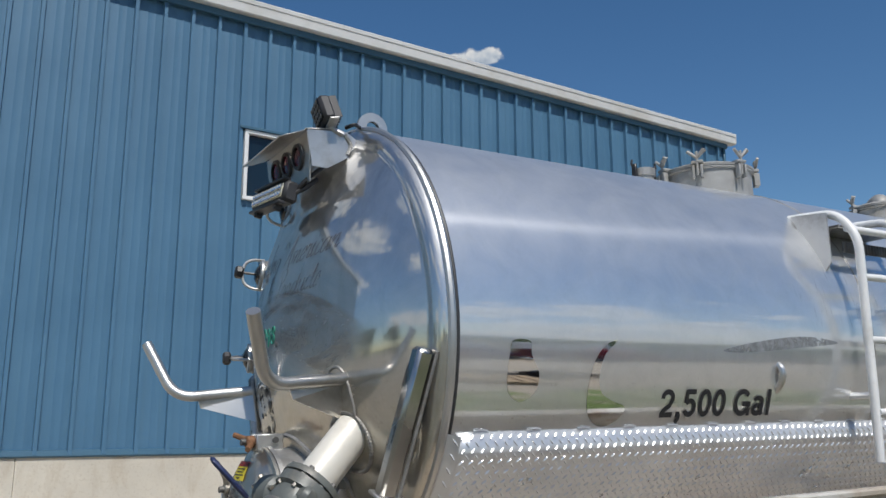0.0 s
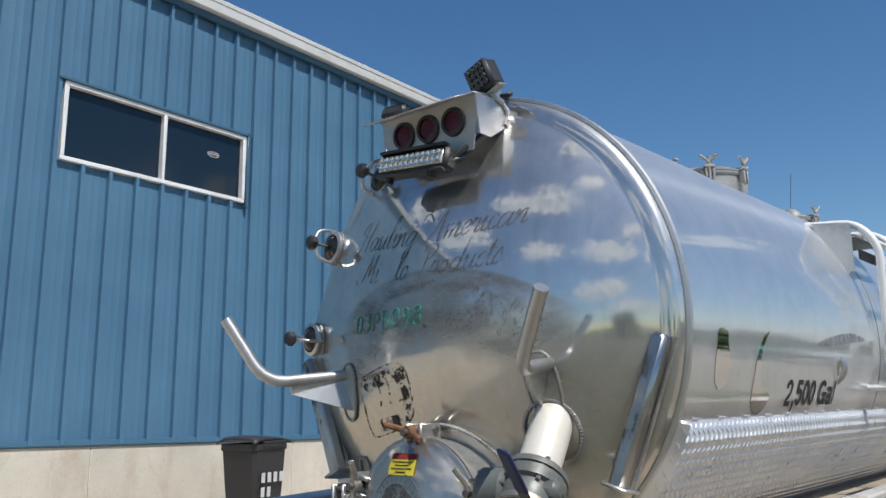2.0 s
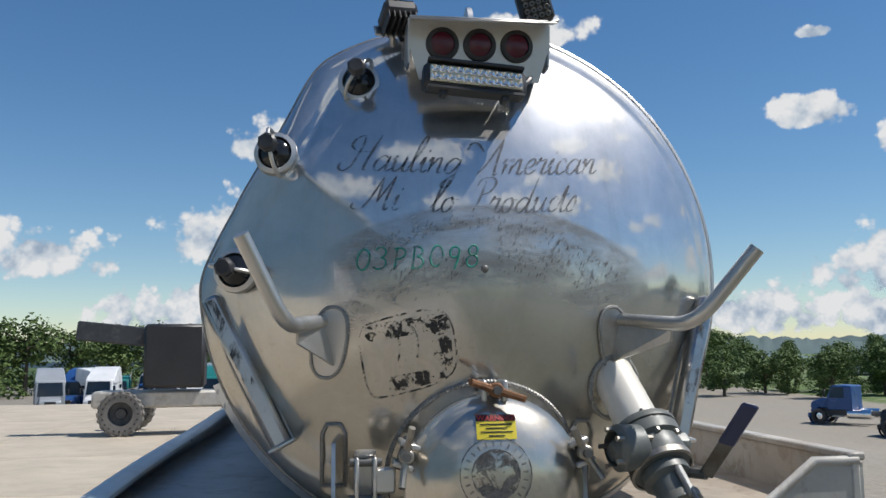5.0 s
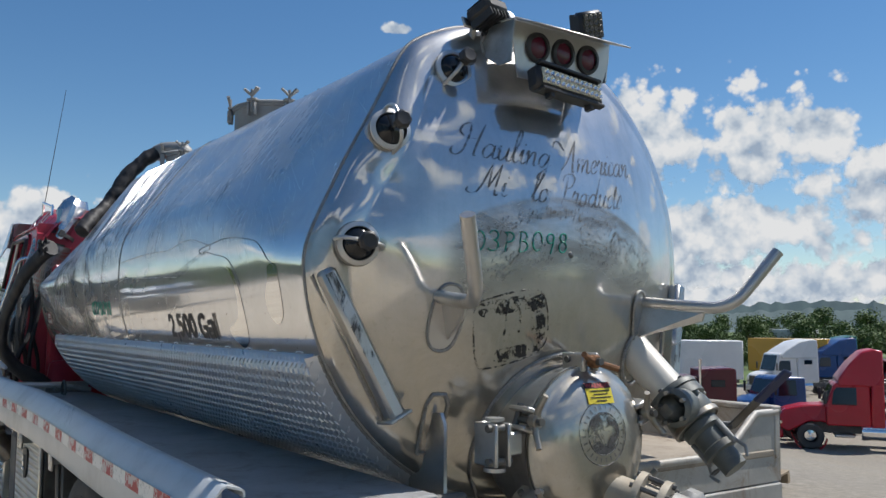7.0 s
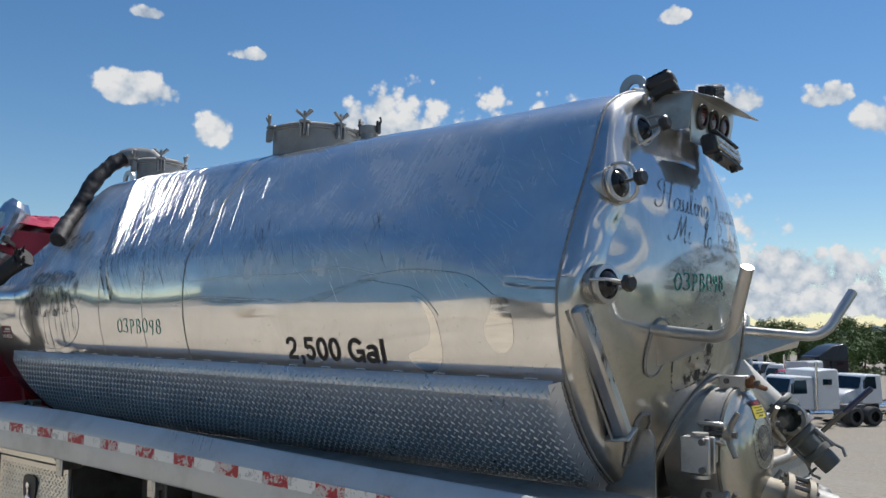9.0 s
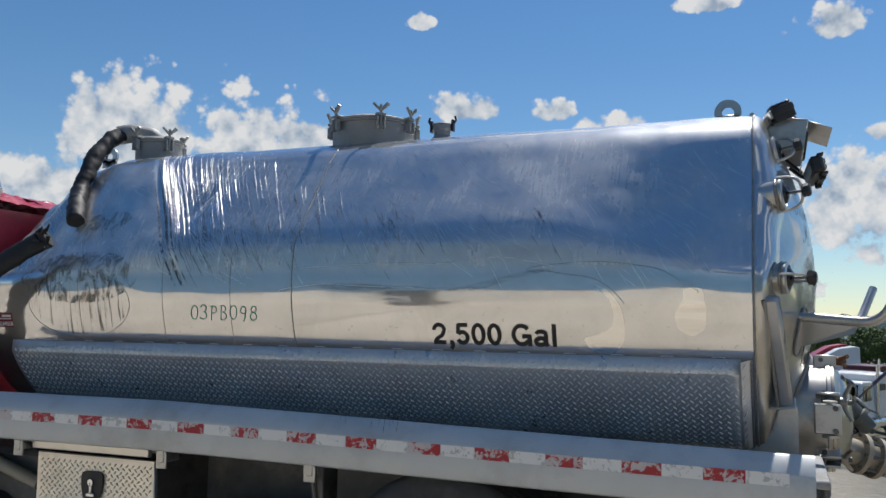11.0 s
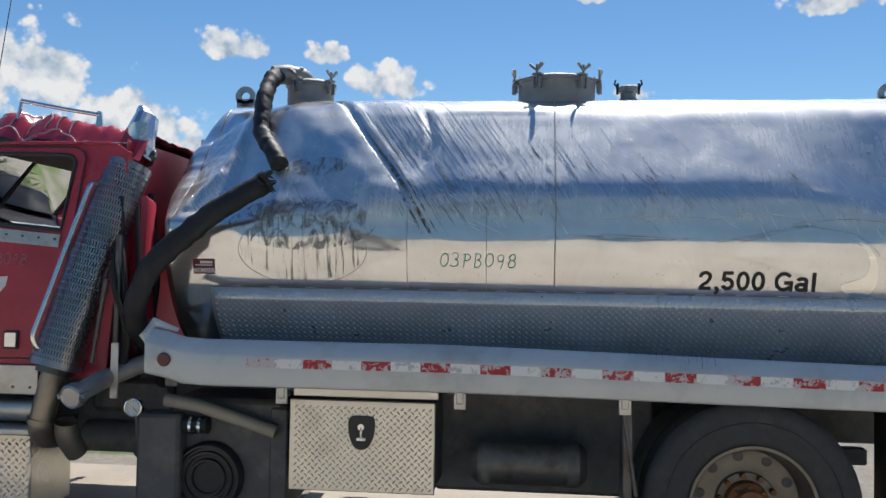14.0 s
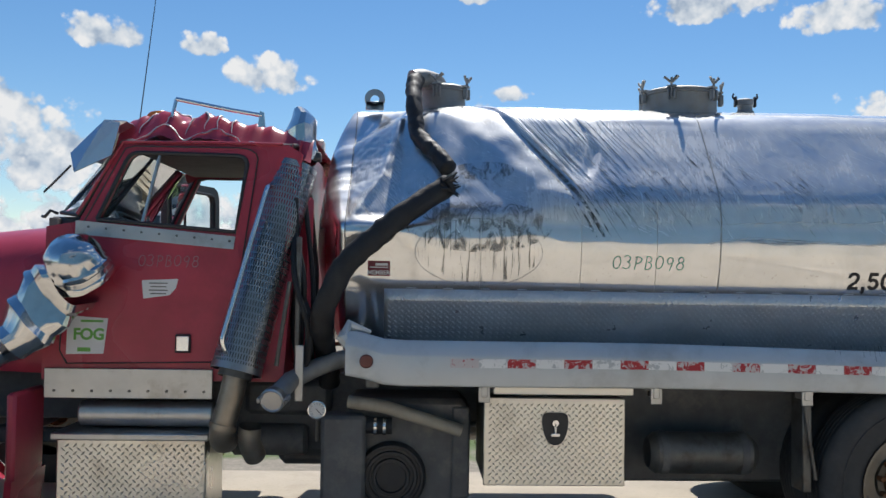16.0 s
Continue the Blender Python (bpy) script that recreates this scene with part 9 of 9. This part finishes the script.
for v0, lo, hi in ((0.982, 0.28, 0.98), (0.86, 0.62, 0.97)):
    g.tube([roof(u, v0 + 0.008 * math.sin(u * 23)) + Vector((0, 0.005, 0.004)) for u in lin(lo, hi, 60)], [0.0015 + 0.004 * abs(math.sin(i * 0.37)) for i in range(60)], 6)
tagged(part("bare_crease", g, BARE, rf, "paint scraped to bare metal along the creases"), kind="stuff")
part("drip_rail", Geo().tube([cab_pt(x, YL + 0.008, z) for x, z in ((5.84, 1.9), (5.63, 2.305), (5.2, 2.312), (4.75, 2.312))], 0.009, 8), RED, rf)
part("roof_rail", Geo().tube([cab_pt(5.4, 0.76, 2.585), cab_pt(5.1, 0.76, 2.53), cab_pt(4.9, 0.77, 2.497)], 0.0125, 10).tube([cab_pt(5.4, 0.76, 2.585), cab_pt(5.425, 0.74, 2.44)], 0.011, 8).plate([(-0.02, -0.06), (0.024, -0.06), (0.014, 0.03), (-0.01, 0.025)], 0.014, Matrix.Translation(cab_pt(4.9, 0.77, 2.49)) @ pose(0, 0, 0, 90)), CHROME, rf, "bent chrome horn rail")
part("marker_lamp", Geo().lathe([(0, 0.04), (0.05, 0.036), (0.065, 0.02), (0.07, -0.03)], Matrix.Translation(cab_pt(5.54, 0.6, 2.497)) @ pose(0, 0, 0, 0, 8), 18), AMBER, rf, "amber roof lamp")
part("antenna", Geo().cyl(cab_pt(5.61, 0.72, 2.4), cab_pt(5.57, 0.72, 3.6), 0.0035, 0.002, 6), BLACK, cab, "thin whip antenna")
part("rear_lamp", Geo().cyl((4.66, -0.62, 2.35), (4.6, -0.62, 2.35), 0.05, seg=16, ch=0.01).box((4.66, -0.4, 2.48), (0.06, 0.09, 0.09), ch=0.01), LED, cab)

# windscreen, visor, wipers
g = Geo()
low = [(5.83, YR + 0.01, 1.9), (5.95, YR + 0.12, 1.92), (6.02, 0, 1.93), (5.97, YL - 0.12, 1.92), (5.83, YL - 0.01, 1.9)]
top = [(5.64, YR + 0.02, 2.29), (5.70, YR + 0.14, 2.31), (5.74, 0, 2.33), (5.71, YL - 0.14, 2.31), (5.64, YL - 0.02, 2.29)]
g.add([cab_pt(*p) for p in low + top], [(k, k + 1, k + 6, k + 5) for k in range(4)])
part("windscreen", g, CAB_GLASS, cab, "cracked windscreen", smooth=0)
for y in (YL - 0.01, YR + 0.01):
    part("screen_seal", Geo().tube([cab_pt(5.84, y, 1.89), cab_pt(5.64, y, 2.3)], 0.014, 8), BLACK, cab)
part("screen_bar", Geo().tube([cab_pt(6.02, 0, 1.92), cab_pt(5.74, 0, 2.34)], 0.016, 6), BLACK, cab)
part("screen_edge", Geo().tube([cab_pt(5.83, YL, 1.895), cab_pt(5.975, YL - 0.12, 1.915), cab_pt(6.02, 0, 1.925)], 0.012, 8), BLACK, cab)
part("cowl", Geo().box((5.92, 0, 1.85), (0.2, 1.6, 0.08), ch=0.02), SEAT, cab)
V = lambda x, y, z: cab_pt(x, y, z)
vis = Geo().add([V(5.63, 0.88, 2.43), V(5.62, -0.8, 2.42), V(5.9, -0.84, 2.24), V(5.9, 0.92, 2.235), V(5.855, 0.96, 2.125), V(5.67, 0.94, 2.225), V(5.645, 0.93, 2.41), V(5.73, 0.93, 2.425)], [(0, 1, 2, 3), (3, 4, 5, 6, 7), (0, 3, 7)])
vo = part("sun_visor", vis, simple("polished_visor_steel", (0.72, 0.75, 0.8), 0.2, 0.95, 0.1, 5, 0.04), cab, "bent bright sun visor", smooth=0)
sol = vo.modifiers.new("thickness", 'SOLIDIFY')
sol.thickness = 0.006
part("wiper", Geo().tube([(5.86, 0.92, 2.16), (5.93, 0.92, 2.085), (6.0, 0.92, 2.012)], 0.006, 6).tube([(5.93, 0.9, 1.9), (5.97, 0.9, 1.915), (6.0, 0.9, 1.88), (6.02, 0.88, 1.885)], 0.009, 6), BLACK, cab)
part("seat", Geo().box((5.0, 0.4, 1.5), (0.16, 0.5, 0.6), pose(0, 0, 0, 0, -6), 0.05).box((5.25, 0.4, 1.3), (0.45, 0.5, 0.16), ch=0.05).box((5.0, -0.45, 1.5), (0.16, 0.5, 0.6), ch=0.05), SEAT, cab, "dark seats")
part("dashboard", Geo().box((5.78, 0, 1.74), (0.34, 1.6, 0.3), ch=0.06), SEAT, cab)
part("steering_wheel", Geo().tube([Vector((5.6, 0.42, 1.82)) + pose(0, 0, 0, 0, -35) @ Vector((0.2 * math.cos(a), 0.2 * math.sin(a), 0)) for a in lin(0, 6.283, 30)], 0.014, 8), BLACK, cab)
part("door_post_inside", Geo().tube([cab_pt(4.97, YR + 0.03, 1.84), cab_pt(4.97, YR + 0.03, 2.2)], 0.02, 6), BLACK, cab)

# passenger door swung wide open
def open_door(u, z, deep):
    """u runs out along the swung door from its hinge."""
    return Vector((5.87 - 0.34 * u + 0.94 * deep, -0.94 - 0.94 * u - 0.34 * deep, z))


OUT = [(0.0, 1.05), (0.68, 1.05), (0.72, 1.2), (0.73, 1.8), (0.71, 2.2), (0.685, 2.26), (0.63, 2.29), (0.12, 2.29), (0.03, 2.2)]
PANE = [(0.06, 1.74), (0.66, 1.74), (0.645, 2.16), (0.625, 2.205), (0.585, 2.225), (0.14, 2.225), (0.08, 2.13)]
pd = part("passenger_door", side_panel(OUT, [PANE], YR, 0.05, open_door), BLACK, cab, "passenger door swung open, black inside", smooth=0)
part("door_pane", side_panel(PANE, [], YR, 0.006, lambda u, z, deep: open_door(u, z, deep + 0.022)), CAB_GLASS, pd, "pale green tinted pane", smooth=0)
part("vent_bar", Geo().tube([open_door(0.27, 1.74, 0.02), open_door(0.25, 2.22, 0.02)], 0.012, 8), BLACK, pd)
part("pane_seal", Geo().tube([open_door(u, z, 0.0) for u, z in PANE + PANE[:1]], 0.012, 8, False), BLACK, pd)
part("arm_rest", Geo().box((0, 0, 0), (0.05, 0.45, 0.14), Matrix.Translation(open_door(0.36, 1.56, -0.03)) @ pose(0, 0, 0, 0, 0, -20), 0.015), simple("brown_door_card", (0.14, 0.11, 0.09), 0.7), pd)

# hood, fender, steps
def hood(u, v):
    x = 6.0 + 1.35 * u
    a = radians(-15 + 210 * v)
    w, h = 0.80 - 0.12 * u, 0.72 - 0.14 * u
    q = 0.55
    cy = math.copysign(abs(math.cos(a)) ** q, math.cos(a))
    cz = math.copysign(abs(math.sin(a)) ** q, math.sin(a))
    return (x, -0.01 + w * cy + 0.006 * noise.noise((x * 5, v * 6, 1)), 1.16 + h * cz * (1.0 if cz > 0 else 0.4) + 0.008 * noise.noise((x * 4, v * 5, 2)))


part("hood", Geo().sheet(hood, lin(0, 1, 20), lin(0, 1, 40)), RED, truck, "red hood", smooth=60)
part("grille", Geo().box((7.24, -0.01, 1.28), (0.06, 1.1, 0.85), ch=0.03), CHROME, truck)
part("engine", Geo().box((6.5, 0, 1.05), (1.1, 0.6, 0.7), ch=0.06), CHASSIS, truck)
for s in (1, -1):
    g = Geo().lathe([(0.60, -0.2), (0.64, -0.21), (0.64, 0.2), (0.6, 0.22)], pose(6.68, s * 0.9, 0.5, 90), 26, (180, 372))
    g.box((6.07, s * 0.9, 0.62), (0.05, 0.36, 0.66), pose(0, 0, 0), 0.015)
    part("fender", g, RED, truck, "red front fender")
part("bumper", Geo().box((7.35, 0, 0.62), (0.14, 2.2, 0.36), ch=0.05), CHROME, truck)
part("air_cylinder", Geo().cyl((5.08, 0.8, 0.81), (5.81, 0.8, 0.81), 0.072, seg=26, ch=0.01), ALU, truck, "bright cylinder behind the step")
st = group_part("step_box", "tread-plate battery step box under the door")
part("body", Geo().box((5.5, 0.7, 0.47), (0.8, 0.42, 0.44), ch=0.01), TREAD_PALE, st)
part("step_top", Geo().box((5.5, 0.72, 0.705), (0.84, 0.46, 0.04), ch=0.008), ALU, st)
part("tread_pattern", tread(flat(0.911), 5.11, 5.89, 0.26, 0.68, 0.03, 0.029, 0.0095, 0.006), TREAD_PALE, st, kind="stuff", smooth=0)

# crushed chrome air cleaner on the door side
ac = group_part("air_cleaner", "crushed chrome air cleaner hanging loose")


def crumple(geo, amount, scale, seed):
    for i, p in enumerate(geo.v):
        q = Vector(p) * scale + Vector((seed, 0, 0))
        geo.v[i] = tuple(Vector(p) + Vector((noise.noise(q), noise.noise(q + Vector((7, 1, 3))), noise.noise(q + Vector((2, 9, 5))))) * amount)
    return geo


AM = Matrix.Translation((5.765, 1.06, 1.63)) @ pose(0, 0, 0, -32, 22, 10)
part("dome", crumple(Geo().lathe([(0, 0.15), (0.07, 0.14), (0.125, 0.1), (0.15, 0.04), (0.152, 0.0), (0.165, -0.01), (0.165, -0.03), (0.15, -0.035)], AM, 48), 0.014, 9, 1), CRUSHED, ac, "dented chrome dome", smooth=50)
part("band", crumple(Geo().lathe([(0.155, -0.03), (0.165, -0.034), (0.165, -0.06), (0.152, -0.065), (0.16, -0.075), (0.162, -0.1), (0.14, -0.105)], AM, 48), 0.016, 9, 1), CRUSHED, ac)
BM = Matrix.Translation((6.0, 1.03, 1.33)) @ Vector((0.72, 0.1, -0.62)).to_track_quat("Z", "Y").to_matrix().to_4x4()
prof = [(0.165 + 0.014 * math.sin(i * 2.3), -0.26 + 0.045 * i) for i in range(13)]
part("crushed_body", crumple(crumple(Geo().lathe(prof, BM @ Matrix.Diagonal((1.0, 0.72, 1.0, 1)), 26), 0.1, 3.6, 4), 0.02, 8, 2), CRUSHED, ac, "crumpled chrome canister", smooth=24)

# ---- exhaust stacks with perforated guards ----
def perforated(p0, p1, r, name, parent, label):
    """A guard of thin steel with rows of real slots."""
    p0, p1 = Vector(p0), Vector(p1)
    d = p1 - p0
    L = d.length
    M = Matrix.Translation(p0) @ d.to_track_quat("Z", "Y").to_matrix().to_4x4()
    g = Geo()
    nA, nH = 58, int(L / 0.036)
    rows = []
    for j in range(nH):
        z0, z1 = L * j / nH, L * (j + 1) / nH
        off = 0.5 if j % 2 else 0.0
        for i in range(nA):
            a0 = 2 * math.pi * (i + off) / nA
            aw = 2 * math.pi / nA
            pts = []
            for fa, fz in ((0, 0), (1, 0), (1, 1), (0, 1), (0.3, 0.12), (0.7, 0.12), (0.7, 0.88), (0.3, 0.88)):
                a = a0 + aw * fa
                pts.append(M @ Vector((r * math.cos(a), r * math.sin(a), z0 + (z1 - z0) * fz)))
            g.add(pts, [(0, 1, 5, 4), (1, 2, 6, 5), (2, 3, 7, 6), (3, 0, 4, 7)])
    ob = part(name, g, PERF, parent, label, smooth=60)
    for z in (0.0, L):
        part("end_band", Geo().lathe([(r - 0.003, z - 0.018), (r + 0.003, z - 0.018), (r + 0.003, z + 0.018), (r - 0.003, z + 0.018)], M, 40), PERF, ob)
    return ob, M, L


stack = group_part("left_exhaust_stack", "bent exhaust stack in a perforated steel guard")
ob, M, L = perforated((4.93, 0.99, 1.08), (4.695, 0.71, 2.185), 0.134, "perforated_guard", stack, "perforated steel guard")
part("inner_pipe", Geo().lathe([(0.09, -0.05), (0.09, L + 0.03)], M, 28), STEEL, stack)
part("lower_pipe", Geo().tube(bent([(4.92, 0.985, 1.12), (4.95, 1.0, 0.95), (5.0, 1.0, 0.76), (5.01, 0.95, 0.69), (5.01, 0.83, 0.67)], 0.08), 0.066, 20), EXHAUST, stack, "heat-stained exhaust pipe")
part("pipe_collar", Geo().lathe([(0.068, -0.015), (0.074, -0.015), (0.074, 0.015), (0.068, 0.015)], Matrix.Translation((4.995, 1.0, 0.78)) @ pose(0, 0, 0, 0, -14), 24), EXHAUST, stack)
part("open_elbow", Geo().tube(bent([(4.84, 0.9, 0.6), (4.86, 0.98, 0.7), (4.85, 1.0, 0.78)], 0.05), 0.06, 18, caps=False), EXHAUST, stack)
part("grab_bar", Geo().tube(bent([(4.79, 0.80, 2.1), (4.80, 0.92, 2.07), (4.985, 1.13, 1.24), (4.965, 1.1, 1.17), (4.94, 1.05, 1.18)], 0.035), 0.014, 10), CHROME, stack, "bright grab bar")
TM = Matrix.Translation((4.66, 0.66, 2.24)) @ pose(0, 0, 0, 22, 4)
part("crushed_tip", crumple(Geo().lathe([(0.085, 0.0), (0.08, 0.06), (0.07, 0.12), (0.085, 0.2), (0.07, 0.27), (0.05, 0.34)], TM, 14), 0.05, 7, 3), CRUSHED, stack, "crushed chrome tip", smooth=20)
part("tip_clamp", Geo().lathe([(0.086, 0.0), (0.094, 0.0), (0.094, 0.025), (0.086, 0.025)], TM, 28).box((-0.1, 0.02, 0.012), (0.05, 0.04, 0.05), TM, 0.006), STEEL, stack)

rstack = group_part("right_exhaust_stack", "upright exhaust stack in a perforated steel guard")
ob, M, L = perforated((4.86, -1.13, 1.1), (4.86, -1.13, 2.32), 0.125, "perforated_guard", rstack, "perforated steel guard")
part("inner_pipe", Geo().lathe([(0.09, -0.05), (0.09, L + 0.05)], M, 28), STEEL, rstack)
part("stack_tip", Geo().tube(bent([(4.86, -1.13, 2.33), (4.86, -1.13, 2.5), (4.9, -1.16, 2.62)], 0.05), 0.07, 20, caps=False), EXHAUST, rstack, "dark heat-stained tip")
part("tip_clamp", Geo().lathe([(0.072, -0.02), (0.08, -0.02), (0.08, 0.02), (0.072, 0.02)], Matrix.Translation((4.86, -1.13, 2.43)), 24).box((4.95, -1.13, 2.43), (0.05, 0.05, 0.03)), STEEL, rstack)
part("grab_rail", Geo().tube(bent([(4.98, -1.16, 1.1), (4.98, -1.26, 1.15), (4.98, -1.26, 2.1), (4.98, -1.16, 2.15)], 0.05), 0.014, 10), CHROME, rstack)

# tangle behind the cab
tang = group_part("air_lines", "tangle of hoses and lines behind the cab")
rng = random.Random(17)
for k in range(7):
    x, y = 4.6 + rng.uniform(-0.04, 0.05), 0.5 + rng.uniform(-0.1, 0.4)
    part("line", Geo().tube(bent([(x, y, 1.0), (x + rng.uniform(-0.08, 0.08), y + rng.uniform(-0.1, 0.1), 1.3), (x + rng.uniform(-0.06, 0.06), y + rng.uniform(-0.1, 0.1), 1.55), (x + 0.06, y - 0.05, 1.8 + rng.uniform(0, 0.3))], 0.12), 0.012 + 0.01 * rng.random(), 8), RUBBER, tang)
part("crumpled_panel", crumple(Geo().box((4.63, 0.62, 1.55), (0.1, 0.2, 0.95), ch=0.02).box((4.60, 0.6, 1.2), (0.16, 0.24, 0.26), ch=0.03), 0.05, 7, 6), RED, cab, "crumpled red corner panel")
part("dark_strut", Geo().box((4.62, 0.93, 1.42), (0.03, 0.03, 0.75), pose(0, 0, 0), 0.006).tube([(4.66, 0.98, 1.55), (4.72, 1.0, 1.1)], 0.012, 8), STEEL, tang)
part("flat_lever", Geo().box((4.60, 0.98, 1.06), (0.045, 0.012, 0.3), pose(0, 0, 0), 0.004), ALU, tang)

# dark scuffs along the long crease, and runs down the rail
for off, w in ((-0.012, 0.010), (0.03, 0.006), (-0.05, 0.004)):
    def fold(u, v, lift=0.0015, off=off):
        return on_tank(2.95 + 0.0086 * v + off + u, v, lift)
    part("crease_scuff", filled([(-w, -2), (w, -2), (w * 1.5, 20), (w, 32), (w * 0.2, 50), (-w * 0.2, 50), (-w, 32), (-w * 1.4, 20)], fold, 0.0016, 4.0), SCRAPE_DARK, tank, "dark scuff along the crease")
# gouges that run back from the crease: thin raised burrs of bright metal, some filled with dirt
rng = random.Random(77)
bright, grimy = Geo(), Geo()


def gouge(g, d, hi, lo, w, tall):
    lean = 0.0086 - 0.0022 * min(d, 2.0)
    n = max(3, int((hi - lo) / 3))
    pts = []
    for i in range(n + 1):
        th = lo + (hi - lo) * i / n
        x = 2.95 + lean * th - d
        k = math.sin(math.pi * (0.04 + 0.92 * i / n)) ** 0.5
        pts += [on_tank(x - w * k, th, 0.0004), on_tank(x, th, tall * k + 0.0008), on_tank(x + w * k, th, 0.0004)]
    g.add(pts, [(3 * i + j, 3 * i + j + 1, 3 * i + j + 4, 3 * i + j + 3) for i in range(n) for j in (0, 1)])


for k in range(150):
    d = abs(rng.gauss(0, 0.3)) if k % 9 else rng.uniform(0, 1.1)
    hi = rng.uniform(48, 74) if d < 0.7 else rng.uniform(30, 68)
    gouge(bright, d, hi, max(12, hi - rng.uniform(6, 38) * (1 - 0.3 * d)), rng.uniform(0.0003, 0.0009) * (1 - 0.3 * d), rng.uniform(0.0002, 0.0006))
for k in range(80):
    d = abs(rng.gauss(0, 0.55))
    lo = rng.uniform(5, 30)
    gouge(grimy, d, lo + rng.uniform(5, 24), lo, rng.uniform(0.0008, 0.0026), 0.0005)
part("gouged_metal", bright, BURR, tank, "bright parallel gouges in the metal", kind="stuff")
part("gouged_dirt", grimy, SCRAPE_DARK, tank, "dirt-filled gouges", kind="stuff")
# fine scratches of the slide, in bundles that lean the same way
rng = random.Random(41)
fine_bright, fine_dark = Geo(), Geo()


def scratch(g, x, th, long, lean, w):
    pts = []
    for i in range(4):
        t = i / 3
        a, k = th + long * (t - 0.5), w * (0.25 + math.sin(math.pi * t))
        pts += [on_tank(x + lean * long * (t - 0.5) - k, a, 0.0007), on_tank(x + lean * long * (t - 0.5) + k, a, 0.0007)]
    g.add(pts, [(2 * i, 2 * i + 1, 2 * i + 3, 2 * i + 2) for i in range(3)])


for k in range(95):
    cx, ct = rng.uniform(0.25, 3.9), rng.uniform(4, 62)
    lean = rng.choice((0.0086, 0.011, 0.02, 0.03))
    for j in range(rng.randint(5, 14)):
        scratch(fine_bright, cx + rng.gauss(0, 0.1), ct + rng.gauss(0, 5), rng.uniform(2, 7), lean * rng.uniform(0.9, 1.1), rng.uniform(0.0004, 0.001))
for cx, ct, sx, st, n in ((1.74, 17, 0.05, 6, 34), (1.6, 12, 0.16, 6, 26), (2.35, 13, 0.2, 6, 30), (2.75, 12, 0.16, 6, 80), (2.92, 10, 0.1, 5, 60), (2.5, 20, 0.22, 9, 40), (2.0, 18, 0.25, 8, 26), (1.1, 14, 0.25, 6, 16), (2.6, 45, 0.25, 12, 22), (3.6, 16, 0.3, 7, 26)):
    for j in range(n):
        scratch(fine_dark, rng.gauss(cx, sx), max(1.0, rng.gauss(ct, st)), rng.uniform(2, 9), 0.0086 * rng.uniform(0.7, 1.5), rng.uniform(0.0006, 0.0022))
for k in range(340):
    th = rng.uniform(4, 48)
    x0 = rng.uniform(4.07, 4.07 + max(0.02, (40 - th) * 0.006))
    L = rng.uniform(0.02, 0.09)
    pts = [on_tank(min(x0 + L * t, 4.34), th + 6 * t + d, 0.0009) for t in (0.0, 0.5, 1.0) for d in (-0.02 - 0.06 * (k % 3), 0.02 + 0.06 * (k % 3))]
    fine_bright.add(pts, [(0, 1, 3, 2), (2, 3, 5, 4)])
part("fine_scratching", fine_bright, BURR, tank, "fine bright scratches", kind="stuff", smooth=0)
part("dark_scraping", fine_dark, SCRAPE_DARK, tank, "dark scrape marks", kind="stuff", smooth=0)
rng = random.Random(12)
for k in range(14):
    x, h = 1.50 + k * 0.021 + rng.uniform(-0.006, 0.006), rng.uniform(0.03, 0.09)
    part("drip_run", Geo().add([(x - 0.003, 1.164, 1.259), (x + 0.003, 1.164, 1.259), (x + 0.0015, 1.163 + 0.36 * h, 1.2575 - h), (x - 0.0015, 1.163 + 0.36 * h, 1.2575 - h)], [(0, 1, 2, 3)]), SCUFF, rail, smooth=0)
